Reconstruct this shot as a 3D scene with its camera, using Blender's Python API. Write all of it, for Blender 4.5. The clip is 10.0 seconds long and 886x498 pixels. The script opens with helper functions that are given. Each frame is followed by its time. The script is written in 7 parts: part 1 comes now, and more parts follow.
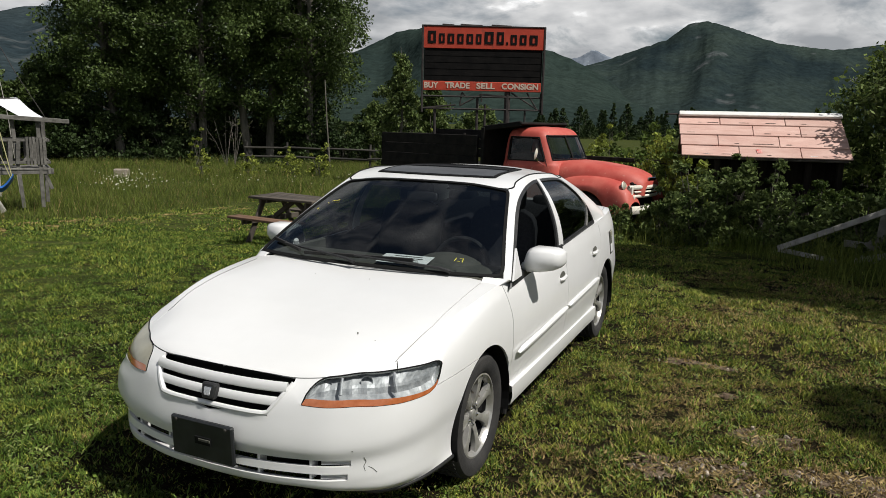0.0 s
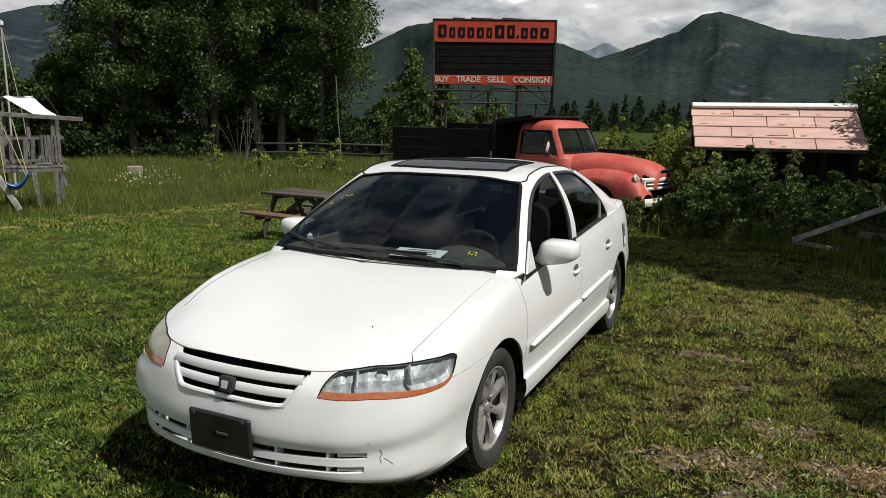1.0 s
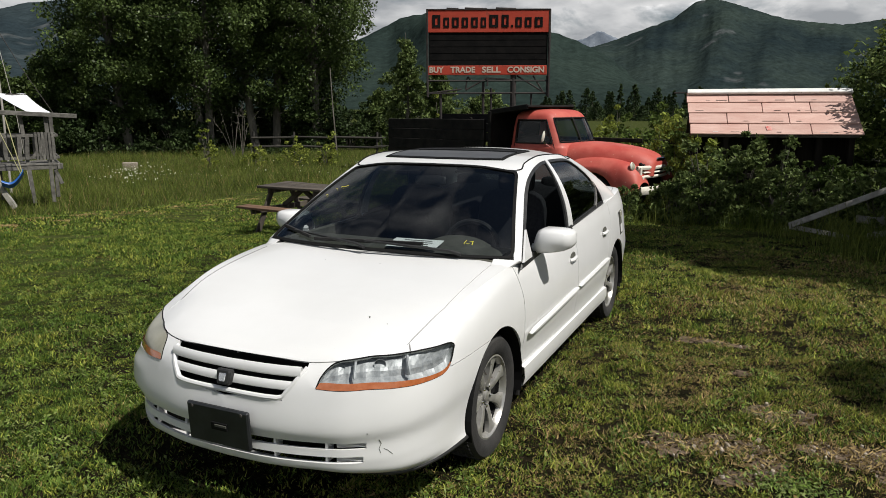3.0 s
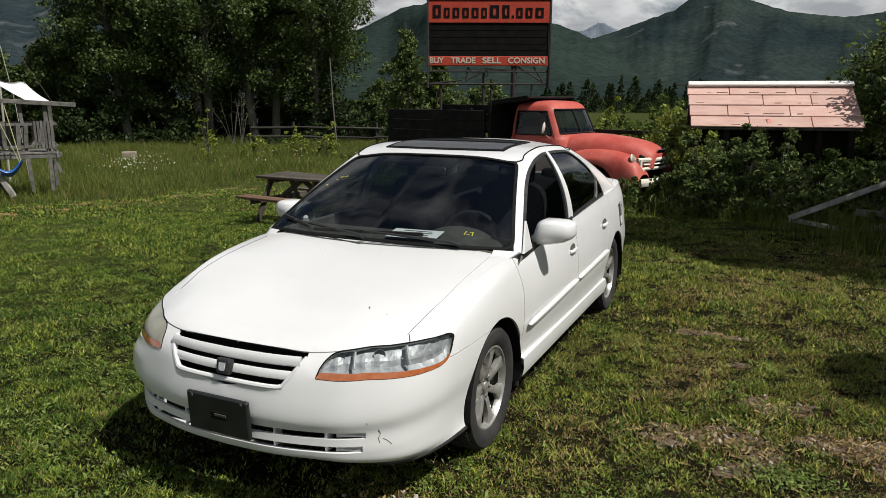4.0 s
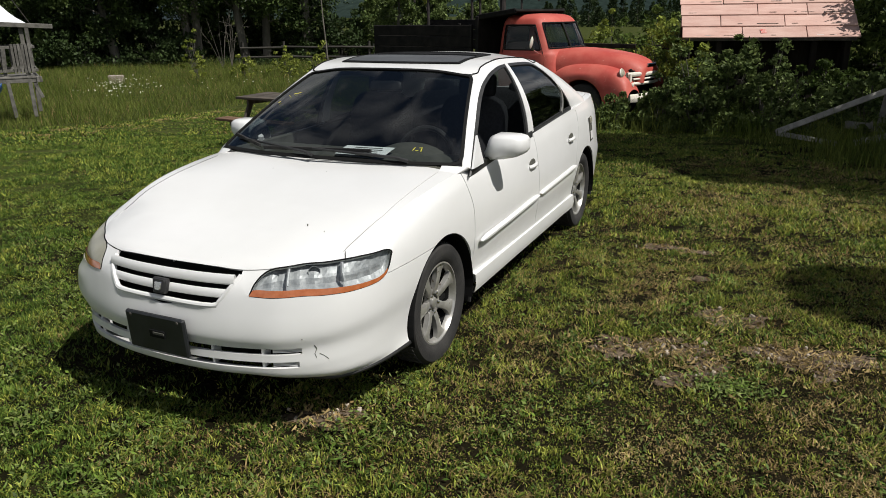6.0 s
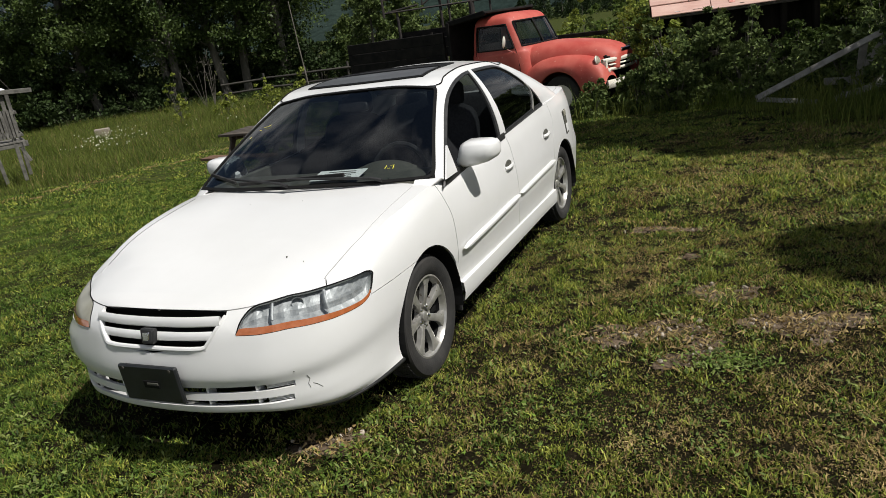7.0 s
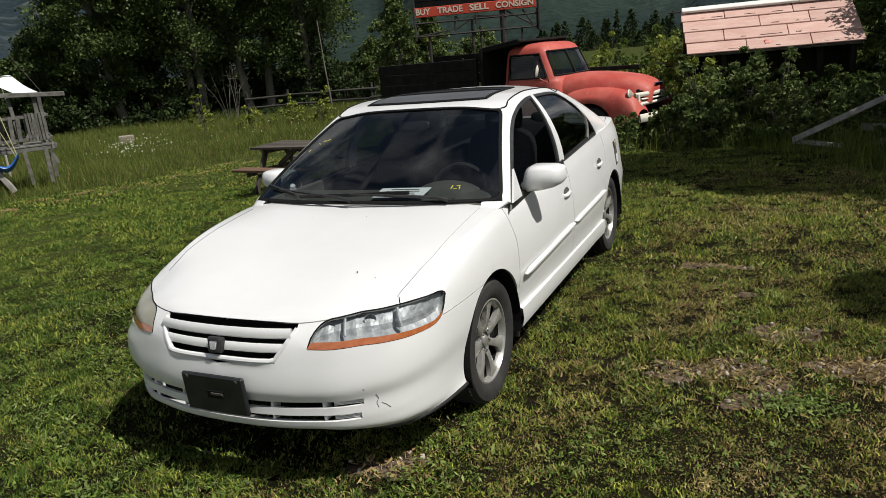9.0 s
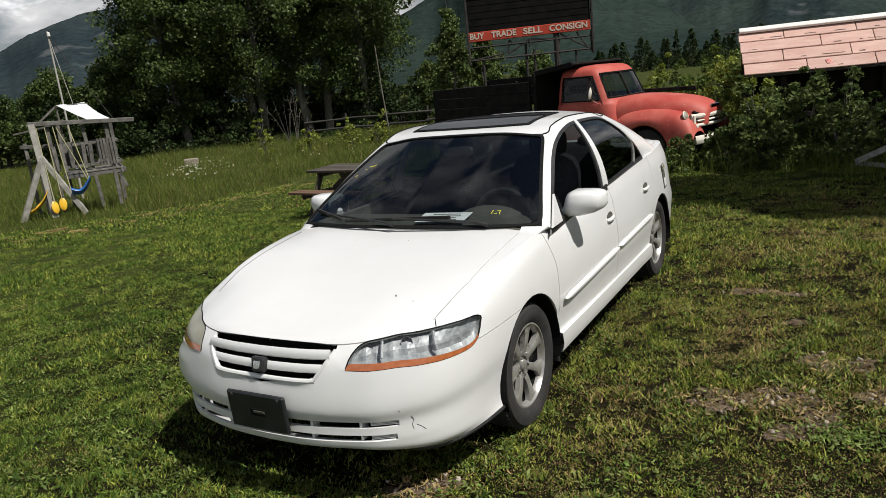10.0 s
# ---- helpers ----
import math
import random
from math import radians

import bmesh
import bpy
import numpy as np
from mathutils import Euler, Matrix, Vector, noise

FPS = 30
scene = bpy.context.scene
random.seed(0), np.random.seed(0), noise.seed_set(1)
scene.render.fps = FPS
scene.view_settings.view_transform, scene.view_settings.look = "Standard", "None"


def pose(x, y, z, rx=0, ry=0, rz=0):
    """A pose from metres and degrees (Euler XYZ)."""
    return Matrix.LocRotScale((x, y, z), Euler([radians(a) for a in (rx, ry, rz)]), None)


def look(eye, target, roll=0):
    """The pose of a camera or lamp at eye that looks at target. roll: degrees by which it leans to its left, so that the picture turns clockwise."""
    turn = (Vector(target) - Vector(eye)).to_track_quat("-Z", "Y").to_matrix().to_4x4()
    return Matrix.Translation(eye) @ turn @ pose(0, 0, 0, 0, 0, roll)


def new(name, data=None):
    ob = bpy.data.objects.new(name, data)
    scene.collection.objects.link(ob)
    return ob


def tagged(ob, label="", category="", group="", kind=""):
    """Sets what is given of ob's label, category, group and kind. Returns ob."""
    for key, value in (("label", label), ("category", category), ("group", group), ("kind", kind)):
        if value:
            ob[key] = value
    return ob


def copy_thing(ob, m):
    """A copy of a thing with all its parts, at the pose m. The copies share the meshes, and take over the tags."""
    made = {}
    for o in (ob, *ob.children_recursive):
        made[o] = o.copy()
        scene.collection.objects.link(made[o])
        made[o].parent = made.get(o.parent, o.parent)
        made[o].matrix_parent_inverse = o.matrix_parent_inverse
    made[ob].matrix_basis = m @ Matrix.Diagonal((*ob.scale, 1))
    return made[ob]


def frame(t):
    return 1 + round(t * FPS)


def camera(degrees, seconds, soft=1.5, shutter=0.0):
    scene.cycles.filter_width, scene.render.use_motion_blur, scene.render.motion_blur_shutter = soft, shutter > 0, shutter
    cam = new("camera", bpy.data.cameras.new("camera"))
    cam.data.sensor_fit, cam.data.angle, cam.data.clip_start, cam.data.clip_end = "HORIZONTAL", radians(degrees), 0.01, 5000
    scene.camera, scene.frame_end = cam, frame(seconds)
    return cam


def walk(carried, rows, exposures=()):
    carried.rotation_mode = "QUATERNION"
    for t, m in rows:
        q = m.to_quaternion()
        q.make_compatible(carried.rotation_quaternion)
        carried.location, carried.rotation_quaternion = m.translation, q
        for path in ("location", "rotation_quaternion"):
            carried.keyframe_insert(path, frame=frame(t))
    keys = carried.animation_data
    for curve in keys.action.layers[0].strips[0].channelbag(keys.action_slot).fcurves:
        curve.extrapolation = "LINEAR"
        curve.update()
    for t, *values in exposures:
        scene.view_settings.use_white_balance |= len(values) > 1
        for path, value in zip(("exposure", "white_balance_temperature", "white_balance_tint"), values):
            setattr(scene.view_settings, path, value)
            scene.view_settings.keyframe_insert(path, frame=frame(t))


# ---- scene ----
cam = camera(63.28, 10.0, soft=0.6)
PATH = [
    (0.0, (2.038, -4.563, 1.759), (0.006, -0.078, 0.890), 1.31),
    (0.5, (2.035, -4.566, 1.757), (-0.066, -0.122, 0.843), 0.21),
    (1.0, (2.033, -4.575, 1.755), (-0.069, -0.130, 0.847), 0.75),
    (1.5, (2.026, -4.574, 1.752), (-0.075, -0.127, 0.852), 0.64),
    (2.0, (2.024, -4.579, 1.750), (-0.100, -0.141, 0.856), 0.20),
    (3.5, (2.042, -4.564, 1.740), (-0.026, -0.122, 0.741), -0.24),
    (4.0, (2.033, -4.568, 1.740), (-0.039, -0.134, 0.716), 0.17),
    (4.5, (2.029, -4.555, 1.732), (0.007, -0.114, 0.643), 0.79),
    (5.0, (2.053, -4.528, 1.725), (0.072, -0.086, 0.565), -0.69),
    (5.5, (2.157, -4.483, 1.703), (0.159, -0.096, 0.377), 0.26),
    (5.7, (2.202, -4.458, 1.696), (0.173, -0.125, 0.245), 1.22),
    (6.8, (2.398, -4.375, 1.726), (0.342, -0.082, 0.195), -8.66),
    (7.0, (2.387, -4.382, 1.718), (0.320, -0.081, 0.225), -8.48),
    (7.2, (2.361, -4.382, 1.720), (0.281, -0.128, 0.280), -8.25),
    (7.5, (2.326, -4.394, 1.721), (0.157, -0.161, 0.180), -9.07),
    (8.0, (2.234, -4.446, 1.725), (0.074, -0.159, 0.326), -6.42),
    (8.5, (2.159, -4.483, 1.720), (0.054, -0.184, 0.277), -5.52),
    (9.0, (2.102, -4.453, 1.724), (-0.019, -0.123, 0.400), -5.40),
    (9.3, (2.113, -4.468, 1.730), (-0.086, -0.218, 0.463), -6.71),
    (9.5, (2.132, -4.474, 1.735), (-0.187, -0.204, 0.553), -6.95),
    (9.8, (2.177, -4.470, 1.739), (-0.104, -0.229, 0.595), -5.39),
    (10.0, (2.201, -4.462, 1.746), (-0.268, -0.268, 0.601), -6.06),
]
walk(cam, [(t, look(eye, target, roll)) for t, eye, target, roll in PATH])

# ---- world, sun ----
SUN_ELEVATION, SUN_AZIMUTH = 56.0, 98.0          # azimuth clockwise from +y
_e, _a = radians(SUN_ELEVATION), radians(SUN_AZIMUTH)
SUN_WAY = Vector((math.sin(_a) * math.cos(_e), math.cos(_a) * math.cos(_e), math.sin(_e)))
world = bpy.data.worlds.new("sky")
scene.world = world
world.use_nodes = True


def build_sky(strength):
    nt = world.node_tree
    bg = nt.nodes["Background"]
    sky = nt.nodes.new("ShaderNodeTexSky")
    sky.sky_type = "NISHITA"
    sky.sun_disc = False
    sky.sun_elevation, sky.sun_rotation = _e, _a
    sky.air_density, sky.dust_density = 1.0, 1.0
    co = nt.nodes.new("ShaderNodeTexCoord")
    # clouds lie on a high flat layer: divide the way by its height
    sep = nt.nodes.new("ShaderNodeSeparateXYZ")
    nt.links.new(co.outputs["Generated"], sep.inputs[0])
    up = nt.nodes.new("ShaderNodeMath")
    up.operation = "MAXIMUM"
    up.inputs[1].default_value = 0.0
    nt.links.new(sep.outputs[2], up.inputs[0])
    up2 = nt.nodes.new("ShaderNodeMath")
    up2.operation = "ADD"
    up2.inputs[1].default_value = 0.30
    nt.links.new(up.outputs[0], up2.inputs[0])
    flat = nt.nodes.new("ShaderNodeVectorMath")
    flat.operation = "DIVIDE"
    both = nt.nodes.new("ShaderNodeCombineXYZ")
    for i in range(3):
        nt.links.new(up2.outputs[0], both.inputs[i])
    nt.links.new(co.outputs["Generated"], flat.inputs[0])
    nt.links.new(both.outputs[0], flat.inputs[1])
    big = nt.nodes.new("ShaderNodeTexNoise")
    big.inputs["Scale"].default_value = 2.6
    big.inputs["Detail"].default_value = 9.0
    big.inputs["Roughness"].default_value = 0.58
    big.inputs["Distortion"].default_value = 0.35
    drifted = nt.nodes.new("ShaderNodeVectorMath")
    drifted.inputs[1].default_value = (1.3, 2.6, 0.0)
    nt.links.new(flat.outputs[0], drifted.inputs[0])
    nt.links.new(drifted.outputs[0], big.inputs["Vector"])
    cover = nt.nodes.new("ShaderNodeValToRGB")
    cover.color_ramp.elements[0].position = 0.48
    cover.color_ramp.elements[1].position = 0.64
    # cover closes up towards the horizon, where one looks along the layer
    low = nt.nodes.new("ShaderNodeMapRange")
    low.inputs["From Min"].default_value, low.inputs["From Max"].default_value = 0.0, 0.45
    low.inputs["To Min"].default_value, low.inputs["To Max"].default_value = 0.16, 0.0
    nt.links.new(up.outputs[0], low.inputs["Value"])
    thicker = nt.nodes.new("ShaderNodeMath")
    nt.links.new(big.outputs[0], thicker.inputs[0])
    nt.links.new(low.outputs[0], thicker.inputs[1])
    nt.links.new(thicker.outputs[0], cover.inputs[0])
    shade = nt.nodes.new("ShaderNodeTexNoise")
    shade.inputs["Scale"].default_value = 3.9
    shade.inputs["Detail"].default_value = 6.0
    nt.links.new(drifted.outputs[0], shade.inputs["Vector"])
    tone = nt.nodes.new("ShaderNodeValToRGB")
    tone.color_ramp.elements[0].position = 0.36
    tone.color_ramp.elements[0].color = (8.3, 8.7, 9.2, 1)
    tone.color_ramp.elements[1].position = 0.62
    tone.color_ramp.elements[1].color = (18.0, 18.0, 18.0, 1)
    peak = tone.color_ramp.elements.new(0.74)
    peak.color = (40.0, 40.0, 40.0, 1)
    nt.links.new(shade.outputs[0], tone.inputs[0])
    mix = nt.nodes.new("ShaderNodeMixRGB")
    nt.links.new(cover.outputs[0], mix.inputs[0])
    nt.links.new(sky.outputs[0], mix.inputs[1])
    nt.links.new(tone.outputs[0], mix.inputs[2])
    nt.links.new(mix.outputs[0], bg.inputs[0])
    bg.inputs[1].default_value = strength


build_sky(0.041)
sun = new("sun", bpy.data.lights.new("sun", "SUN"))
sun.data.energy = 5.0
sun.data.angle = radians(0.5)
sun.data.color = (1.0, 0.968, 0.91)
sun.matrix_world = look(SUN_WAY * 60, (0, 0, 0))


# ---- materials ----
def material(name, colour, second=None, scale=6.0, rough=0.6, metal=0.0, bump=0.0, bump_scale=60.0, coat=0.0, speck=None, speck_scale=40.0,
             speck_cut=0.68, stretch=(1, 1, 1), island=0.0, transmit=0.0, alpha=1.0, sub=0.0, contrast=(0.35, 0.65), spec=0.5):
    m = bpy.data.materials.new(name)
    m.use_nodes = True
    nt = m.node_tree
    p = nt.nodes["Principled BSDF"]
    p.inputs["Base Color"].default_value = (*colour, 1)
    p.inputs["Roughness"].default_value = rough
    p.inputs["Metallic"].default_value = metal
    p.inputs["Coat Weight"].default_value = coat
    p.inputs["Coat Roughness"].default_value = 0.05
    p.inputs["Specular IOR Level"].default_value = spec
    p.inputs["Transmission Weight"].default_value = transmit
    co = nt.nodes.new("ShaderNodeTexCoord")
    mp = nt.nodes.new("ShaderNodeMapping")
    mp.inputs["Scale"].default_value = stretch
    nt.links.new(co.outputs["Object"], mp.inputs[0])
    last = None
    if second:
        n = nt.nodes.new("ShaderNodeTexNoise")
        n.inputs["Scale"].default_value = scale
        n.inputs["Detail"].default_value = 6
        n.inputs["Roughness"].default_value = 0.6
        nt.links.new(mp.outputs[0], n.inputs["Vector"])
        r = nt.nodes.new("ShaderNodeValToRGB")
        r.color_ramp.elements[0].position, r.color_ramp.elements[1].position = contrast
        r.color_ramp.elements[0].color, r.color_ramp.elements[1].color = (*colour, 1), (*second, 1)
        nt.links.new(n.outputs[0], r.inputs[0])
        last = r.outputs[0]
    if speck:
        n = nt.nodes.new("ShaderNodeTexNoise")
        n.inputs["Scale"].default_value = speck_scale
        n.inputs["Detail"].default_value = 4
        nt.links.new(mp.outputs[0], n.inputs["Vector"])
        r = nt.nodes.new("ShaderNodeValToRGB")
        r.color_ramp.elements[0].position, r.color_ramp.elements[1].position = speck_cut, speck_cut + 0.07
        nt.links.new(n.outputs[0], r.inputs[0])
        mx = nt.nodes.new("ShaderNodeMixRGB")
        mx.inputs[1].default_value, mx.inputs[2].default_value = (*colour, 1), (*speck, 1)
        if last:
            nt.links.new(last, mx.inputs[1])
        nt.links.new(r.outputs[0], mx.inputs[0])
        last = mx.outputs[0]
    if island:
        g = nt.nodes.new("ShaderNodeNewGeometry")
        o = nt.nodes.new("ShaderNodeObjectInfo")
        add = nt.nodes.new("ShaderNodeMath")
        nt.links.new(g.outputs["Random Per Island"], add.inputs[0])
        nt.links.new(o.outputs["Random"], add.inputs[1])
        fr = nt.nodes.new("ShaderNodeMath")
        fr.operation = "FRACT"
        nt.links.new(add.outputs[0], fr.inputs[0])
        rg = nt.nodes.new("ShaderNodeMapRange")
        rg.inputs[3].default_value, rg.inputs[4].default_value = 1 - island, 1 + island
        nt.links.new(fr.outputs[0], rg.inputs[0])
        hs = nt.nodes.new("ShaderNodeHueSaturation")
        hs.inputs["Color"].default_value = (*colour, 1)
        if last:
            nt.links.new(last, hs.inputs["Color"])
        nt.links.new(rg.outputs[0], hs.inputs["Value"])
        last = hs.outputs[0]
    if last:
        nt.links.new(last, p.inputs["Base Color"])
    if bump:
        n = nt.nodes.new("ShaderNodeTexNoise")
        n.inputs["Scale"].default_value = bump_scale
        n.inputs["Detail"].default_value = 5
        nt.links.new(mp.outputs[0], n.inputs["Vector"])
        b = nt.nodes.new("ShaderNodeBump")
        b.inputs["Strength"].default_value = bump
        b.inputs["Distance"].default_value = 0.02
        nt.links.new(n.outputs[0], b.inputs["Height"])
        nt.links.new(b.outputs[0], p.inputs["Normal"])
    return m


def glass(name, tint, ior=1.5):
    """A pane: clear and tinted, with a gloss that grows at a slant."""
    m = bpy.data.materials.new(name)
    m.use_nodes = True
    nt = m.node_tree
    nt.nodes.remove(nt.nodes["Principled BSDF"])
    out = nt.nodes["Material Output"]
    t = nt.nodes.new("ShaderNodeBsdfTransparent")
    t.inputs[0].default_value = (*tint, 1)
    g = nt.nodes.new("ShaderNodeBsdfGlossy")
    g.inputs["Roughness"].default_value = 0.015
    lw = nt.nodes.new("ShaderNodeLayerWeight")
    lw.inputs[0].default_value = 0.5
    pw = nt.nodes.new("ShaderNodeMath")
    pw.operation = "POWER"
    pw.inputs[1].default_value = 4.3
    nt.links.new(lw.outputs["Facing"], pw.inputs[0])
    base = ((ior - 1) / (ior + 1)) ** 2
    f = nt.nodes.new("ShaderNodeMath")
    f.operation = "MULTIPLY_ADD"
    f.inputs[1].default_value, f.inputs[2].default_value = 1 - base, base
    nt.links.new(pw.outputs[0], f.inputs[0])
    mx = nt.nodes.new("ShaderNodeMixShader")
    nt.links.new(f.outputs[0], mx.inputs[0])
    nt.links.new(t.outputs[0], mx.inputs[1])
    nt.links.new(g.outputs[0], mx.inputs[2])
    nt.links.new(mx.outputs[0], out.inputs[0])
    return m


def leafy(name, dark, light, through_light=0.35, scale=0.7, rough=0.55, vary=0.5):
    """Leaves: colour varies from clump to clump and leaf to leaf, and some light passes through."""
    m = material(name, dark, light, scale=scale, rough=rough, island=vary, spec=0.12)
    nt = m.node_tree
    p, out = nt.nodes["Principled BSDF"], nt.nodes["Material Output"]
    src = p.inputs["Base Color"].links[0].from_socket
    tr = nt.nodes.new("ShaderNodeBsdfTranslucent")
    nt.links.new(src, tr.inputs[0])
    mx = nt.nodes.new("ShaderNodeMixShader")
    mx.inputs[0].default_value = through_light
    nt.links.new(p.outputs[0], mx.inputs[1])
    nt.links.new(tr.outputs[0], mx.inputs[2])
    nt.links.new(mx.outputs[0], out.inputs[0])
    return m


# ---- mesh helpers ----
class Geo:
    """Vertices and faces of one mesh."""

    def __init__(self):
        self.v, self.f = [], []

    def add(self, vs, fs):
        n = len(self.v)
        self.v += [tuple(p) for p in vs]
        self.f += [tuple(i + n for i in q) for q in fs]
        return self

    def box(self, sx, sy, sz, m=None, bev=0.004):
        """A box with chamfered edges, about the middle."""
        m = m or Matrix()
        b = min(bev, sx * 0.3, sy * 0.3, sz * 0.3)
        vs, key = [], {}
        for ax in range(3):
            for s in (-1, 1):
                for a in (-1, 1):
                    for c in (-1, 1):
                        q = [0, 0, 0]
                        h = (sx / 2, sy / 2, sz / 2)
                        o1, o2 = (ax + 1) % 3, (ax + 2) % 3
                        q[ax], q[o1], q[o2] = s * h[ax], a * (h[o1] - b), c * (h[o2] - b)
                        key[(ax, s, a, c)] = len(vs)
                        vs.append(m @ Vector(q))
        fs = []
        for ax in range(3):
            for s in (-1, 1):
                q = [key[(ax, s, a, c)] for a, c in ((-1, -1), (1, -1), (1, 1), (-1, 1))]
                fs.append(q if s > 0 else q[::-1])
        # edges between the faces ax and ax+1
        for ax in range(3):
            o = (ax + 1) % 3
            for s in (-1, 1):
                for a in (-1, 1):
                    # face ax (side s) at o=a, third c ; face o (side a): its own order is (o+1, o+2) = (third, ax)
                    q = [key[(ax, s, a, -1)], key[(ax, s, a, 1)], key[(o, a, 1, s)], key[(o, a, -1, s)]]
                    fs.append(q if s * a < 0 else q[::-1])
        for s in (-1, 1):
            for a in (-1, 1):
                for c in (-1, 1):
                    q = [key[(0, s, a, c)], key[(1, a, c, s)], key[(2, c, s, a)]]
                    fs.append(q if s * a * c > 0 else q[::-1])
        return self.add(vs, fs)

    def beam(self, a, b, w, h, bev=0.004, up=(0, 0, 1), twist=0):
        """A chamfered board from a to b, w across and h along up."""
        a, b = Vector(a), Vector(b)
        d = (b - a)
        z = d.normalized()
        u = Vector(up)
        if abs(z.dot(u)) > 0.98:
            u = Vector((0, 1, 0))
        x = u.cross(z).normalized()
        y = z.cross(x)
        m = Matrix((x, y, z)).transposed().to_4x4()
        m.translation = (a + b) / 2
        return self.box(w, h, d.length, m @ Matrix.Rotation(radians(twist), 4, "Z"), bev)

    def tube(self, pts, r, n=8, cap=True):
        """A round bar through the points; r a number or one for each point."""
        pts = [Vector(p) for p in pts]
        rs = r if isinstance(r, (list, tuple)) else [r] * len(pts)
        vs, fs = [], []
        ref = None
        for i, p in enumerate(pts):
            d = (pts[min(i + 1, len(pts) - 1)] - pts[max(i - 1, 0)]).normalized()
            if ref is None:
                ref = Vector((0, 0, 1)) if abs(d.z) < 0.9 else Vector((1, 0, 0))
            x = (ref - d * ref.dot(d)).normalized()
            ref = x
            y = d.cross(x)
            for k in range(n):
                t = 2 * math.pi * k / n
                vs.append(p + (x * math.cos(t) + y * math.sin(t)) * rs[i])
        for i in range(len(pts) - 1):
            for k in range(n):
                a, b = i * n + k, i * n + (k + 1) % n
                fs.append((a, b, b + n, a + n))
        if cap:
            fs.append(tuple(range(n))[::-1])
            fs.append(tuple(range((len(pts) - 1) * n, len(pts) * n)))
        return self.add(vs, fs)

    def lathe(self, prof, n=32, m=None, closed=False):
        """Turns (radius, height) points round the local z."""
        m = m or Matrix()
        vs, fs = [], []
        for r, z in prof:
            for k in range(n):
                t = 2 * math.pi * k / n
                vs.append(m @ Vector((r * math.cos(t), r * math.sin(t), z)))
        rows = len(prof)
        for i in range(rows if closed else rows - 1):
            j = (i + 1) % rows
            for k in range(n):
                k2 = (k + 1) % n
                fs.append((i * n + k, i * n + k2, j * n + k2, j * n + k))
        return self.add(vs, fs)

    def grid(self, rows, flip=False):
        """A sheet through rows of points."""
        nr, nc = len(rows), len(rows[0])
        vs = [p for r in rows for p in r]
        fs = []
        for i in range(nr - 1):
            for j in range(nc - 1):
                q = (i * nc + j, i * nc + j + 1, (i + 1) * nc + j + 1, (i + 1) * nc + j)
                fs.append(q[::-1] if flip else q)
        return self.add(vs, fs)

    def mesh(self, name, mat, smooth=False, angle=35, weld=0.0):
        me = bpy.data.meshes.new(name)
        me.from_pydata(self.v, [], self.f)
        if weld:
            bm = bmesh.new()
            bm.from_mesh(me)
            bmesh.ops.remove_doubles(bm, verts=bm.verts, dist=weld)
            bmesh.ops.recalc_face_normals(bm, faces=bm.faces)
            bm.to_mesh(me)
            bm.free()
        for mm in mat if isinstance(mat, (list, tuple)) else [mat]:
            me.materials.append(mm)
        if smooth:
            me.polygons.foreach_set("use_smooth", [True] * len(me.polygons))
            me.set_sharp_from_angle(angle=radians(angle))
        me.update()
        return me


def part(name, geo, mat, parent=None, label="", smooth=False, angle=35, m=None, weld=0.0):
    """One mesh object, under a thing or a part."""
    me = geo if isinstance(geo, bpy.types.Mesh) else geo.mesh(name, mat, smooth, angle, weld)
    ob = new(name, me)
    if parent is not None:
        ob.parent = parent
    if m is not None:
        ob.matrix_basis = m
    return tagged(ob, label)


def thing(name, label, category, m=None, group="", kind=""):
    """An Empty at the base of a thing."""
    ob = new(name)
    ob.empty_display_size = 0.2
    if m is not None:
        ob.matrix_basis = m
    return tagged(ob, label, category, group, kind)


def smoothstep(a, b, x):
    t = min(1.0, max(0.0, (x - a) / (b - a)))
    return t * t * (3 - 2 * t)


def catmull(nodes, t):
    """The smooth curve through the nodes, at t in node steps."""
    n = len(nodes) - 1
    i = min(max(int(t), 0), n - 1)
    u = t - i
    p1, p2 = np.array(nodes[i], float), np.array(nodes[i + 1], float)
    p0 = np.array(nodes[i - 1], float) if i > 0 else 2 * p1 - p2
    p3 = np.array(nodes[i + 2], float) if i + 2 <= n else 2 * p2 - p1
    return 0.5 * (2 * p1 + (p2 - p0) * u + (2 * p0 - 5 * p1 + 4 * p2 - p3) * u * u + (3 * p1 - p0 - 3 * p2 + p3) * u ** 3)


def ground_z(x, y):
    """The lawn: level round the car, falling gently away behind it."""
    a = 0.032 * min(0.0, max(x, -14.0) + 1.0)
    b = -0.05 * min(max(0.0, y - 2.5), 9.5)
    return a + b

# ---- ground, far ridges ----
# near-black soil: the shade deep between the blades is put into its colour
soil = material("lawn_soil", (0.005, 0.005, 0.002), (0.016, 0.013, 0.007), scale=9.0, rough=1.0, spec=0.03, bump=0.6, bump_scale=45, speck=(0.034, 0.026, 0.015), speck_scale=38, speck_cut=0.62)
dirt = material("bare_dirt", (0.060, 0.043, 0.029), (0.175, 0.132, 0.094), scale=14, rough=1.0, spec=0.03, bump=1.0, bump_scale=50, speck=(0.026, 0.020, 0.012), speck_scale=34, speck_cut=0.57)
stone_grey = material("stone_grey", (0.20, 0.165, 0.125), (0.46, 0.40, 0.32), scale=30, rough=0.9, island=0.3)


def axis_steps(fine, coarse):
    s = list(np.arange(-fine, fine + .01, 0.75))
    far = [fine * 1.25 ** k for k in range(1, coarse)]
    return [-f for f in far[::-1]] + s + far


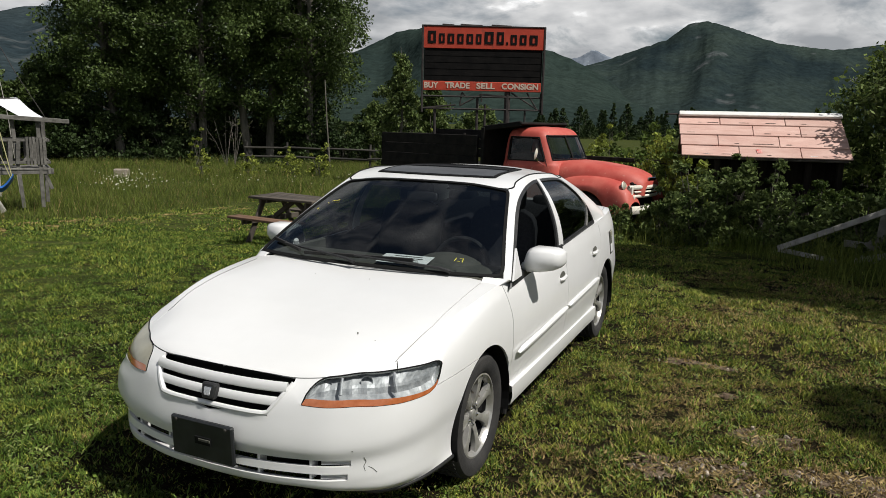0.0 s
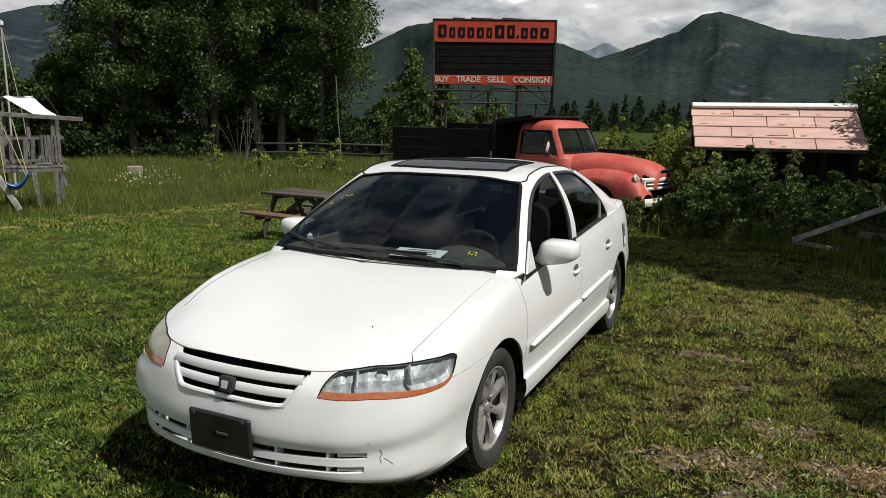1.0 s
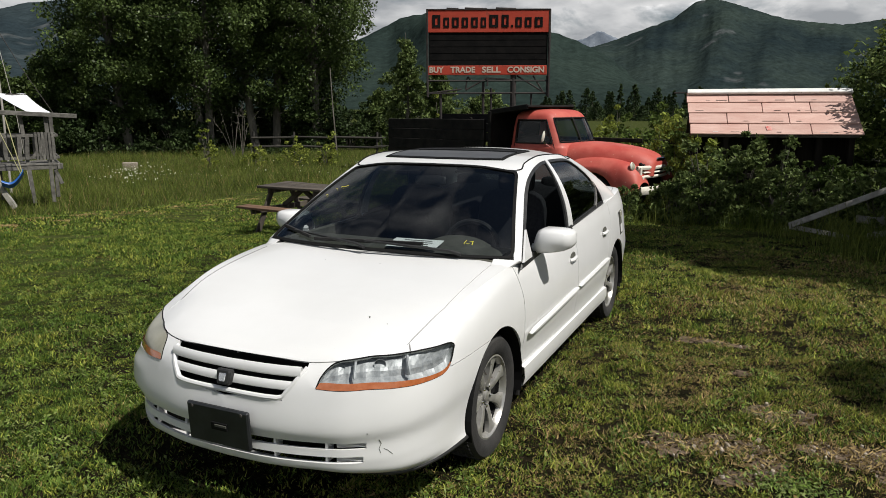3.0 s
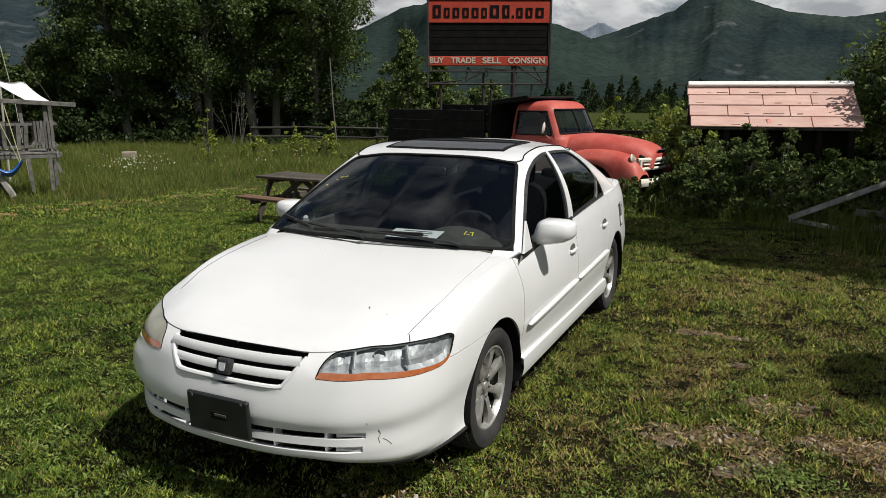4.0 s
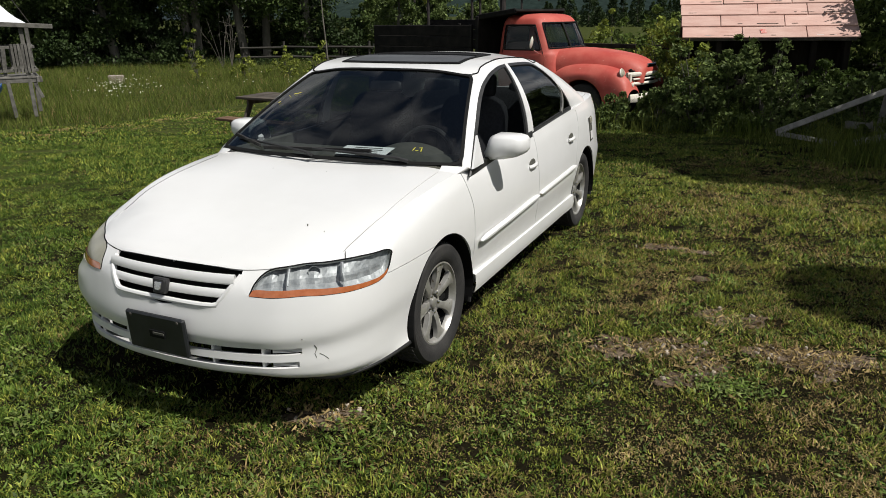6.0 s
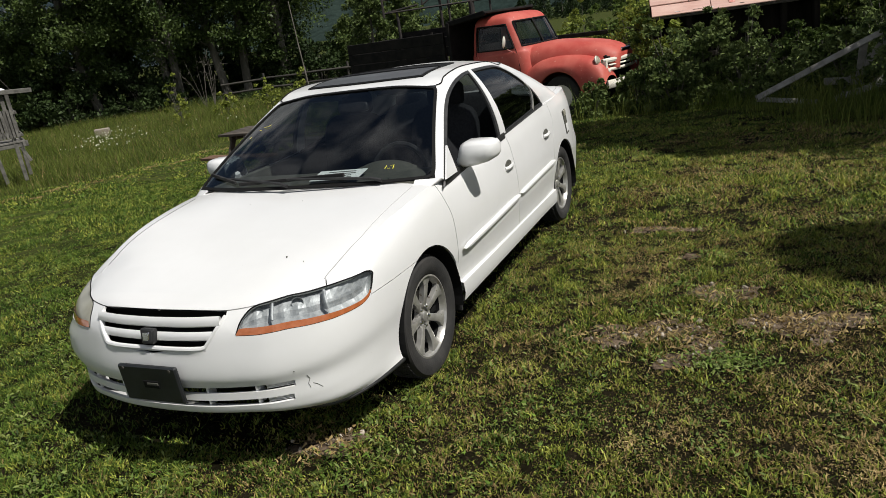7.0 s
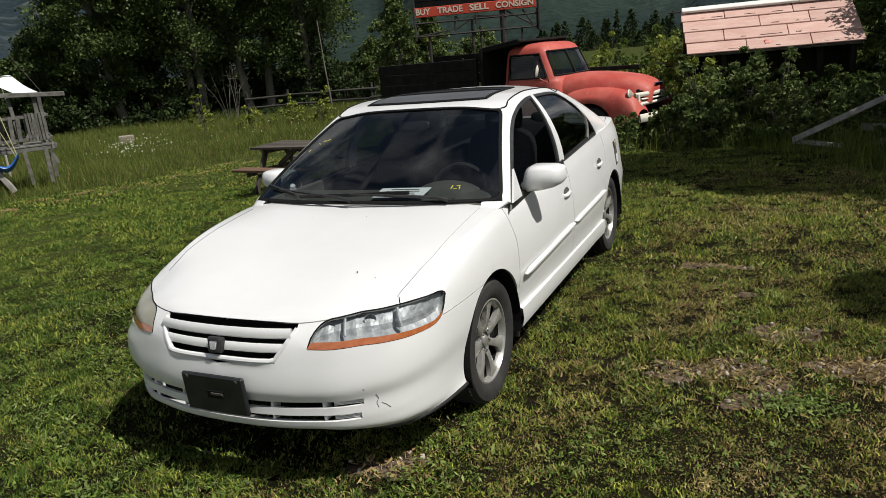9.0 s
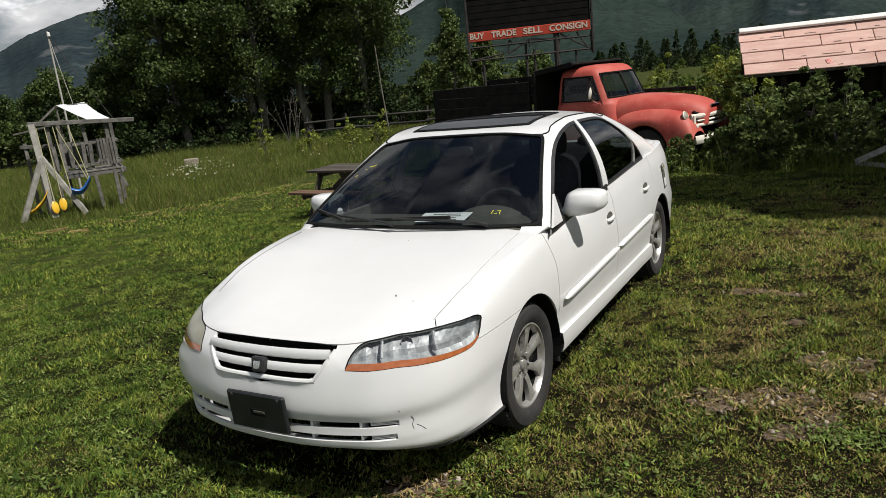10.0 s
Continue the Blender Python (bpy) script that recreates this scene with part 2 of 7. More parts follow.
def lie(x, y):
    """Height of the earth itself, with low unevenness away from the car."""
    d = max(0.0, math.hypot(x, y) - 3.0)
    return ground_z(x, y) + 0.03 * min(1, d / 6) * noise.noise((x * .35, y * .35, 0.3)) - 0.004


gx, gy = axis_steps(24, 25), axis_steps(30, 24)
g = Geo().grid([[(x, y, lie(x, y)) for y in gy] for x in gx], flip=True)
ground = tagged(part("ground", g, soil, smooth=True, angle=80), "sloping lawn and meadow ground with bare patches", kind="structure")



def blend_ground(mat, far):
    """Soil round the car, darkened for the shade between blades, passes into the paler meadow ground of the second
    material.
    """
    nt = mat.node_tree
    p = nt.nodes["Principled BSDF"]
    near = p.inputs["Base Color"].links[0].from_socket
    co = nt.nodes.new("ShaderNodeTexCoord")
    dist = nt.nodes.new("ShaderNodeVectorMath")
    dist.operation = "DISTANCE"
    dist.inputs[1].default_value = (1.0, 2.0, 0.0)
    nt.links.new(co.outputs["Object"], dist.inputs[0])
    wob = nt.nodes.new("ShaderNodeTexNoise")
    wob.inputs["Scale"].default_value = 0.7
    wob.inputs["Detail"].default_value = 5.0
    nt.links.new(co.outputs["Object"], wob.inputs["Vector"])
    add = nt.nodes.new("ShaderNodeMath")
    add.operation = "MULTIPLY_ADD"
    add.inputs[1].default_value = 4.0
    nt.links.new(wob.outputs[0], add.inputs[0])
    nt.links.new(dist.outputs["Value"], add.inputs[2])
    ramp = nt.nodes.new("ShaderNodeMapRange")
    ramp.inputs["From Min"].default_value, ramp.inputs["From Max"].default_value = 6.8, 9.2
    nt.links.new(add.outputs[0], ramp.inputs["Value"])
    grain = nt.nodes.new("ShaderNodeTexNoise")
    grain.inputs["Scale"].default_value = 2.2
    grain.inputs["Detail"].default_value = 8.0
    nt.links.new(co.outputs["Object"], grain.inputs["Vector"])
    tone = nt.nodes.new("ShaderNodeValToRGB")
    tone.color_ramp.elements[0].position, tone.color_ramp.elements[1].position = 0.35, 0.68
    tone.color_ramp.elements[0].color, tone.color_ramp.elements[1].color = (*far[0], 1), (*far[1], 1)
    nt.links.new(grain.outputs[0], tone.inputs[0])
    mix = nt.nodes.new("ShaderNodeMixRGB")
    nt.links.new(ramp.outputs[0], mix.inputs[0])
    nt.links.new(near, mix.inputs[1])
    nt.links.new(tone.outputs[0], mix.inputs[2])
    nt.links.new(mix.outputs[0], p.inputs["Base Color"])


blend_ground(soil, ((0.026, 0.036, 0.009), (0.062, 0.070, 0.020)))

rng = np.random.default_rng(7)


def blob_outline(cx, cy, rx, ry, turn, k, rough=0.25):
    pts = []
    for i in range(k):
        t = 2 * math.pi * i / k
        r = 1 + rough * (1.8 * noise.noise((cx * 3 + 1.5 * math.cos(t), cy * 3 + 1.5 * math.sin(t), 1.7)) + 1.6 * noise.noise((cx + 5 * math.cos(t), cy + 5 * math.sin(t), 4.7)))
        x, y = rx * r * math.cos(t), ry * r * math.sin(t)
        pts.append((cx + x * math.cos(turn) - y * math.sin(turn), cy + x * math.sin(turn) + y * math.cos(turn)))
    return pts


BARE = [(1.50, .97, .10, .07, .2), (1.64, 1.0, .13, .06, .1), (1.82, .97, .12, .06, .2), (1.90, .38, .08, .05, .3)]
# two worn hollows in the trodden strip beside the car, ragged at their rims
for cx, cy, sx, sy, turn, count in ((1.90, -.80, .20, .13, .3, 15), (2.52, -.62, .18, .085, .25, 13), (2.16, -.24, .10, .05, .4, 3), (.66, -2.03, .12, .07, .5, 4)):
    for k in range(count):
        u, v = rng.normal(0, sx), rng.normal(0, sy)
        BARE.append((cx + u * math.cos(turn) - v * math.sin(turn), cy + u * math.sin(turn) + v * math.cos(turn), rng.uniform(.06, .13), rng.uniform(.04, .08), rng.uniform(-.3, 1.2)))
for cx, cy, rx, ry, turn in BARE:
    rings = []
    for f in (1.0, .66, .33):
        rings.append([(x, y, lie(x, y) + .006 + .006 * (1 - f)) for x, y in blob_outline(cx, cy, rx * f, ry * f, turn, 36, .4)])
    g = Geo()
    for a, b in zip(rings, rings[1:]):
        n = len(a)
        g.add(a + b, [(i, (i + 1) % n, n + (i + 1) % n, n + i) for i in range(n)])
    g.add(rings[-1], [tuple(range(36))])
    tagged(part("dirt_patch", g, dirt, smooth=True, angle=80), "bare trodden dirt worn through the lawn", "dirt", kind="structure")

# pebbles on the bare dirt
g = Geo()
for i in range(170):
    cx, cy, rx, ry, turn = BARE[rng.integers(len(BARE))]
    a, r = rng.uniform(0, 6.28), math.sqrt(rng.uniform()) * 1.5
    x, y = rx * r * math.cos(a), ry * r * math.sin(a)
    x, y = cx + x * math.cos(turn) - y * math.sin(turn), cy + x * math.sin(turn) + y * math.cos(turn)
    s = .004 + .014 * rng.uniform() ** 4
    m = pose(x, y, lie(x, y) + .012, rng.uniform(0, 180), rng.uniform(0, 180), rng.uniform(0, 180))
    g.box(s * 2, s * 1.5, s * 1.1, m, s * .5)
tagged(part("pebbles", g, stone_grey), "small grey pebbles strewn over bare dirt", "stones", kind="stuff")

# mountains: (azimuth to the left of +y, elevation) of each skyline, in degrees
def mountainside(name, forest, lit_glade, rock, rock_cut):
    """Forest seen from afar: dark timber and paler glades in broad drifts, which also paint sunlit patches between
    cloud shadows, with outcrops of bare rock and the grain of single trees.
    """
    m = material(name, forest, lit_glade, scale=0.0026, rough=1.0, spec=0.0, contrast=(0.40, 0.66), speck=rock, speck_scale=0.006, speck_cut=rock_cut, bump=0.6, bump_scale=0.05, stretch=(1, .55, 1))
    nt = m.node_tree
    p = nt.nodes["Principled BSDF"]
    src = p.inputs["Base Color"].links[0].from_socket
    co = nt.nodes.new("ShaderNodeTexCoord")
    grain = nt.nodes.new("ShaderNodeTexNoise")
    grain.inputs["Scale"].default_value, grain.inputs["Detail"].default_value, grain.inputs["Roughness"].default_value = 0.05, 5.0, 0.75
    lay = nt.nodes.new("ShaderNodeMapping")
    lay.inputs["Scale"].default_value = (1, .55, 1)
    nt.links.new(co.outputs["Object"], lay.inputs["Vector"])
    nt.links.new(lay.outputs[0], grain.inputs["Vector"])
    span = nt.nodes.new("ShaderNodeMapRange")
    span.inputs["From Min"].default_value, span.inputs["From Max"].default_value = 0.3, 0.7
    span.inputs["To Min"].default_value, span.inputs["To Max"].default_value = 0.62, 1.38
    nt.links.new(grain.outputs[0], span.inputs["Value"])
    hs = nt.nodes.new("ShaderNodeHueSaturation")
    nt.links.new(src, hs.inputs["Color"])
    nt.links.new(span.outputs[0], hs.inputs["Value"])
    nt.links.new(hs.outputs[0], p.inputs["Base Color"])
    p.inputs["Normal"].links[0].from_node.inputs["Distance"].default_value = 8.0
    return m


# distance haze is mixed into these base colours as a blue-grey tint
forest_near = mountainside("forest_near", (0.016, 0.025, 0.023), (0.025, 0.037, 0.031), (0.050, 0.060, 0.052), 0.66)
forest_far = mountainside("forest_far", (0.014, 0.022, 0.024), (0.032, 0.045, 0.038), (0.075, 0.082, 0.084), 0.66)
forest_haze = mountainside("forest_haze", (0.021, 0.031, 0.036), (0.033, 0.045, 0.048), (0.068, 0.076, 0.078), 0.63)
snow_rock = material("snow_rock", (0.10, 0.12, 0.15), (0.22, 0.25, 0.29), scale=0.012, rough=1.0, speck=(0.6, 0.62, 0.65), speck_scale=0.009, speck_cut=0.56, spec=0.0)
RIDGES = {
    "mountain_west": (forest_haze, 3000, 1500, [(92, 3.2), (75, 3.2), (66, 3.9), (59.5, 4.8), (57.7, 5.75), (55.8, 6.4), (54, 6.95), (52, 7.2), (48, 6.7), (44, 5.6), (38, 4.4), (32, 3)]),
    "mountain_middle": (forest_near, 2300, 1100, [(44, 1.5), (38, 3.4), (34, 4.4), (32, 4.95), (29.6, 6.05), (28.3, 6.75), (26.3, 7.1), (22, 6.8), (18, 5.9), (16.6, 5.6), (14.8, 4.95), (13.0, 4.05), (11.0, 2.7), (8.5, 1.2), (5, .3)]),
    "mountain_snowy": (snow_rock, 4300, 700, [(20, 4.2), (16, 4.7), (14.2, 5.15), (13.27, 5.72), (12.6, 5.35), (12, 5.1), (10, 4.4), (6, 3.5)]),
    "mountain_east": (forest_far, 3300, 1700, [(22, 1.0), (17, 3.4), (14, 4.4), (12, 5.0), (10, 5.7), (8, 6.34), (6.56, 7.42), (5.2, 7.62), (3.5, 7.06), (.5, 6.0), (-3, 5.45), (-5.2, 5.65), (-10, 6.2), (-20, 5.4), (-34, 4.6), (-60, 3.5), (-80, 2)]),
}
for name, (mat, far, deep, line) in RIDGES.items():
    line = sorted(line)
    azs = np.arange(line[0][0], line[-1][0] + .01, 0.16)
    rows = []
    for az in azs:
        el = np.interp(az, [p[0] for p in line], [p[1] for p in line])
        el += 0.07 * noise.noise((az * 1.7, far * .01, 0)) + 0.04 * noise.noise((az * 6.1, far * .01, 3)) + .022 * noise.noise((az * 17, far * .01, 5))
        top = math.tan(radians(el)) * far
        col = []
        for f in list(np.linspace(0, 1, 44)) + [1.06]:
            d = far - deep * (1 - f)
            # spurs run down from the crest, so they vary along it more than down the slope
            spur = noise.noise((az * .30 + f * .9, f * .8, far * .01)) + .40 * noise.noise((az * .85 + f * 1.2, f * 1.6, far * .02)) + .13 * noise.noise((az * 2.4 - f, f * 3.0, far * .03))
            h = top * min(f, 1) ** 1.15 + top * .22 * spur * min(f, 1) * (1 - min(f, 1))
            d += 330 * noise.noise((az * .38 + f * .5, f * .9, far * .013)) * min(1, 4 * (1 - min(f, 1))) * f
            if f > 1:
                h = top * .8
            a = radians(az)
            col.append((2 - d * math.sin(a), -4.5 + d * math.cos(a), max(-6, h) if f else -8))
        rows.append(col)
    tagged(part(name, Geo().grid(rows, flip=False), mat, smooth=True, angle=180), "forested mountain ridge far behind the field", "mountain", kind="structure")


def tri_mesh(name, V, F, mat):
    """One mesh from N copies of k points each (N, k, 3), with the same triangles F in every copy."""
    N, k, _ = V.shape
    F = np.asarray(F)
    me = bpy.data.meshes.new(name)
    me.vertices.add(N * k)
    me.vertices.foreach_set("co", V.astype(np.float32).ravel())
    idx = (F[None] + (np.arange(N) * k)[:, None, None]).reshape(-1)
    nt = len(idx) // 3
    me.loops.add(nt * 3)
    me.loops.foreach_set("vertex_index", idx.astype(np.int32))
    me.polygons.add(nt)
    me.polygons.foreach_set("loop_start", np.arange(0, nt * 3, 3, dtype=np.int32))
    me.polygons.foreach_set("loop_total", np.full(nt, 3, dtype=np.int32))
    me.update(calc_edges=True)
    me.materials.append(mat)
    return me


def lie_many(x, y):
    return 0.032 * np.minimum(0, np.maximum(x, -14) + 1) - 0.05 * np.clip(y - 2.5, 0, 9.5) - 0.004


def blades(rng, x, y, h, w, lean):
    """Grass blades with a bend: five points each."""
    n = len(x)
    z = lie_many(x, y)
    a = rng.uniform(0, 2 * np.pi, n)
    ca, sa = np.cos(a), np.sin(a)
    hh = h * rng.uniform(.45, 1.25, n)
    ww = w * rng.uniform(.6, 1.3, n)
    ln = lean * rng.uniform(.1, 1.2, n) * hh
    b = rng.uniform(0, 2 * np.pi, n)
    dx, dy = np.cos(b) * ln, np.sin(b) * ln
    V = np.zeros((n, 5, 3))
    for k, (f, wf) in enumerate(((0, -.5), (0, .5), (.55, -.4), (.55, .4), (1, 0))):
        V[:, k, 0] = x + ca * ww * wf + dx * f * f
        V[:, k, 1] = y + sa * ww * wf + dy * f * f
        V[:, k, 2] = z + hh * (f - .18 * f * f * lean) - .004 * (f == 0)
    return V


BLADE = ((0, 1, 3), (0, 3, 2), (2, 3, 4))
grass_green = leafy("grass_green", (0.038, 0.076, 0.012), (0.126, 0.186, 0.032), 0.18, scale=7.0, rough=0.5, vary=0.7)
grass_lime = leafy("grass_lime", (0.172, 0.206, 0.030), (0.335, 0.352, 0.072), 0.18, scale=7.0, rough=0.55, vary=0.6)
grass_straw = leafy("grass_straw", (0.17, 0.115, 0.045), (0.38, 0.285, 0.13), 0.12, scale=2.0, rough=0.7)
weed_green = leafy("weed_green", (0.100, 0.142, 0.036), (0.22, 0.26, 0.080), 0.2, scale=3.0, rough=0.5)
meadow_green = leafy("meadow_green", (0.072, 0.106, 0.016), (0.160, 0.184, 0.042), 0.32, scale=0.9, rough=0.6)

EYE = np.array((2.1, -4.5))


def polar(rng, n, r0, r1, a0, a1):
    """Places spread evenly over a ring sector of the plan round the place where one enters the lawn."""
    r = np.sqrt(rng.uniform(r0 * r0, r1 * r1, n))
    a = np.radians(rng.uniform(a0, a1, n))
    return EYE[0] - r * np.sin(a), EYE[1] + r * np.cos(a)


def drift(x, y, size, seed):
    """A smooth uneven field over the plan, about -1 to 1, with lumps of that size in metres."""
    dr = np.random.default_rng(seed)
    v = np.zeros(len(x))
    for k in range(14):
        a, f, ph = dr.uniform(0, np.pi), dr.uniform(.45, 2.2) * np.pi / size, dr.uniform(0, 6.28)
        v += np.sin(f * (x * np.cos(a) + y * np.sin(a)) + ph)
    return v / 4.0


def clumpy(rng, x, y, size, cut):
    """Keeps places where a low field is high, so that tufts and thin spots alternate."""
    return drift(x, y, size, 17) + .6 * drift(x, y, size * .37, 18) + rng.uniform(-.5, .5, len(x)) > cut


def off_bare(rng, x, y):
    keep = np.ones(len(x), bool)
    for cx, cy, rx, ry, turn in BARE:
        dx, dy = x - cx, y - cy
        u, v = dx * math.cos(turn) + dy * math.sin(turn), -dx * math.sin(turn) + dy * math.cos(turn)
        d = (u / rx) ** 2 + (v / ry) ** 2
        keep &= d > rng.uniform(-.7, 1.6, len(x))
    return keep


def under_car(rng, x, y):
    """Turf is thinned under the car and just beside it, so that bare near-black soil deepens the car's shadow."""
    inside = (np.abs(x + .22) < .95) & (np.abs(y - .05) < 2.28) & ~((x > .30) & (y < -1.7))
    return ~inside | (rng.uniform(0, 1, len(x)) < .22)


def lawn_edge(x, y):
    """How far past the mown lawn a place is: over 0 in the meadow."""
    dx, dy = x - EYE[0], y - EYE[1]
    az = np.degrees(np.arctan2(-dx, dy))
    return np.hypot(dx, dy) - np.interp(az, [-5, 6, 12, 30, 40, 48, 60], [16, 15.5, 19, 24, 23, 18.5, 17])


def fade(x, y):
    """Full turf over the lawn by the car, thinning out towards its sides."""
    az = np.degrees(np.arctan2(EYE[0] - x, y - EYE[1]))
    wob = 5 * np.sin(x * 1.3 + y * .7) + 4 * np.sin(y * 2.1)
    return np.clip(1 - np.maximum(-24 - az, az - 68) / 14 + wob * .03, .10, 1)


lawn = {"green": [], "lime": [], "straw": []}
far_lawn = {"green": [], "lime": [], "straw": []}
for r0, r1, dens, h, w in ((.0, 1.3, 9000, .034, .007), (1.3, 3.2, 19500, .027, .0066), (3.2, 5.5, 14500, .030, .0090), (5.5, 9, 6000, .038, .0138), (9, 14, 2600, .046, .018), (14, 25, 620, .055, .032)):
    a0, a1 = -45, 88
    area = math.radians(a1 - a0) / 2 * (r1 * r1 - r0 * r0)
    n = int(area * dens)
    x, y = polar(rng, n, r0, r1, a0, a1)
    lump = .10 if r1 < 4 else .14 if r1 < 6 else .24 if r1 < 10 else .5
    keep = clumpy(rng, x, y, lump, -.95 if r1 < 6 else -1.15) & (rng.uniform(0, 1, n) < fade(x, y)) & off_bare(rng, x, y) & under_car(rng, x, y) & (lawn_edge(x, y) < .4)
    x, y = x[keep], y[keep]
    # tufts stand up, and mown swathes lie in long bands across the lawn
    tuft = np.clip(.85 + .55 * drift(x, y, lump * .9, 21) + .25 * drift(x, y, 1.1, 22), .3, 2.0)
    swathe = np.sin(2 * np.pi * (x * .28 + y * .96 + .25 * drift(x, y, 2.5, 23)) / 1.15)
    # dry grass is commoner on the trodden side, towards +x, and in drifts
    dry = np.clip(.18 + .30 * np.tanh((x - .5) * .9) * (y < 6) + .20 * drift(x, y, .55, 24) + .10 * drift(x, y, .16, 25), .02, .8)
    lime = np.clip(.35 - .13 * (x < -.3) + .16 * (x > .6) * (y < 4) + .17 * drift(x, y, .30, 26) + .13 * drift(x, y, .10, 27) + .10 * swathe * (r1 > 6), .05, .85)
    pick = rng.uniform(0, 1, len(x))
    for key, m in (("straw", pick < dry), ("lime", (pick >= dry) & (pick < dry + (1 - dry) * lime)), ("green", pick >= dry + (1 - dry) * lime)):
        (lawn if r1 < 4 else far_lawn)[key].append(blades(rng, x[m], y[m], h * tuft[m] * (.75 if key == "straw" else 1), w, 1.6 if key == "straw" else 1.1))
for key, mat, label in (("green", grass_green, "short green mown lawn grass"), ("lime", grass_lime, "pale yellow-green lawn grass tips"), ("straw", grass_straw, "dry straw-coloured grass clippings")):
    V = np.concatenate(lawn[key])
    ob = part("lawn_grass", tri_mesh("lawn_grass", V, BLADE, mat), None)
    V = np.concatenate(far_lawn[key])[:, (0, 1, 4)]
    tagged(part("lawn_grass", tri_mesh("lawn_grass", V, ((0, 1, 2),), mat), None), label + " farther back", "grass", kind="stuff")
    tagged(ob, label, "grass", kind="stuff")

# small broad weed leaves in the turf
n = 270000
x, y = polar(rng, n, 1.4, 8.5, -30, 70)
keep = clumpy(rng, x, y, .55, .0) & clumpy(rng, x, y, .12, -.3) & off_bare(rng, x, y) & under_car(rng, x, y) & (rng.uniform(0, 1, n) < np.where(x > .9, .45, 1)) & (rng.uniform(0, 1, n) < np.clip(1.25 - np.hypot(x - EYE[0], y - EYE[1]) / 8, .25, 1))
x, y = np.append(x[keep], rng.normal(2.2, .11, 500)), np.append(y[keep], rng.normal(-1.12, .06, 500))
n = len(x)
for part_no, mat, label in ((0, grass_green, "low dark green clover leaves in the lawn"), (1, weed_green, "grey-green broad weed leaves in the lawn")):
    sel = np.arange(n) % 2 == part_no
    px, py = x[sel], y[sel]
    q = len(px)
    V = np.zeros((q, 4, 3))
    a0, ln = rng.uniform(0, 6.28, q), rng.uniform(.007, .017, q)
    wd = ln * rng.uniform(.25, .5, q)
    rise, hz, tilt = rng.uniform(-.3, .9, q), rng.uniform(.010, .040, q), rng.uniform(-.6, .6, q)
    ca, sa = np.cos(a0), np.sin(a0)
    for k, (u, v) in enumerate(((-1, 0), (.1, -1), (1, 0), (.1, 1))):
        V[:, k] = np.stack([px + ca * ln * u - sa * wd * v, py + sa * ln * u + ca * wd * v, lie_many(px, py) + hz + rise * ln * u + tilt * wd * v], -1)
    tagged(part("clover", tri_mesh("clover", V, ((0, 1, 2), (0, 2, 3)), mat), None), label, "clover", kind="stuff")

# dead straw lying flat on and round the bare dirt
n = 1600
pick = rng.integers(0, len(BARE), n)
bx = np.array([b[0] for b in BARE])[pick] + rng.normal(0, .12, n)
by = np.array([b[1] for b in BARE])[pick] + rng.normal(0, .09, n)
a, ln, wd = rng.uniform(0, 6.28, n), rng.uniform(.006, .022, n), rng.uniform(.0008, .0022, n)
V = np.zeros((n, 4, 3))
for k, (u, v) in enumerate(((-1, -1), (1, -1), (1, 1), (-1, 1))):
    V[:, k] = np.stack([bx + np.cos(a) * ln * u - np.sin(a) * wd * v, by + np.sin(a) * ln * u + np.cos(a) * wd * v, lie_many(bx, by) + .014 + .012 * rng.uniform(0, 1, n) * (1 + u)], -1)
tagged(part("straw_litter", tri_mesh("straw_litter", V, ((0, 1, 2), (0, 2, 3)), grass_straw), None), "dead straw lying on the bare dirt", "straw", kind="stuff")

# tall meadow grass past the mown edge, with daisies
n = 210000
x, y = polar(rng, n, 15, 50, -6, 75)
r = np.hypot(x - EYE[0], y - EYE[1])
keep = (lawn_edge(x, y) > 0) & (rng.uniform(0, 1, n) < np.clip(28 / r, .3, 1) ** 1.0)
x, y, r = x[keep], y[keep], r[keep]
ht = .34 + .16 * np.sin(x * .7 + y * .3) * np.sin(y * .5) + .10 * (r > 26)
for share, mat, label in ((.0, meadow_green, "tall uncut green meadow grass"), (.72, grass_straw, "dry tall grass stems in the meadow")):
    m = (np.arange(len(x)) % 100 < 94) if share == 0 else (np.arange(len(x)) % 100 >= 94)
    tagged(part("meadow_grass", tri_mesh("meadow_grass", blades(rng, x[m], y[m], ht[m] * .85, .014, .7)[:, (0, 1, 4)], ((0, 1, 2),), mat), None), label, "grass", kind="stuff")
n = 5200
az = rng.uniform(38, 64, n)
d = np.interp(az, [30, 40, 48, 60], [24, 23, 18.5, 17]) - .5 - np.abs(rng.normal(0, .35, n)) - 1.2 * (np.sin(az * 1.9) > .3)
x, y = EYE[0] - d * np.sin(np.radians(az)), EYE[1] + d * np.cos(np.radians(az))
tagged(part("clippings", tri_mesh("clippings", blades(rng, x, y, .035, .03, 3.0), BLADE, grass_straw), None), "pale cut grass left along the mown edge", "grass", kind="stuff")
petal = material("petal_white", (0.62, 0.62, 0.48), (0.50, 0.52, 0.36), scale=3, rough=0.8)
g = Geo()
for k in range(120):
    az = rng.choice((rng.normal(48.5, 1.3), rng.uniform(30, 50)), p=(.68, .32))
    d = rng.uniform(24, 30)
    px, py = EYE[0] - d * math.sin(radians(az)), EYE[1] + d * math.cos(radians(az))
    z = lie(px, py) + rng.uniform(.35, .62)
    g.lathe([(.0, .02), (.024 * rng.uniform(.4, 1.2), 0), (.0, -.02)], 6, pose(px, py, z, rng.uniform(20, 80), 0, rng.uniform(-20, 60)))
tagged(part("daisies", g, petal), "white wild daisies in the tall meadow grass", "flowers", kind="stuff")

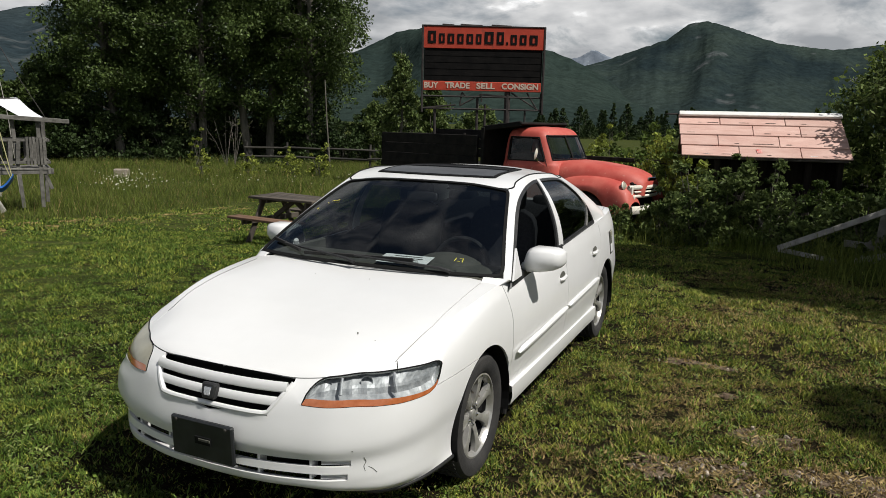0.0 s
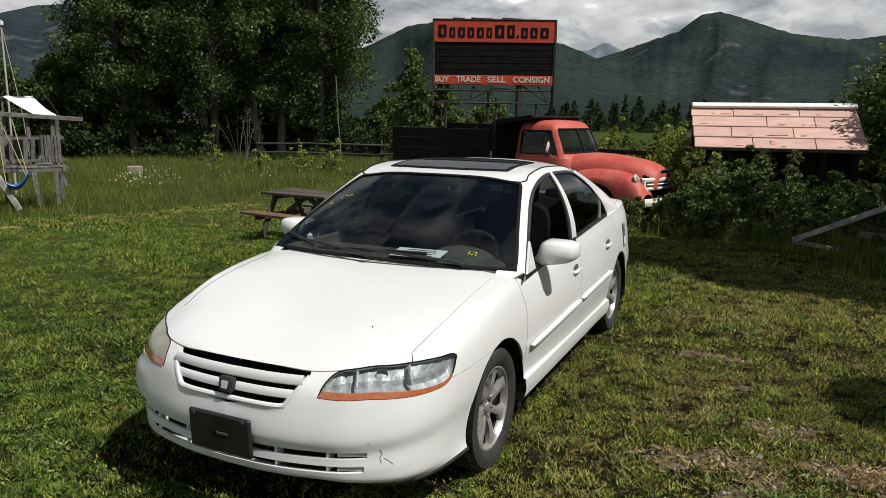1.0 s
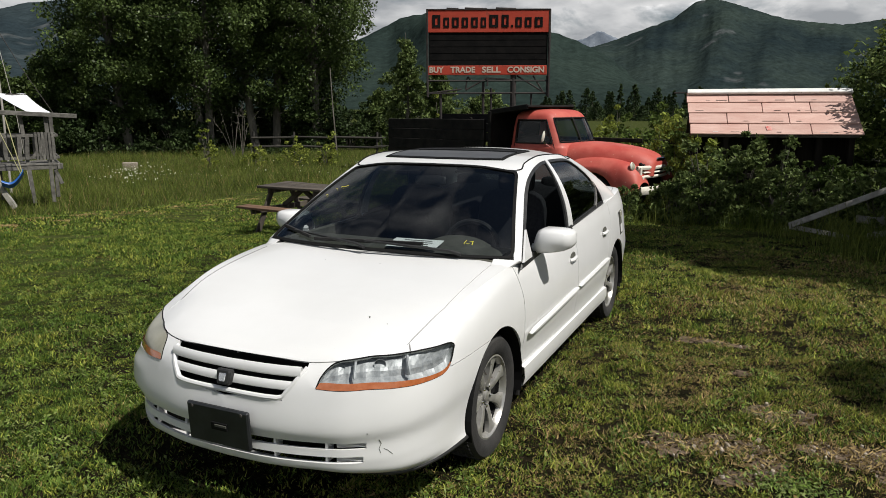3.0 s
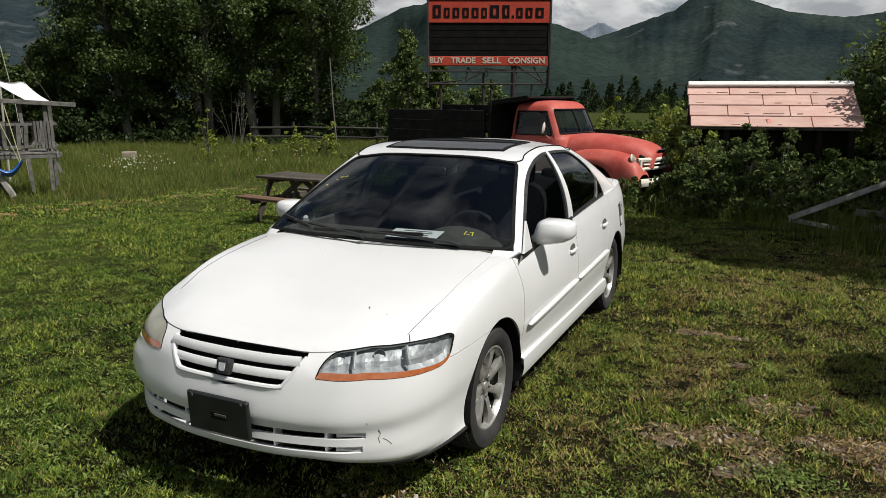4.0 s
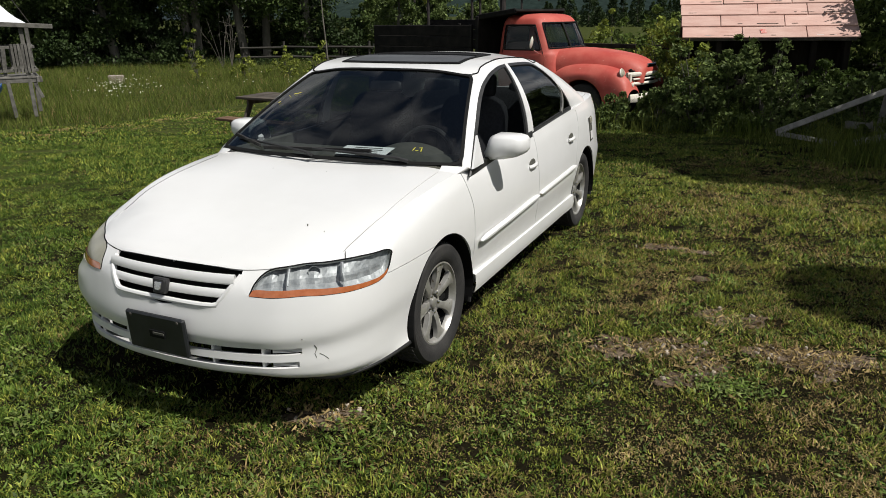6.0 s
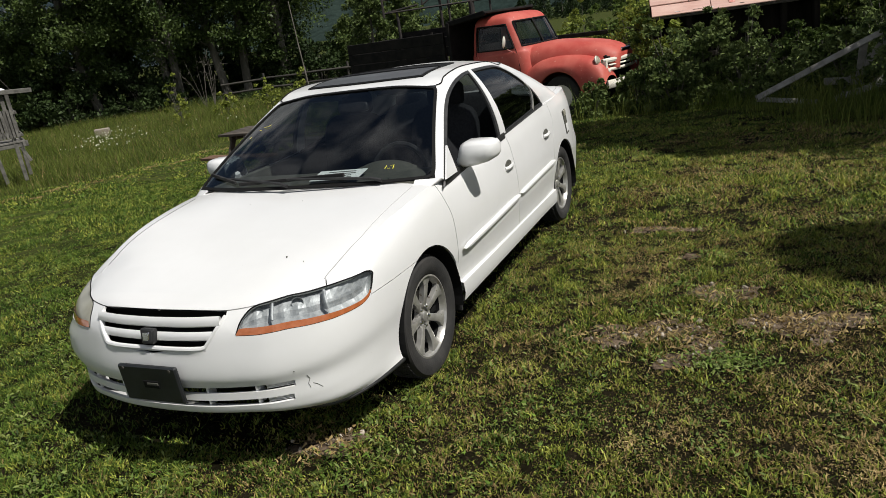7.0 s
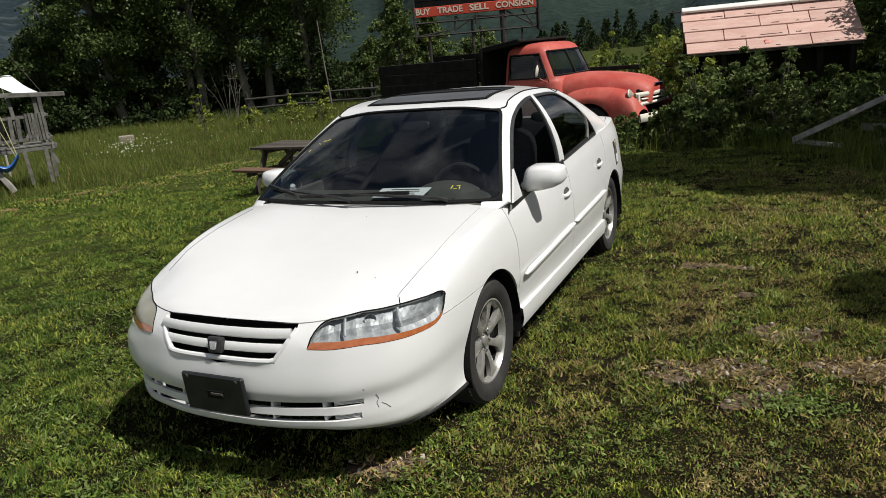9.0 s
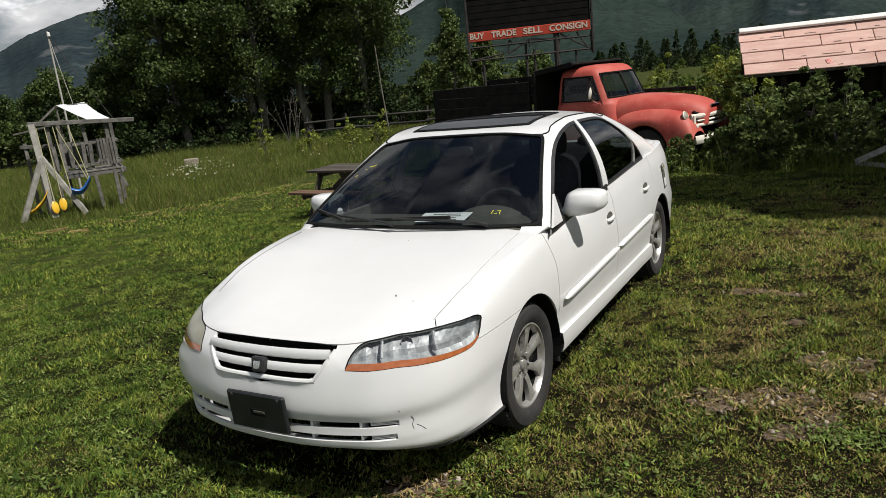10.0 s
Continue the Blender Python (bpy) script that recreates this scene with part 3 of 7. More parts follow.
# ---- the white sedan: nose towards -y, its left side towards +x ----
car_white = material("car_white", (0.75, 0.75, 0.745), (0.70, 0.70, 0.69), scale=1.3, rough=0.34, coat=0.6, speck=(0.5, 0.49, 0.45), speck_scale=90, speck_cut=0.74)
trim_black = material("trim_black", (0.012, 0.012, 0.013), (0.03, 0.03, 0.03), scale=20, rough=0.5)
seal_black = material("seal_black", (0.005, 0.005, 0.005), rough=0.75, spec=0.2)
sunroof_tint = material("sunroof_tint", (0.055, 0.058, 0.062), (0.075, 0.078, 0.08), scale=5, rough=0.4)
rubber = material("rubber", (0.013, 0.013, 0.013), (0.030, 0.028, 0.026), scale=9, rough=0.85, bump=0.15, bump_scale=120)
alloy = material("alloy", (0.36, 0.35, 0.325), (0.54, 0.53, 0.50), scale=14, rough=0.28, metal=0.6, speck=(0.2, 0.17, 0.13), speck_scale=30, speck_cut=0.66)
chrome = material("chrome", (0.75, 0.76, 0.78), rough=0.12, metal=1.0)
dark_metal = material("dark_metal", (0.06, 0.055, 0.05), (0.1, 0.09, 0.08), scale=12, rough=0.7, metal=0.4)
amber = material("amber_lens", (0.36, 0.10, 0.03), (0.46, 0.15, 0.06), scale=30, rough=0.15, coat=0.8)
red_lens = material("red_lens", (0.4, 0.01, 0.01), rough=0.15, coat=0.8)
reflector = material("reflector", (0.24, 0.255, 0.27), (0.40, 0.415, 0.43), scale=30, rough=0.5, metal=0.3)
lens = glass("lamp_lens", (0.93, 0.94, 0.93), 1.35)
hazed = material("hazed_lens", (0.27, 0.26, 0.20), (0.36, 0.345, 0.27), scale=8, rough=0.3, coat=0.5)
windscreen_glass = glass("windscreen_glass", (0.40, 0.45, 0.46), 1.78)
window_glass = glass("window_glass", (0.20, 0.225, 0.225), 1.55)
grey_cloth = material("grey_cloth", (0.022, 0.023, 0.028), (0.036, 0.037, 0.042), scale=60, rough=0.95, bump=0.2, bump_scale=300)
dash_grey = material("dash_grey", (0.062, 0.062, 0.050), (0.078, 0.077, 0.062), scale=40, rough=0.8, bump=0.15, bump_scale=300)
paper_white = material("paper_white", (0.88, 0.89, 0.88), (0.82, 0.85, 0.84), scale=9, rough=0.8)
yellow_mark = material("yellow_mark", (0.75, 0.7, 0.05), rough=0.7)
plate_black = material("plate_black", (0.009, 0.010, 0.011), (0.018, 0.020, 0.022), scale=15, rough=0.5)
handle_white = material("handle_white", (0.8, 0.8, 0.79), (0.7, 0.7, 0.69), scale=5, rough=0.35, coat=0.5)

# plan outline at the widest height, and the top edge of the flanks, from nose to tail
CAR_OUT = [(0, -2.41), (.2, -2.4), (.38, -2.368), (.56, -2.305), (.715, -2.175), (.80, -1.99), (.83, -1.79), (.843, -1.5), (.85, -1.1), (.86, -.6),
           (.865, 0), (.865, .7), (.858, 1.3), (.838, 1.72), (.785, 2.02), (.67, 2.23), (.49, 2.34), (.25, 2.38), (0, 2.39)]
CAR_TOP = [(0, -2.295, .728), (.2, -2.285, .725), (.36, -2.262, .720), (.51, -2.20, .733), (.63, -2.07, .748), (.712, -1.90, .785), (.752, -1.74, .838),
           (.772, -1.5, .890), (.79, -1.1, .927), (.803, -.6, .935), (.81, 0, .956), (.81, .7, .99), (.797, 1.3, 1.012), (.765, 1.72, 1.02),
           (.705, 2.02, 1.02), (.60, 2.18, 1.015), (.44, 2.27, 1.01), (.22, 2.30, 1.01), (0, 2.31, 1.01)]
NOSE = [(.225, -.12), (.262, -.03), (.325, -.010), (.405, -.013), (.465, -.001), (.555, -.016), (.645, -.048)]
FLANK = [(.25, -.055), (.285, -.03), (.34, -.024), (.42, -.016), (.54, 0), (.70, -.002), (.865, -.026)]
TAIL = [(.25, -.09), (.30, -.005), (.36, .012), (.45, .020), (.585, .020), (.64, -.018), (.86, -.05)]
NS, NH = 270, 52
ARCH_R = 0.362
AXLES = (-1.3575, 1.3575)


def flank_point(t, h):
    """The left flank at t along the outline and h (0 to 1) from the sill to the top edge."""
    o = catmull(CAR_OUT, t)
    d = catmull(CAR_OUT, min(t + .05, 18)) - catmull(CAR_OUT, max(t - .05, 0))
    n = np.array((d[1], -d[0])) / np.hypot(*d)
    wn, wt = 1 - smoothstep(2.5, 7.0, t), smoothstep(12.5, 15.5, t)
    ws = 1 - wn - wt
    rows = []
    for a, b, c in zip(NOSE, FLANK, TAIL):
        off = a[1] * wn + b[1] * ws + c[1] * wt
        if a[0] < .3:
            off += (.045 if a[0] < .24 else .008) * smoothstep(3.2, 4.8, t) * (1 - smoothstep(6.3, 7.2, t))
        lift = (.040 if a[0] < .24 else .026 if a[0] < .3 else 0) * (1 - smoothstep(2.0, 4.3, t))
        rows.append((o[0] + n[0] * off, o[1] + n[1] * off, a[0] * wn + b[0] * ws + c[0] * wt + lift))
    top = catmull(CAR_TOP, t)
    rows[6] = tuple(np.array(rows[6]) * np.array((1, 1, 0)) + np.array((0, 0, top[2] * .62 + rows[5][2] * .38)))
    rows.append(tuple(top))
    p = catmull(rows, h * 7)
    if t < 1e-6 or t > 18 - 1e-6:
        p[0] = 0
    return p


def hood_point(t, u):
    """The deck (hood or boot) at the outline place t, and u from -1 to 1 across."""
    x, y, z = catmull(CAR_TOP, t)
    if y < 0:
        mid = np.interp(y, [-2.295, -2.2, -2.0, -1.75, -1.5, -1.2, -1.0], [.728, .762, .812, .862, .905, .948, .968])
    else:
        mid = z + 0.045 * (1 - smoothstep(2.05, 2.31, y))
    return (x * u, y, z + (mid - z) * (1 - abs(u) ** (4.6 if y < 0 else 2.2)))


# the lamp's lower and upper edge along the flank
LAMP_LOW = [(2.267, .822), (2.73, .812), (3.48, .80), (4.08, .7625), (4.47, .73), (4.92, .702), (5.31, .69), (5.49, .703), (5.64, .732), (5.73, .763), (5.8, .785)]
LAMP_TOP = [(2.267, .828), (2.31, .867), (2.37, .908), (2.43, .938), (2.52, .968), (2.62, .988), (2.78, 1.0), (3.55, 1.0), (3.75, .988), (4.32, .952), (4.89, .902), (5.25, .866), (5.58, .836), (5.7, .820), (5.76, .808), (5.8, .795)]
LAMP_I, LAMP_J = (34, 87), (36, 49)


def inside(poly, x, y):
    r = False
    for i in range(len(poly)):
        (x1, y1), (x2, y2) = poly[i], poly[i - 1]
        if (y1 > y) != (y2 > y) and x < (x2 - x1) * (y - y1) / (y2 - y1) + x1:
            r = not r
    return r


def nose_angle(x, y):
    return math.degrees(math.atan2(abs(x), -(y + 1.40)))


def grille_half(z):
    """Half the width of the grille's opening at height z."""
    return 0.352 - 1.0 * max(0.0, .70 - z) ** 1.18 if .588 < z < .76 else 0.0


def panel_of(x, y, z):
    """Which body panel a place on the left flank belongs to."""
    if y < -2.1 and x < grille_half(z):
        return "grille"
    if y < -2.1 and (.391 < z < .414 or .332 < z < .355) and .0 < x < .604:
        return "intake"
    for a in AXLES:
        if (y - a) ** 2 + (z - .305) ** 2 < ARCH_R ** 2 and x > .5:
            return "arch"
    if y < -1.45 and (z < .648 or y < -2.02):
        return "front_bumper"
    if y > 1.75 and z < .66:
        return "rear_bumper"
    if y > 2.0 and .7 < z < .92 and x > .42:
        return "tail_light"
    if z < .345 and -1.0 < y < 1.0:
        return "side_skirt"
    if y < -1.0 - .06 * smoothstep(.7, .95, z):
        return "front_fender"
    if y < .08:
        return "front_door"
    if y < 1.02 + .12 * smoothstep(.6, .9, z):
        return "rear_door"
    return "quarter_panel"


def shrink_edges(me, gap=0.0022, depth=0.014):
    """Draws a panel's rim in by the gap and turns it under, so that dark joints show between panels."""
    bm = bmesh.new()
    bm.from_mesh(me)
    bmesh.ops.remove_doubles(bm, verts=bm.verts, dist=0.0004)
    bm.normal_update()
    rim = [e for e in bm.edges if e.is_boundary]
    move = {}
    for e in rim:
        f = e.link_faces[0]
        mid = (e.verts[0].co + e.verts[1].co) / 2
        d = e.verts[1].co - e.verts[0].co
        inward = f.calc_center_median() - mid
        if d.length > 1e-7:
            inward -= d * (inward.dot(d) / d.length_squared)
        if inward.length > 1e-7:
            inward.normalize()
            for v in e.verts:
                move.setdefault(v, []).append(inward)
    normals = {v: v.normal.copy() for v in move}
    for v, ws in move.items():
        w = sum(ws, Vector())
        if w.length > 1e-6:
            v.co += w.normalized() * gap
    ex = bmesh.ops.extrude_edge_only(bm, edges=rim)
    for g in ex["geom"]:
        if isinstance(g, bmesh.types.BMVert):
            near = min(g.link_edges, key=lambda e: e.calc_length())
            o = near.other_vert(g)
            n = normals.get(o)
            if n is not None:
                g.co = o.co - n * depth
    bm.to_mesh(me)
    bm.free()
    me.polygons.foreach_set("use_smooth", [True] * len(me.polygons))
    me.set_sharp_from_angle(angle=radians(50))
    return me


car = thing("sedan_car", "white four-door sedan, driver's window down, parked on mown grass", "car")

# the flank, sampled once and dealt out to its panels; snapped to arches and lamp outlines
ts = [18 * i / NS for i in range(NS + 1)]
hs = [j / NH for j in range(NH + 1)]


def row_height(i, j):
    """The height share of the grid's row j at column i: rows bend to follow the lamp's two edges."""
    a, b = j / NH, min(max(i, LAMP_I[0]), LAMP_I[1])
    near = [ts[b] + d for d in (-.14, -.07, 0, .07, .14)] if LAMP_I[0] + 12 < b < LAMP_I[1] - 6 else [ts[b]]
    low, top = (float(np.mean(np.interp(near, [p[0] for p in c], [p[1] for p in c]))) for c in (LAMP_LOW, LAMP_TOP))
    j0, j1 = LAMP_J
    bent = float(np.interp(j, [0, 24, j0, j1, NH], [0, 24 / NH, low, top, 1]))
    w = min(smoothstep(28, 34, i), 1 - smoothstep(87, 97, i))
    return a + (bent - a) * w


P = [[np.array(flank_point(t, row_height(i, j))) for j in range(NH + 1)] for i, t in enumerate(ts)]
kind_of = {}
for i in range(NS):
    for j in range(NH):
        c = (P[i][j] + P[i + 1][j] + P[i + 1][j + 1] + P[i][j + 1]) / 4
        kind_of[i, j] = panel_of(*c)
        if LAMP_I[0] <= i < LAMP_I[1] and LAMP_J[0] <= j < LAMP_J[1]:
            kind_of[i, j] = "headlight"
        elif LAMP_I[0] <= i < LAMP_I[1] and j >= LAMP_J[1]:
            kind_of[i, j] = "none" if row_height(i, LAMP_J[1]) > .999 and row_height(i + 1, LAMP_J[1]) > .999 else "front_bumper" if i < 50 else "hood_edge" if i < 67 else "front_fender"
for i in range(NS + 1):
    for j in range(NH + 1):
        near = {kind_of.get((a, b)) for a in (i - 1, i) for b in (j - 1, j)} - {None}
        if len(near) < 2:
            continue
        x, y, z = P[i][j]
        if "arch" in near:
            a = min(AXLES, key=lambda q: abs(q - y))
            r = math.hypot(y - a, z - .305)
            if j > 0:
                P[i][j][1], P[i][j][2] = a + (y - a) * ARCH_R / r, .305 + (z - .305) * ARCH_R / r
            else:
                P[i][j][1] = a + math.copysign(math.sqrt(max(0, ARCH_R ** 2 - (z - .305) ** 2)), y - a)
        elif "headlight" in near or "none" in near or "hood_edge" in near:
            continue
        elif {"front_bumper", "front_fender"} <= near and i < 80:
            continue
        elif {"front_fender", "front_door"} <= near:
            P[i][j][1] = -1.0 - .06 * smoothstep(.7, .95, z)
        elif {"front_door", "rear_door"} <= near:
            P[i][j][1] = .08
        elif {"rear_door", "quarter_panel"} <= near:
            P[i][j][1] = 1.02 + .12 * smoothstep(.6, .9, z)
        elif {"front_bumper", "front_fender"} <= near and i > 80:
            P[i][j][2] = .648
        elif "side_skirt" in near and abs(z - .345) < .02:
            P[i][j][2] = .345
        elif "intake" in near and y < -2.1:
            P[i][j][2] = min((.391, .414, .332, .355), key=lambda q: abs(q - z))
        elif "grille" in near and y < -2.1:
            P[i][j][0] = x * .5 + .5 * max(grille_half(min(max(z, .590), .74)), x if z < .60 else 0)

panels = {}
for (i, j), k in kind_of.items():
    panels.setdefault(k, []).append((i, j))


def flank_geo(cells, side, shift=0.0):
    g, ids = Geo(), {}
    for i, j in cells:
        q = []
        for a, b in ((i, j), (i + 1, j), (i + 1, j + 1), (i, j + 1)):
            if (a, b) not in ids:
                ids[a, b] = len(g.v)
                x, y, z = P[a][b]
                if side < 0 and shift:
                    an = nose_angle(x, y)
                    k = smoothstep(26, 42, an) * (1 - smoothstep(60, 69, an)) * shift
                    if shift > 0:
                        k *= smoothstep(.38, .50, z) * (1 - .75 * smoothstep(.56, .625, z))
                    r = math.hypot(x, y + 1.4)
                    x, y = x + x / r * k, y + (y + 1.4) / r * k
                g.v.append((side * x, y, z))
            q.append(ids[a, b])
        g.f.append(tuple(q) if side > 0 else tuple(q[::-1]))
    return g


def hood_split(y):
    return np.interp(y, [-2.3, -2.10, -2.03, -1.966, -1.879, -1.722, -1.494, -1.189, -1.06], [.66, .667, .670, .672, .683, .707, .711, .708, .706])


# the decks
NU = 52
hood_t = [t for t in ts if catmull(CAR_TOP, t)[1] < -1.07]
boot_t = [t for t in ts if catmull(CAR_TOP, t)[1] > 1.5]


def deck_cells(tlist):
    rows = []
    for t in tlist:
        x, y, z = catmull(CAR_TOP, t)
        s = min(1.0, max(hood_split(y), 0.0) / max(x, 1e-6)) if y < 0 else .93
        us = list(np.linspace(-1, -s, 9)) + list(np.linspace(-s, s, NU - 17))[1:-1] + list(np.linspace(s, 1, 9))
        rows.append([hood_point(t, u) for u in us])
    return rows


hood_rows, boot_rows = deck_cells(hood_t), deck_cells(boot_t)
cols = len(hood_rows[0])


def sheet(rows, c0, c1):
    return Geo().grid([r[c0:c1 + 1] for r in rows])


def merge(*gs):
    g = Geo()
    for q in gs:
        g.add(q.v, q.f)
    return g


LEFT_PARTS = {}
for side in (1, -1):
    for k in ("front_fender", "front_door", "rear_door", "quarter_panel", "side_skirt"):
        g = flank_geo(panels[k], side)
        if k == "front_fender":
            g = merge(g, sheet(hood_rows, cols - 9, cols - 1) if side > 0 else sheet(hood_rows, 0, 8))
        if k == "quarter_panel":
            g = merge(g, sheet(boot_rows, cols - 9, cols - 1) if side > 0 else sheet(boot_rows, 0, 8))
        me = g.mesh(k, car_white, True, weld=0.0006)
        LEFT_PARTS[k, side] = part(k, shrink_edges(me), None, car)
    me = flank_geo(panels["tail_light"], side).mesh("tail_light", red_lens, True, weld=0.0006)
    part("tail_light", shrink_edges(me, 0.003), None, car, "red tail light lens")
for k in ("front_bumper", "rear_bumper"):
    g = merge(flank_geo(panels[k], 1), flank_geo(panels[k], -1, .030 if k == "front_bumper" else 0.0))
    me = g.mesh(k, car_white, True, weld=0.0006)
    LEFT_PARTS[k] = part(k, shrink_edges(me), None, car)
hood = part("hood", shrink_edges(merge(sheet(hood_rows, 8, cols - 9), flank_geo(panels["hood_edge"], 1), flank_geo(panels["hood_edge"], -1)).mesh("hood", car_white, True, weld=0.0006), 0.0026), None, car, "white hood with a few small chips")
# thin black tube added in place of the right shut line's dark gap
for c in (8,):
    part("hood_seal", Geo().tube([(r[c][0], r[c][1], r[c][2] - .0006) for r in hood_rows if r[c][1] > -1.93][::4], .0021, 5), seal_black, hood)
part("trunk_lid", shrink_edges(sheet(boot_rows, 8, cols - 9).mesh("trunk_lid", car_white, True, weld=0.0006)), None, car)

# dark inner shell under the joints, without arches and the nose openings
g = Geo()
for side in (1, -1):
    for (i, j), k in kind_of.items():
        if k in ("arch", "grille", "intake", "headlight", "none"):
            continue
        q = []
        for a, b in ((i, j), (i + 1, j), (i + 1, j + 1), (i, j + 1)):
            x, y, z = P[a][b]
            q.append((side * x * .978, y * .991, z - .012))
        g.add(q, [(0, 1, 2, 3)])
for rows in (hood_rows, boot_rows):
    g.grid([[(x * .985, y * .993, z - .016) for x, y, z in r] for r in rows])
part("inner_shell", g, seal_black, car)

# ---- greenhouse ----
BELT = [(0, -1.205, .968), (.4, -1.165, .962), (.797, -1.04, .950), (.803, -.93, .915), (.803, -.62, .936), (.803, .04, .966), (.797, .80, 1.008),
        (.785, 1.12, 1.022), (.70, 1.66, 1.03), (0, 1.80, 1.04)]
RAIL = [(0, -.40, 1.392), (.32, -.385, 1.386), (.570, -.352, 1.360), (.586, -.26, 1.397), (.586, -.12, 1.418), (.584, .085, 1.427), (.587, .50, 1.408),
        (.585, .74, 1.362), (.50, .92, 1.372), (0, 1.02, 1.405)]
# the outline of the side windows along the cabin wall: place along it, share of its height
WINDOW = [(2.50, .0), (2.51, .40), (2.55, .64), (2.70, .76), (2.98, .82), (3.5, .865), (4.0, .895), (4.6, .915), (5.3, .92), (5.9, .915), (6.25, .895), (6.48, .83), (6.62, .72),
          (6.71, .56), (6.755, .35), (6.77, .15), (6.775, .0)]


def window_top(s):
    return float(np.interp(s, [p[0] for p in WINDOW], [p[1] for p in WINDOW]))


def cabin_point(s, h):
    b, r = catmull(BELT, s), catmull(RAIL, s)
    p = b + (r - b) * h
    side = smoothstep(2.2, 3.0, s) * (1 - smoothstep(7.0, 8.0, s))
    ends = 1 - side
    out = np.array((1, 0, .35)) * side * .040 + np.array((0, -1 if s < 4 else 1, .55)) * ends * .022
    p = p + out * 4 * h * (1 - h)
    if s < 1e-6 or s > 9 - 1e-6:
        p[0] = 0
    return p


def cabin_patch(s0, s1, h0, h1, side, n=14, k=12, grow=0.0):
    rows = []
    for a in np.linspace(s0, s1, n):
        r = []
        for b in np.linspace(h0, h1, k):
            p = cabin_point(a, b)
            if grow:
                q = np.array((p[0], p[1] - .2, p[2] - 1.0))
                p = p + q / np.linalg.norm(q) * grow
            r.append((side * p[0], p[1], p[2]))
        rows.append(r)
    return Geo().grid(rows, flip=side < 0)


def cabin_full(s0, s1, h0, h1, grow=0.0, n=30, k=14):
    """A patch across the middle line, both sides in one."""
    rows = []
    for a in list(np.linspace(s1, s0, n)) + list(np.linspace(s0, s1, n))[1:]:
        first = len(rows) < n
        r = []
        for b in np.linspace(h0, h1, k):
            p = cabin_point(a, b)
            if grow:
                q = np.array((p[0], p[1] - .2, p[2] - 1.0))
                p = p + q / np.linalg.norm(q) * grow
            r.append(((-1 if first else 1) * p[0], p[1], p[2]))
        rows.append(r)
    return Geo().grid(rows)


def wall_between(ss, low, top, side, k=6, grow=0.0):
    """A patch of the cabin wall at the places ss, between two heights that vary along it."""
    rows = []
    for a in ss:
        r = []
        for b in np.linspace(low(a), top(a), k):
            p = cabin_point(a, b)
            q = np.array((p[0], p[1] - .2, p[2] - 1.0))
            p = p + q / np.linalg.norm(q) * grow
            r.append((side * p[0], p[1], p[2]))
        rows.append(r)
    return Geo().grid(rows, flip=side < 0)


def ribbon(path, width, side, grow=.003, inset=0.0, n=70):
    """A strip of even width along a path of (place, height) on the cabin wall."""
    path = [catmull(path, t) for t in np.linspace(0, len(path) - 1, n)]
    pts = [cabin_point(max(0.0, a), b) for a, b in path]
    rows = []
    for i, (a, b) in enumerate(path):
        d = pts[min(i + 1, n - 1)] - pts[max(i - 1, 0)]
        nn = np.cross(cabin_point(a + .02, b) - cabin_point(max(0, a - .02), b), cabin_point(a, b + .02) - cabin_point(a, b - .02))
        nn /= np.linalg.norm(nn) + 1e-9
        if nn @ (pts[i] - np.array((0, .2, .9))) < 0:
            nn = -nn
        w = np.cross(nn, d)
        w /= np.linalg.norm(w) + 1e-9
        c = pts[i] + nn * grow + w * inset
        rows.append([tuple((c + w * f * width) * np.array((side, 1, 1))) for f in (-.5, 0, .5)])
    return Geo().grid(rows)


def thick(geo, name, mat, t, smooth=True, weld=0.0006):
    """A sheet given thickness, inwards."""
    me = geo.mesh(name, mat, smooth, weld=weld)
    bm = bmesh.new()
    bm.from_mesh(me)
    bmesh.ops.recalc_face_normals(bm, faces=bm.faces)
    bmesh.ops.solidify(bm, geom=bm.faces[:], thickness=t)
    bm.to_mesh(me)
    bm.free()
    if smooth:
        me.polygons.foreach_set("use_smooth", [True] * len(me.polygons))
        me.set_sharp_from_angle(angle=radians(40))
    return me


def pane(geo, name, mat, inner=Vector((0, .2, .9))):
    """A sheet of glass, its face turned away from the cabin."""
    me = geo.mesh(name, mat, True, weld=0.0006)
    bm = bmesh.new()
    bm.from_mesh(me)
    bm.normal_update()
    if sum((f.calc_center_median() - inner).dot(f.normal) * f.calc_area() for f in bm.faces) < 0:
        bmesh.ops.reverse_faces(bm, faces=bm.faces[:])
    bm.to_mesh(me)
    bm.free()
    me.polygons.foreach_set("use_smooth", [True] * len(me.polygons))
    return me


# roof: a crowned sheet between the rails
left_rail = [catmull(RAIL, a) for a in np.linspace(0, 9, 90)]
ys = np.linspace(-.40, 1.02, 50)


def rail_at(y):
    pts = sorted((p[1], p[0], p[2]) for p in left_rail)
    return np.interp(y, [p[0] for p in pts], [p[1] for p in pts]), np.interp(y, [p[0] for p in pts], [p[2] for p in pts])


def roof_z(x, y):
    w, z = rail_at(y)
    crown = np.interp(y, [-.40, -.1, .3, .6, 1.02], [1.392, 1.434, 1.451, 1.446, 1.405])
    w = max(w, .02)
    return z + (crown - z) * max(0.0, 1 - abs(x / w) ** 2.6)


rows = []
for y in ys:
    w, _ = rail_at(y)
    rows.append([(w * u, y, roof_z(w * u, y)) for u in np.linspace(-1, 1, 41)])
part("roof", thick(Geo().grid(rows), "roof", car_white, .012), None, car, "white roof panel")
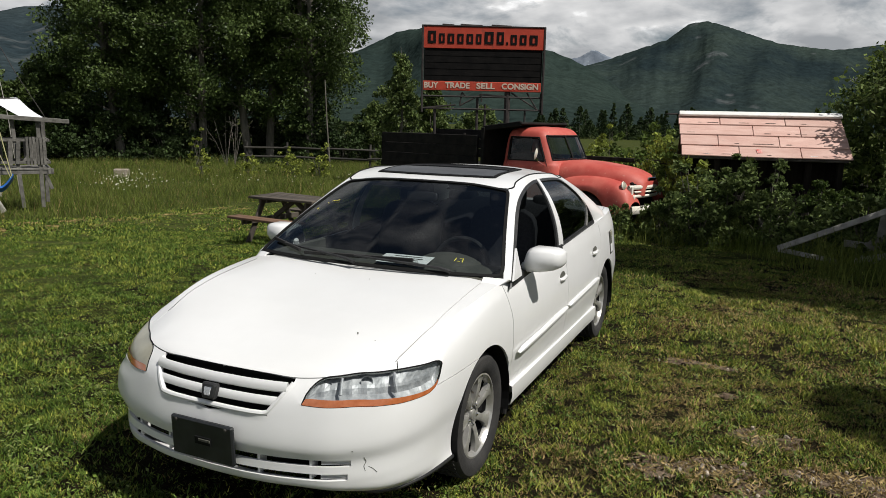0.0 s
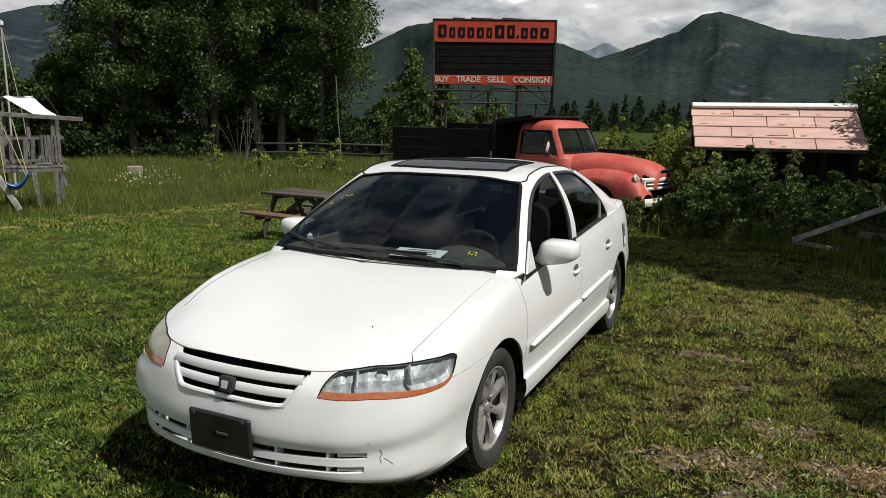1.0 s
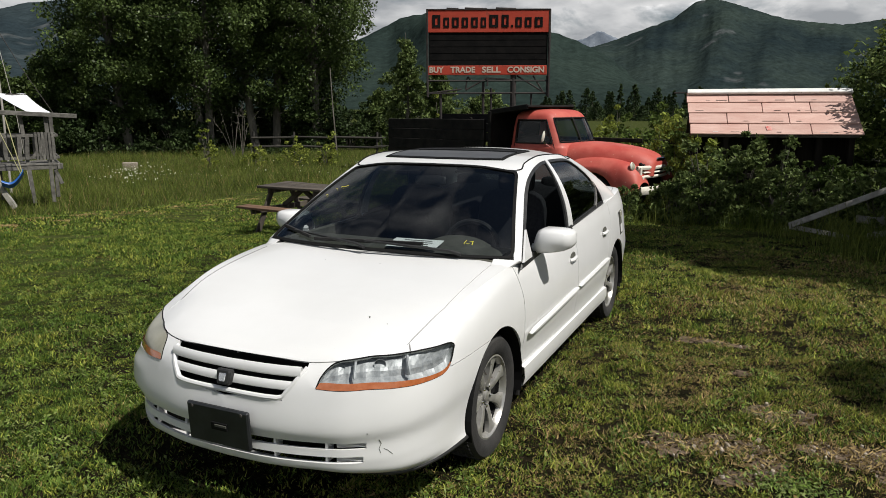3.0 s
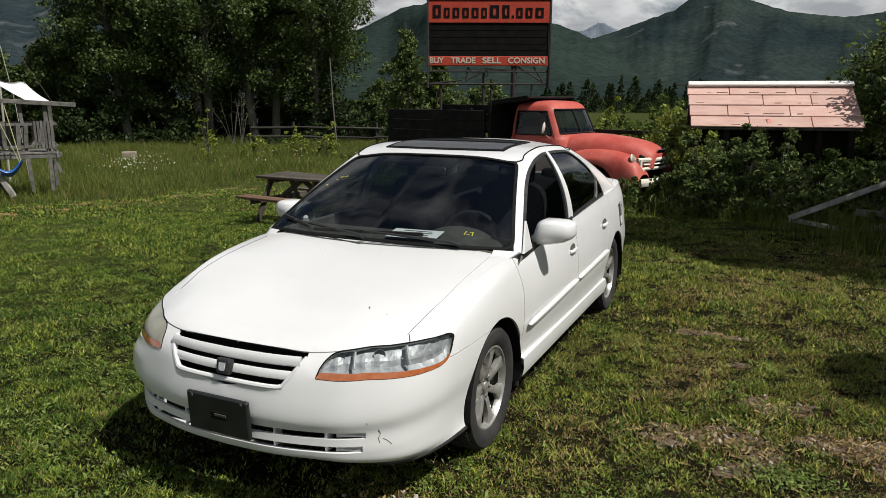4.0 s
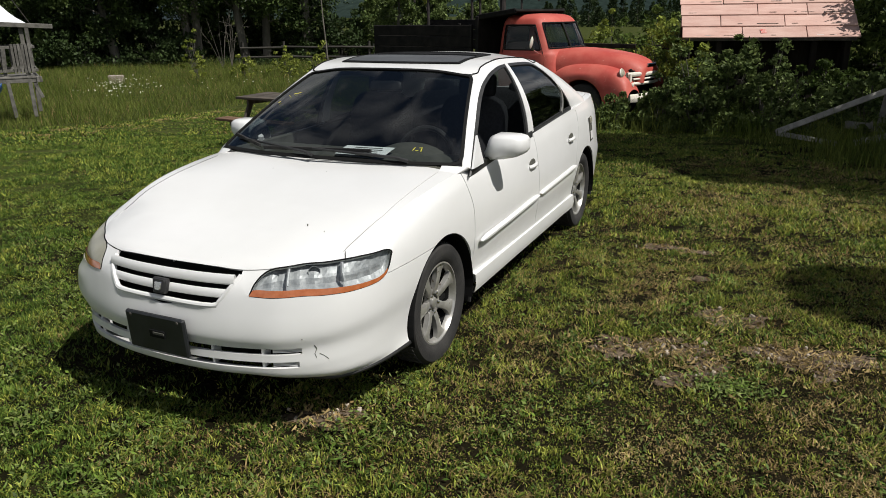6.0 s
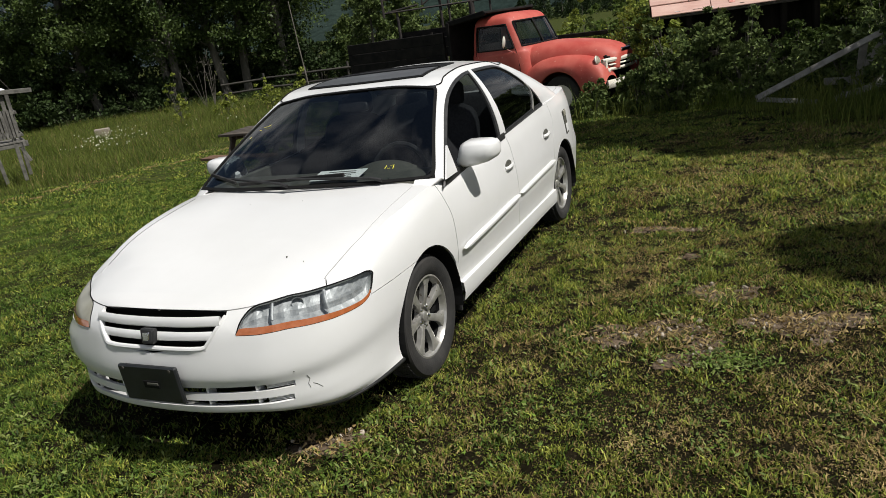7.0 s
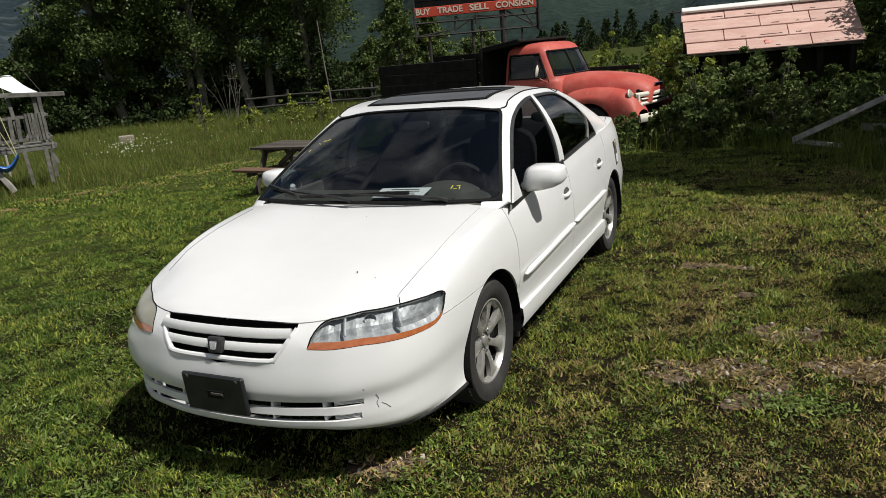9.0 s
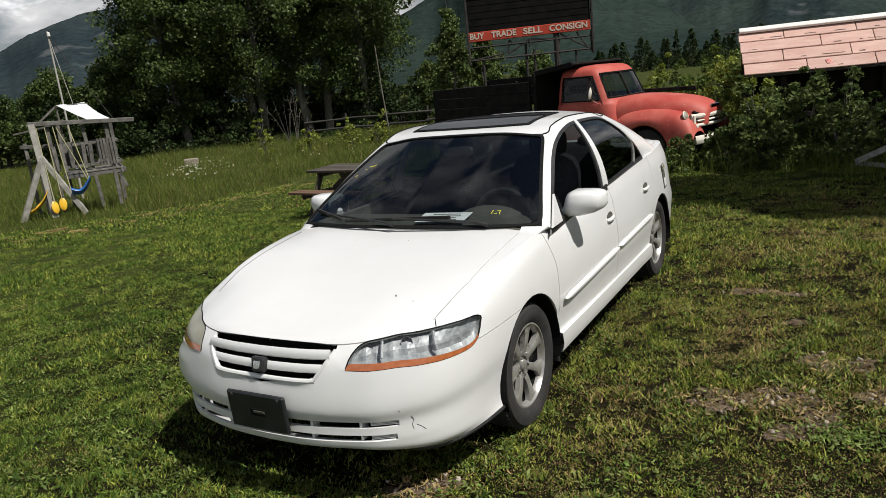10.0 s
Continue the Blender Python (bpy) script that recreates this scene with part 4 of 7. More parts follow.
# sunroof: a tinted pane with a dark frame round it, and a raised wind deflector along its front edge
SUN_Y0, SUN_Y1, SUN_X = -.225, .30, .425


def sunroof_at(u, v, up):
    """u across from -1 to 1, v from the front edge to the rear one."""
    x = SUN_X * u
    y = SUN_Y0 + (SUN_Y1 - SUN_Y0) * v - .035 * (1 - u * u) * (1 - v)
    return (x, y, roof_z(x, y) + up)


rows = [[sunroof_at(u, v, .0035) for u in np.linspace(-1, 1, 25)] for v in np.linspace(0, 1, 14)]
sunroof = part("sunroof", thick(Geo().grid(rows), "sunroof", seal_black, .006), None, car, "dark tinted glass sunroof")
rows = [[sunroof_at(u, v, .0075) for u in np.linspace(-.95, .95, 25)] for v in np.linspace(.05, .58, 12)]
part("sunroof_glass", thick(Geo().grid(rows), "sunroof_glass", sunroof_tint, .004), None, sunroof, "grey tinted glass")
rim = [sunroof_at(u, 0, .002) for u in np.linspace(-1, 1, 25)] + [sunroof_at(1, v, .002) for v in np.linspace(.1, 1, 12)] + [sunroof_at(u, 1, .002) for u in np.linspace(1, -1, 25)] + [sunroof_at(-1, v, .002) for v in np.linspace(.9, 0, 12)]
part("sunroof_seal", Geo().tube(rim, .006, 6, cap=False), seal_black, sunroof)
part("deflector", Geo().tube([sunroof_at(u, .64, .010) for u in np.linspace(-.80, .95, 21)], .006, 6), trim_black, sunroof)

# roof drip channels and pillars
for side in (1, -1):
    part("front_pillar", thick(cabin_patch(1.98, 2.505, .0, 1, side, 8, 20), "front_pillar", car_white, .012), None, car)
    part("centre_pillar", thick(cabin_patch(4.96, 5.10, 0, .93, side, 4, 14, .004), "centre_pillar", car_white, .02), None, car)
    part("rear_pillar", thick(cabin_patch(6.77, 8.02, -.06, 1, side, 14, 16), "rear_pillar", car_white, .012), None, car)
    rail_s = [p[0] for p in WINDOW] + list(np.linspace(2.52, 6.76, 64))
    part("roof_rail", thick(wall_between(sorted(rail_s), window_top, lambda a: 1.0, side, 7), "roof_rail", car_white, .012), None, car)
    part("belt_moulding", thick(cabin_patch(2.60, 5.03, -.05, .022, side, 26, 4, .003), "belt_moulding", trim_black, .01), None, LEFT_PARTS["front_door", side])
    part("belt_moulding", thick(cabin_patch(5.05, 6.80, -.05, .022, side, 20, 4, .003), "belt_moulding", trim_black, .01), None, LEFT_PARTS["rear_door", side])
    part("window_frame", thick(ribbon(WINDOW[:9], .022, side, .002, -.008), "window_frame", trim_black, .010), None, LEFT_PARTS["front_door", side])
    part("window_frame", thick(ribbon(WINDOW[8:], .022, side, .002, -.008), "window_frame", trim_black, .010), None, LEFT_PARTS["rear_door", side])
    part("window_post", thick(cabin_patch(4.90, 4.96, 0, .90, side, 3, 14, .001), "window_post", trim_black, .012), None, LEFT_PARTS["front_door", side])
    divider = [(6.0, .0), (6.27, .16), (6.56, .32), (6.66, .48), (6.69, .62)]
    part("window_post", thick(ribbon(divider, .016, side, .003, 0, 20), "window_post", alloy, .008), None, LEFT_PARTS["rear_door", side])
    if side < 0:
        part("window_glass", pane(wall_between(np.linspace(2.52, 4.95, 32), lambda a: .0, lambda a: window_top(a) - .004, side, 10, -.008), "window_glass", window_glass), None, LEFT_PARTS["front_door", side])
    part("window_glass", pane(wall_between(np.linspace(5.08, 6.30, 24), lambda a: .0, lambda a: window_top(a) - .004, side, 10, -.008), "window_glass", window_glass), None, LEFT_PARTS["rear_door", side], "tinted rear door window")
    part("quarter_glass", pane(wall_between(np.linspace(6.31, 6.765, 14), lambda a: .0, lambda a: window_top(a) - .004, side, 10, -.008), "quarter_glass", window_glass), None, LEFT_PARTS["rear_door", side])
    # roof gutter line
    part("roof_gutter", Geo().tube([(side * (r[0] - .004), r[1], r[2] + .003) for r in (catmull(RAIL, a) for a in np.linspace(2.0, 7.9, 50))], .0045, 5), seal_black, car)
    # the sail in the front lower corner of the window
    a, b, c = cabin_point(2.52, .0), cabin_point(2.52, .30), cabin_point(3.55, .0)
    tri = Geo().add([(side * (p[0] + .006), p[1], p[2]) for p in (a, b, c)], [(0, 1, 2) if side < 0 else (0, 2, 1)])
    part("mirror_sail", thick(tri, "mirror_sail", car_white, .012, False), None, LEFT_PARTS["front_door", side])

windscreen = part("windshield", pane(cabin_full(0, 1.97, .008, .985, -.004), "windshield", windscreen_glass), None, car, "windshield glass reflecting clouds")
windscreen.visible_shadow = False
SCREEN = [(0, .012), (.8, .012), (1.5, .012), (1.75, .014), (1.90, .024), (1.96, .055), (1.985, .13), (1.99, .4), (1.99, .8), (1.98, .92), (1.93, .965), (1.8, .982), (1.4, .988), (.8, .988), (0, .988)]
for side in (1, -1):
    part("windshield_seal", thick(ribbon(SCREEN, .019, side, .004, 0, 120), "windshield_seal", seal_black, .01), None, windscreen)
    # painted corner below the rounded glass
    corner = wall_between(np.linspace(1.62, 2.0, 8), lambda a: .0, lambda a: float(np.interp(a, [1.62, 1.75, 1.90, 1.96, 1.985, 2.0], [.002, .008, .018, .048, .12, .16])), side, 5, .001)
    part("pillar_foot", thick(corner, "pillar_foot", seal_black, .008), None, car)
    # the shoulder that carries the pillar down to the fender
    rows = []
    for a in np.linspace(1.68, 2.80, 16):
        p = cabin_point(a, .004)
        y = p[1] - .075 * (1 - smoothstep(2.0, 2.7, a)) - .012
        tt = min(ts, key=lambda q: abs(catmull(CAR_TOP, q)[1] - y) + (q > 9) * 9)
        edge = catmull(CAR_TOP, tt)
        x = min(p[0] + .012, edge[0] - .001)
        z = hood_point(tt, min(1, x / edge[0]))[2] - .002 if y < -1.0 else edge[2] - .002
        q = np.array((x, y, z))
        m1, m2 = p * .66 + q * .34, p * .3 + q * .7
        rows.append([tuple(v * np.array((side, 1, 1))) for v in (p, m1 - (0, 0, .004), m2 - (0, 0, .008), q - (0, 0, .008))])
    part("pillar_shoulder", thick(Geo().grid(rows, flip=side > 0), "pillar_shoulder", car_white, .004), None, car)
part("rear_window", pane(merge(cabin_patch(8.02, 9, .02, .98, 1, 14, 12), cabin_patch(8.02, 9, .02, .98, -1, 14, 12)), "rear_window", window_glass), None, car)

def screen_at(x, h, grow=.012):
    s = min(2.0, abs(x) / .765 * 2.0)
    p = cabin_point(s, h)
    return Vector((math.copysign(p[0], x) if x else 0, p[1] - grow * .7, p[2] + grow * .6))


for x0, x1, x2, h1, h2 in ((.50, .30, -.38, .085, .045), (-.02, -.42, -.70, .06, .14)):
    w = part("wiper", Geo().tube([screen_at(x0, .01, .02), screen_at(x0 - .05, .03, .03), screen_at((x1 + x2) / 2, (h1 + h2) / 2, .03)], [.011, .009, .006], 6), trim_black, car, "black wiper arm on the windshield")
    part("wiper_blade", Geo().beam(screen_at(x1, h1, .022), screen_at(x2, h2, .022), .012, .02, .002), rubber, w)

# ---- nose: grille, lamps, plate ----
g = Geo()
grille = part("grille", Geo().box(.72, .02, .21, pose(0, -2.215, .635, -14), .006), seal_black, car, "white slatted grille in a dark recess")


def nose_y(x, z):
    """The depth of the nose at a place: y of the flank at x and z."""
    xs, ys = [], []
    for i in range(0, 100, 2):
        zs = [p[2] for p in P[i]]
        xs.append(np.interp(z, zs, [p[0] for p in P[i]]))
        ys.append(np.interp(z, zs, [p[1] for p in P[i]]))
    return float(np.interp(abs(x), xs, ys))


rim_pts = []
for z in np.linspace(.590, .70, 10):
    rim_pts.append((grille_half(z), nose_y(grille_half(z), z) + .009, z))
low = rim_pts[0][0]
loop = rim_pts[::-1] + [(x, nose_y(x, .583) + .009, .586) for x in np.linspace(low - .02, -low + .02, 11)] + [(-x, y, z) for x, y, z in rim_pts]
part("grille_rim", Geo().tube(loop, .012, 8), car_white, grille, smooth=True)
for z, hh in ((.692, .042), (.634, .037)):
    w = grille_half(z) - .004
    pts = [(x, nose_y(x, .60) + .016 + (z - .6) * .25, z) for x in np.linspace(-w, w, 21)]
    rows = []
    for k in range(9):
        t = 2 * math.pi * k / 8
        rows.append([(x, y + .008 * math.cos(t) + .25 * hh / 2 * math.sin(t), zz + hh / 2 * math.sin(t)) for x, y, zz in pts])
    part("slat", Geo().grid(rows), car_white, grille, smooth=True, weld=.0001)
# the badge: a plain rounded shape
badge = Geo()
out = [(-.036, -.040), (.036, -.040), (.044, -.030), (.052, .030), (.044, .042), (-.044, .042), (-.052, .030), (-.044, -.030)]
badge.add([(x, -.008, z) for x, z in out] + [(x * .8, -.014, z * .8) for x, z in out] + [(x, .012, z) for x, z in out],
          [tuple(range(8, 16))] + [(k, (k + 1) % 8, 8 + (k + 1) % 8, 8 + k) for k in range(8)] + [(k, 16 + k, 16 + (k + 1) % 8, (k + 1) % 8) for k in range(8)])
bdg = part("badge", badge, trim_black, grille, "plain chrome maker's badge on dark ground", m=pose(0, -2.376, .640, -14) @ Matrix.Diagonal((.74, 1, .80, 1)))
inner = [(x * .50, z * .60) for x, z in out]
part("badge_plate", Geo().add([(x, -.012, z) for x, z in inner] + [(x * .86, -.019, z * .86) for x, z in inner], [tuple(range(8, 16))] + [(k, (k + 1) % 8, 8 + (k + 1) % 8, 8 + k) for k in range(8)]), chrome, bdg, "plain chrome plate")

# lower intake
back = part("intake_back", Geo().box(1.25, .02, .14, pose(0, -2.20, .37), .004), seal_black, LEFT_PARTS["front_bumper"])
for side in (1, -1):
    for z in (.3965, .4025, .4085, .3375, .3435, .3495):
        part("intake_fin", Geo().beam((side * .50, nose_y(.50, z) + .014, z), (side * .605, nose_y(.605, z) + .014, z), .012, .0028, .0008), car_white, LEFT_PARTS["front_bumper"])
    for x in (.24, .46):
        part("intake_fin", Geo().box(.012, .05, .09, pose(side * x, nose_y(x, .37) + .035, .372), .003), car_white, LEFT_PARTS["front_bumper"])
plate = part("plate_holder", Geo().box(.325, .022, .172, pose(0, -2.425, .444, 3), .008), plate_black, car, "blank black number plate holder")
part("plate_slot", Geo().box(.085, .006, .035, pose(.01, -2.438, .445, 3), .003), seal_black, plate)
part("plate_slot", Geo().box(.062, .006, .012, pose(.02, -2.441, .449, 3), .002), dash_grey, plate)
for dx in (-.13, .13):
    part("bolt", Geo().lathe([(0, .006), (.007, .005), (.009, 0)], 8, pose(dx, -2.437, .515, 90)), dark_metal, plate)

def lamp_point(i, f, dep=0.0):
    """A place on the lamp at column i and share f of its height, drawn back by dep."""
    lo, hi = row_height(i, LAMP_J[0]), row_height(i, LAMP_J[1])
    x, y, z = flank_point(ts[i], lo + (hi - lo) * f)
    r = math.hypot(x, y + 1.4)
    return np.array((x - x / r * dep, y - (y + 1.4) / r * dep, z))


lamp_rng = random.Random(31)
i0, i1 = LAMP_I
for side in (1, -1):
    flip = np.array((side, 1, 1))
    cells = panels["headlight"]
    g = flank_geo(cells, side, -.003)
    hl = part("headlight", shrink_edges(g.mesh("headlight", lens if side > 0 else hazed, True, weld=.0006), .003, .02), None, car,
              "clear headlight with amber strip" if side > 0 else "yellowed hazy headlight lens")
    # faceted bowl behind the lens: inner, main and outer chamber
    bowl = []
    for i in range(i0, i1 + 1):
        row = []
        for f in np.linspace(0, 1, 12):
            cham = np.interp(i, [i0, i0 + 12, i0 + 13, i0 + 31, i0 + 32, i1], [.018, .05, .045, .055, .04, .02])
            step = .005 * abs(math.sin(i * .62)) + .003 * abs(math.sin(f * 8)) + lamp_rng.uniform(-.0009, .0009)
            row.append(tuple(lamp_point(i, f, max(.008, (cham + step) * min(1, 5 * f * (1 - f) + .25))) * flip))
        bowl.append(row)
    part("lamp_reflector", Geo().grid(bowl, flip=side < 0), reflector, hl, "silver fluted reflector")
    strip = []
    for i in range(i0, i1 - 3):
        zl, zh = lamp_point(i, 0)[2], lamp_point(i, 1)[2]
        f1 = min(1.0, np.interp(i, [i0, i0 + 14, i1 - 22, i1 - 4], [.022, .019, .019, .010]) / max(zh - zl, 1e-4))
        strip.append([tuple(lamp_point(i, f, -.0022 if side > 0 else -.0035) * flip) for f in (.03 * f1, .5 * f1, f1)])
    part("turn_signal", Geo().grid(strip, flip=side < 0), amber, hl, "amber turn signal strip", smooth=True)
    rim = [tuple(lamp_point(i, 0, .002) * flip) for i in range(i0, i1 + 1)] + [tuple(lamp_point(i, 1, .002) * flip) for i in range(i1, i0 - 1, -1)]
    part("lamp_seal", Geo().tube(rim + [rim[0]], .0034, 6, cap=False), seal_black, hl)
    for i, rr in ((i0 + 13, .006), (i0 + 32, .008)):
        part("lamp_divider", Geo().tube([tuple(lamp_point(i, f, .014) * flip) for f in (.28, .45, .65, .86)], rr, 6), reflector, hl)
    for i, rr in ((i0 + 8, .015), (i0 + 22, .024), (i0 + 41, .018)):
        c, n = lamp_point(i, .58, .062), lamp_point(i, .58) - lamp_point(i, .58, .01)
        m = Matrix.Translation(tuple(c * flip)) @ look((0, 0, 0), tuple(n * flip)) @ Matrix.Rotation(math.pi, 4, "X")
        part("bulb_cup", Geo().lathe([(.006, -.02), (rr * .5, -.012), (rr, .018), (rr * 1.06, .018)], 20, m), reflector, hl, smooth=True)

# ---- sides: handles, mouldings, mirrors, fuel flap ----
for side in (1, -1):
    fd, rd = LEFT_PARTS["front_door", side], LEFT_PARTS["rear_door", side]
    for door, y, z in ((fd, -.035, .782), (rd, .885, .812)):
        x = .853
        # nearly flat grey disc: the shade of the handle's recess as a colour
        part("door_handle_cup", Geo().lathe([(0, .004), (.034, .0045), (.04, 0)], 20, pose(side * (x - .002), y, z, 0, 90 * side) @ Matrix.Diagonal((.85, 1.6, 1, 1))), dash_grey, door)
        part("door_handle", Geo().tube([(side * (x - .002), y - .07, z - .012), (side * (x + .012), y - .045, z - .012), (side * (x + .012), y + .045, z - .010), (side * (x - .002), y + .07, z - .010)], .013, 8), handle_white, door, smooth=True)
    for door, y0, y1 in ((fd, -.95, .06), (rd, .10, .99)):
        rows = []
        for y in np.linspace(y0, y1, 14):
            w = .016 * min(1, (y - y0) / .07 + .15, (y1 - y) / .03 + .4)
            zc = .528 + .026 * (y + .95)
            base = .861 + .004 * min(1, max(0, (y + 1) / .5))
            rows.append([(side * base, y, zc - w), (side * (base + .017), y, zc - w * .8), (side * (base + .018), y, zc), (side * (base + .010), y, zc + w * .8), (side * base, y, zc + w)])
        part("side_moulding", Geo().grid(rows, flip=side < 0), car_white, door, "white rub strip along the door", smooth=True, angle=30)
    # flared skirt below the doors
    rows = []
    for y in np.linspace(-.99, 1.0, 24):
        f = .010 + .006 * smoothstep(.75, 1.02, y)
        rows.append([(side * .826, y, .352), (side * (.842 + f), y, .342), (side * (.846 + f), y, .285), (side * (.835 + f), y, .238), (side * .79, y, .225)])
    part("skirt_lip", Geo().grid(rows, flip=side < 0), car_white, LEFT_PARTS["side_skirt", side], smooth=True)
    # mirror housing: a swept, rounded shell
    rows = []
    for dx, w, hgt, dy, dz in ((.0, .040, .070, .030, -.022), (.016, .066, .130, .010, -.006), (.05, .074, .146, .0, -.001), (.11, .076, .140, -.004, .003), (.18, .070, .122, .0, .010), (.216, .056, .096, .010, .014), (.232, .03, .058, .02, .016)):
        ring = []
        for q in range(25):
            t = 2 * math.pi * q / 24
            c, s = math.cos(t), math.sin(t)
            e = .30
            yy = math.copysign(abs(c) ** e, c) * w * (.95 if c > 0 else 1.25 - .50 * max(0, s) - .40 * max(0, -s))
            zz = math.copysign(abs(s) ** (e if s > 0 else .5), s) * hgt / 2
            ring.append((side * (.79 + dx + .24 * zz * (1 - smoothstep(0, .15, dx))), -.655 + dy + yy, 1.0 + zz + dz))
        rows.append(ring)
    mir = part("side_mirror", Geo().grid(rows, flip=side > 0).add([rows[-1][q] for q in range(24)], [tuple(range(24))]), car_white, car, "white door mirror housing", smooth=True, angle=44, weld=.0004)
    part("mirror_foot", Geo().beam((side * .785, -.69, .945), (side * .83, -.67, .962), .05, .06, .012), car_white, mir)
    part("mirror_glass", Geo().box(.165, .006, .10, pose(side * .885, -.592, 1.0), .003), chrome, mir)
# the fuel flap stands open on a slim grey recess
part("fuel_recess", Geo().box(.006, .075, .20, pose(.845, 1.52, .79, 8, -5), .003), dash_grey, LEFT_PARTS["quarter_panel", 1], "slim grey fuel recess")
part("fuel_flap", Geo().box(.012, .058, .07, pose(.848, 1.535, .74, 8, -5), .003), handle_white, LEFT_PARTS["quarter_panel", 1])
part("fuel_flap", Geo().box(.010, .052, .045, pose(.846, 1.505, .865, 8, -5), .003), hazed, LEFT_PARTS["quarter_panel", 1])
# scuffs on the hood and a crack in the bumper
for x, y, w in ((.43, -1.91, .020), (.53, -1.93, .010), (-.18, -1.35, .008), (.15, -1.33, .008)):
    z = hood_point(min(hood_t, key=lambda t: abs(catmull(CAR_TOP, t)[1] - y)), x / .70)[2]
    part("paint_chip", Geo().box(w * .3, w * .8, .0015, pose(x, y, z + .002, 12, 0, 30), .0005), dash_grey, hood)

for line in (((.652, .425), (.657, .405), (.650, .385), (.655, .365)), ((.664, .382), (.676, .372), (.690, .352)), ((.618, .46), (.622, .457))):
    part("bumper_crack", Geo().tube([(x, nose_y(x, z) - .0004, z) for x, z in line], .0014, 5), dash_grey, LEFT_PARTS["front_bumper"])

# ---- wheels ----
WHEEL_R = .312


def wheel(side, y):
    w = part("wheel", Geo().lathe([(.05, -.09), (.195, -.09), (.195, -.055), (.05, -.055)], 28, None), seal_black, car, "silver seven-spoke alloy wheel with worn tyre")
    w.matrix_basis = pose(side * .735, y, .305, 0, 90 * side)
    prof = [(.198, -.085), (.215, -.098), (.26, -.104), (.295, -.098), (.309, -.082), (WHEEL_R, -.05), (WHEEL_R, .04), (.309, .066), (.297, .082), (.27, .088), (.247, .086), (.225, .076), (.21, .064)]
    part("tyre", Geo().lathe(prof, 56), rubber, w, "black worn tyre", smooth=True)
    tread = Geo()
    for k in range(64):
        for q in (-.052, -.02, .015, .048):
            tread.box(.007, .017, .022, Matrix.Rotation(2 * math.pi * k / 64, 4, "Z") @ pose(WHEEL_R + .001, 0, q, 12), .001)
    part("tread", tread, rubber, w)
    part("rim", Geo().lathe([(.192, .035), (.197, .055), (.207, .070), (.216, .068), (.217, .060), (.202, .05)], 48), alloy, w, smooth=True)
    part("rim_barrel", Geo().lathe([(.178, -.06), (.186, .0), (.193, .036)], 40), seal_black, w, smooth=True)
    for k in range(7):
        a = 2 * math.pi * k / 7 + .2
        r0, r1 = .045, .199
        pts = []
        for r, hw, zz in ((r0, .019, .036), (.07, .019, .046), (.10, .019, .052), (.135, .021, .056), (.165, .025, .058), (.185, .036, .060), (r1, .054, .060)):
            pts.append([(r, -hw, zz - .03), (r, -hw, zz - .004), (r, -hw * .6, zz), (r, hw * .6, zz), (r, hw, zz - .004), (r, hw, zz - .03)])
        part("spoke", Geo().grid(pts, flip=True), alloy, w, smooth=True, angle=30, m=Matrix.Rotation(a, 4, "Z"))
    part("hub_cap", Geo().lathe([(0, .046), (.022, .0455), (.027, .042), (.029, .030), (.040, .027), (.060, .034), (.070, .036), (.075, .015)], 28), alloy, w, smooth=True)
    for k in range(5):
        a = 2 * math.pi * k / 5
        part("wheel_nut", Geo().lathe([(0, .047), (.006, .046), (.008, .042), (.008, .03)], 6, pose(.052 * math.cos(a), .052 * math.sin(a), 0)), chrome, w)
    part("brake_disc", Geo().lathe([(.05, -.03), (.135, -.03), (.135, -.015), (.05, -.015)], 32), dark_metal, w)
    return w


for side in (1, -1):
    for y in AXLES:
        wheel(side, y)
        # wheel house: a dark half drum
        rows = []
        for k in range(25):
            t = math.pi * (k / 24) * 1.16 - .25
            rows.append([(side * x, y + (ARCH_R - .004) * math.cos(t), .305 + (ARCH_R - .004) * math.sin(t)) for x in (.45, .60, .80, .842)])
        part("wheel_house", Geo().grid(rows, flip=side < 0), seal_black, car)
        part("house_back", Geo().box(.01, .70, .5, pose(side * .46, y, .44), .002), seal_black, car)
        part("mud_flap", Geo().box(.085, .010, .13, pose(side * .785, y + .366, .245, -6), .004), rubber, car, "black mud flap behind the wheel")
for side in (1, -1):
    lip = [flank_point(t, 0) for t in np.linspace(2.4, 6.35, 30)]
    part("bumper_lip", Geo().tube([(side * x * .992, y * .997, z - .004) for x, y, z in lip], .013, 8), trim_black, LEFT_PARTS["front_bumper"], "black lower lip", smooth=True)
part("underbody", Geo().box(1.5, 3.9, .06, pose(0, 0, .27), .02), seal_black, car)

# ---- cabin ----
part("floor_pan", Geo().box(1.44, 3.0, .05, pose(0, .3, .33), .01), seal_black, car)
rows = []
for y, z in ((-1.15, .950), (-1.06, .972), (-.95, .976), (-.80, .962), (-.72, .90), (-.68, .78), (-.66, .6)):
    rows.append([(x, y + .10 * (x / .7) ** 2, z - .02 * (x / .7) ** 2) for x in np.linspace(-.70, .70, 21)])
dash = part("dashboard", Geo().grid(rows), dash_grey, car, "grey moulded dashboard", smooth=True)
rows = []
for k in range(13):
    t = math.pi * k / 12
    rows.append([(.36 + .20 * math.cos(t), y, .93 + s * .075 * math.sin(t)) for y, s in ((-.95, .35), (-.88, 1.0), (-.74, 1.0), (-.72, .8))])
part("binnacle", Geo().grid(rows), dash_grey, dash, smooth=True)
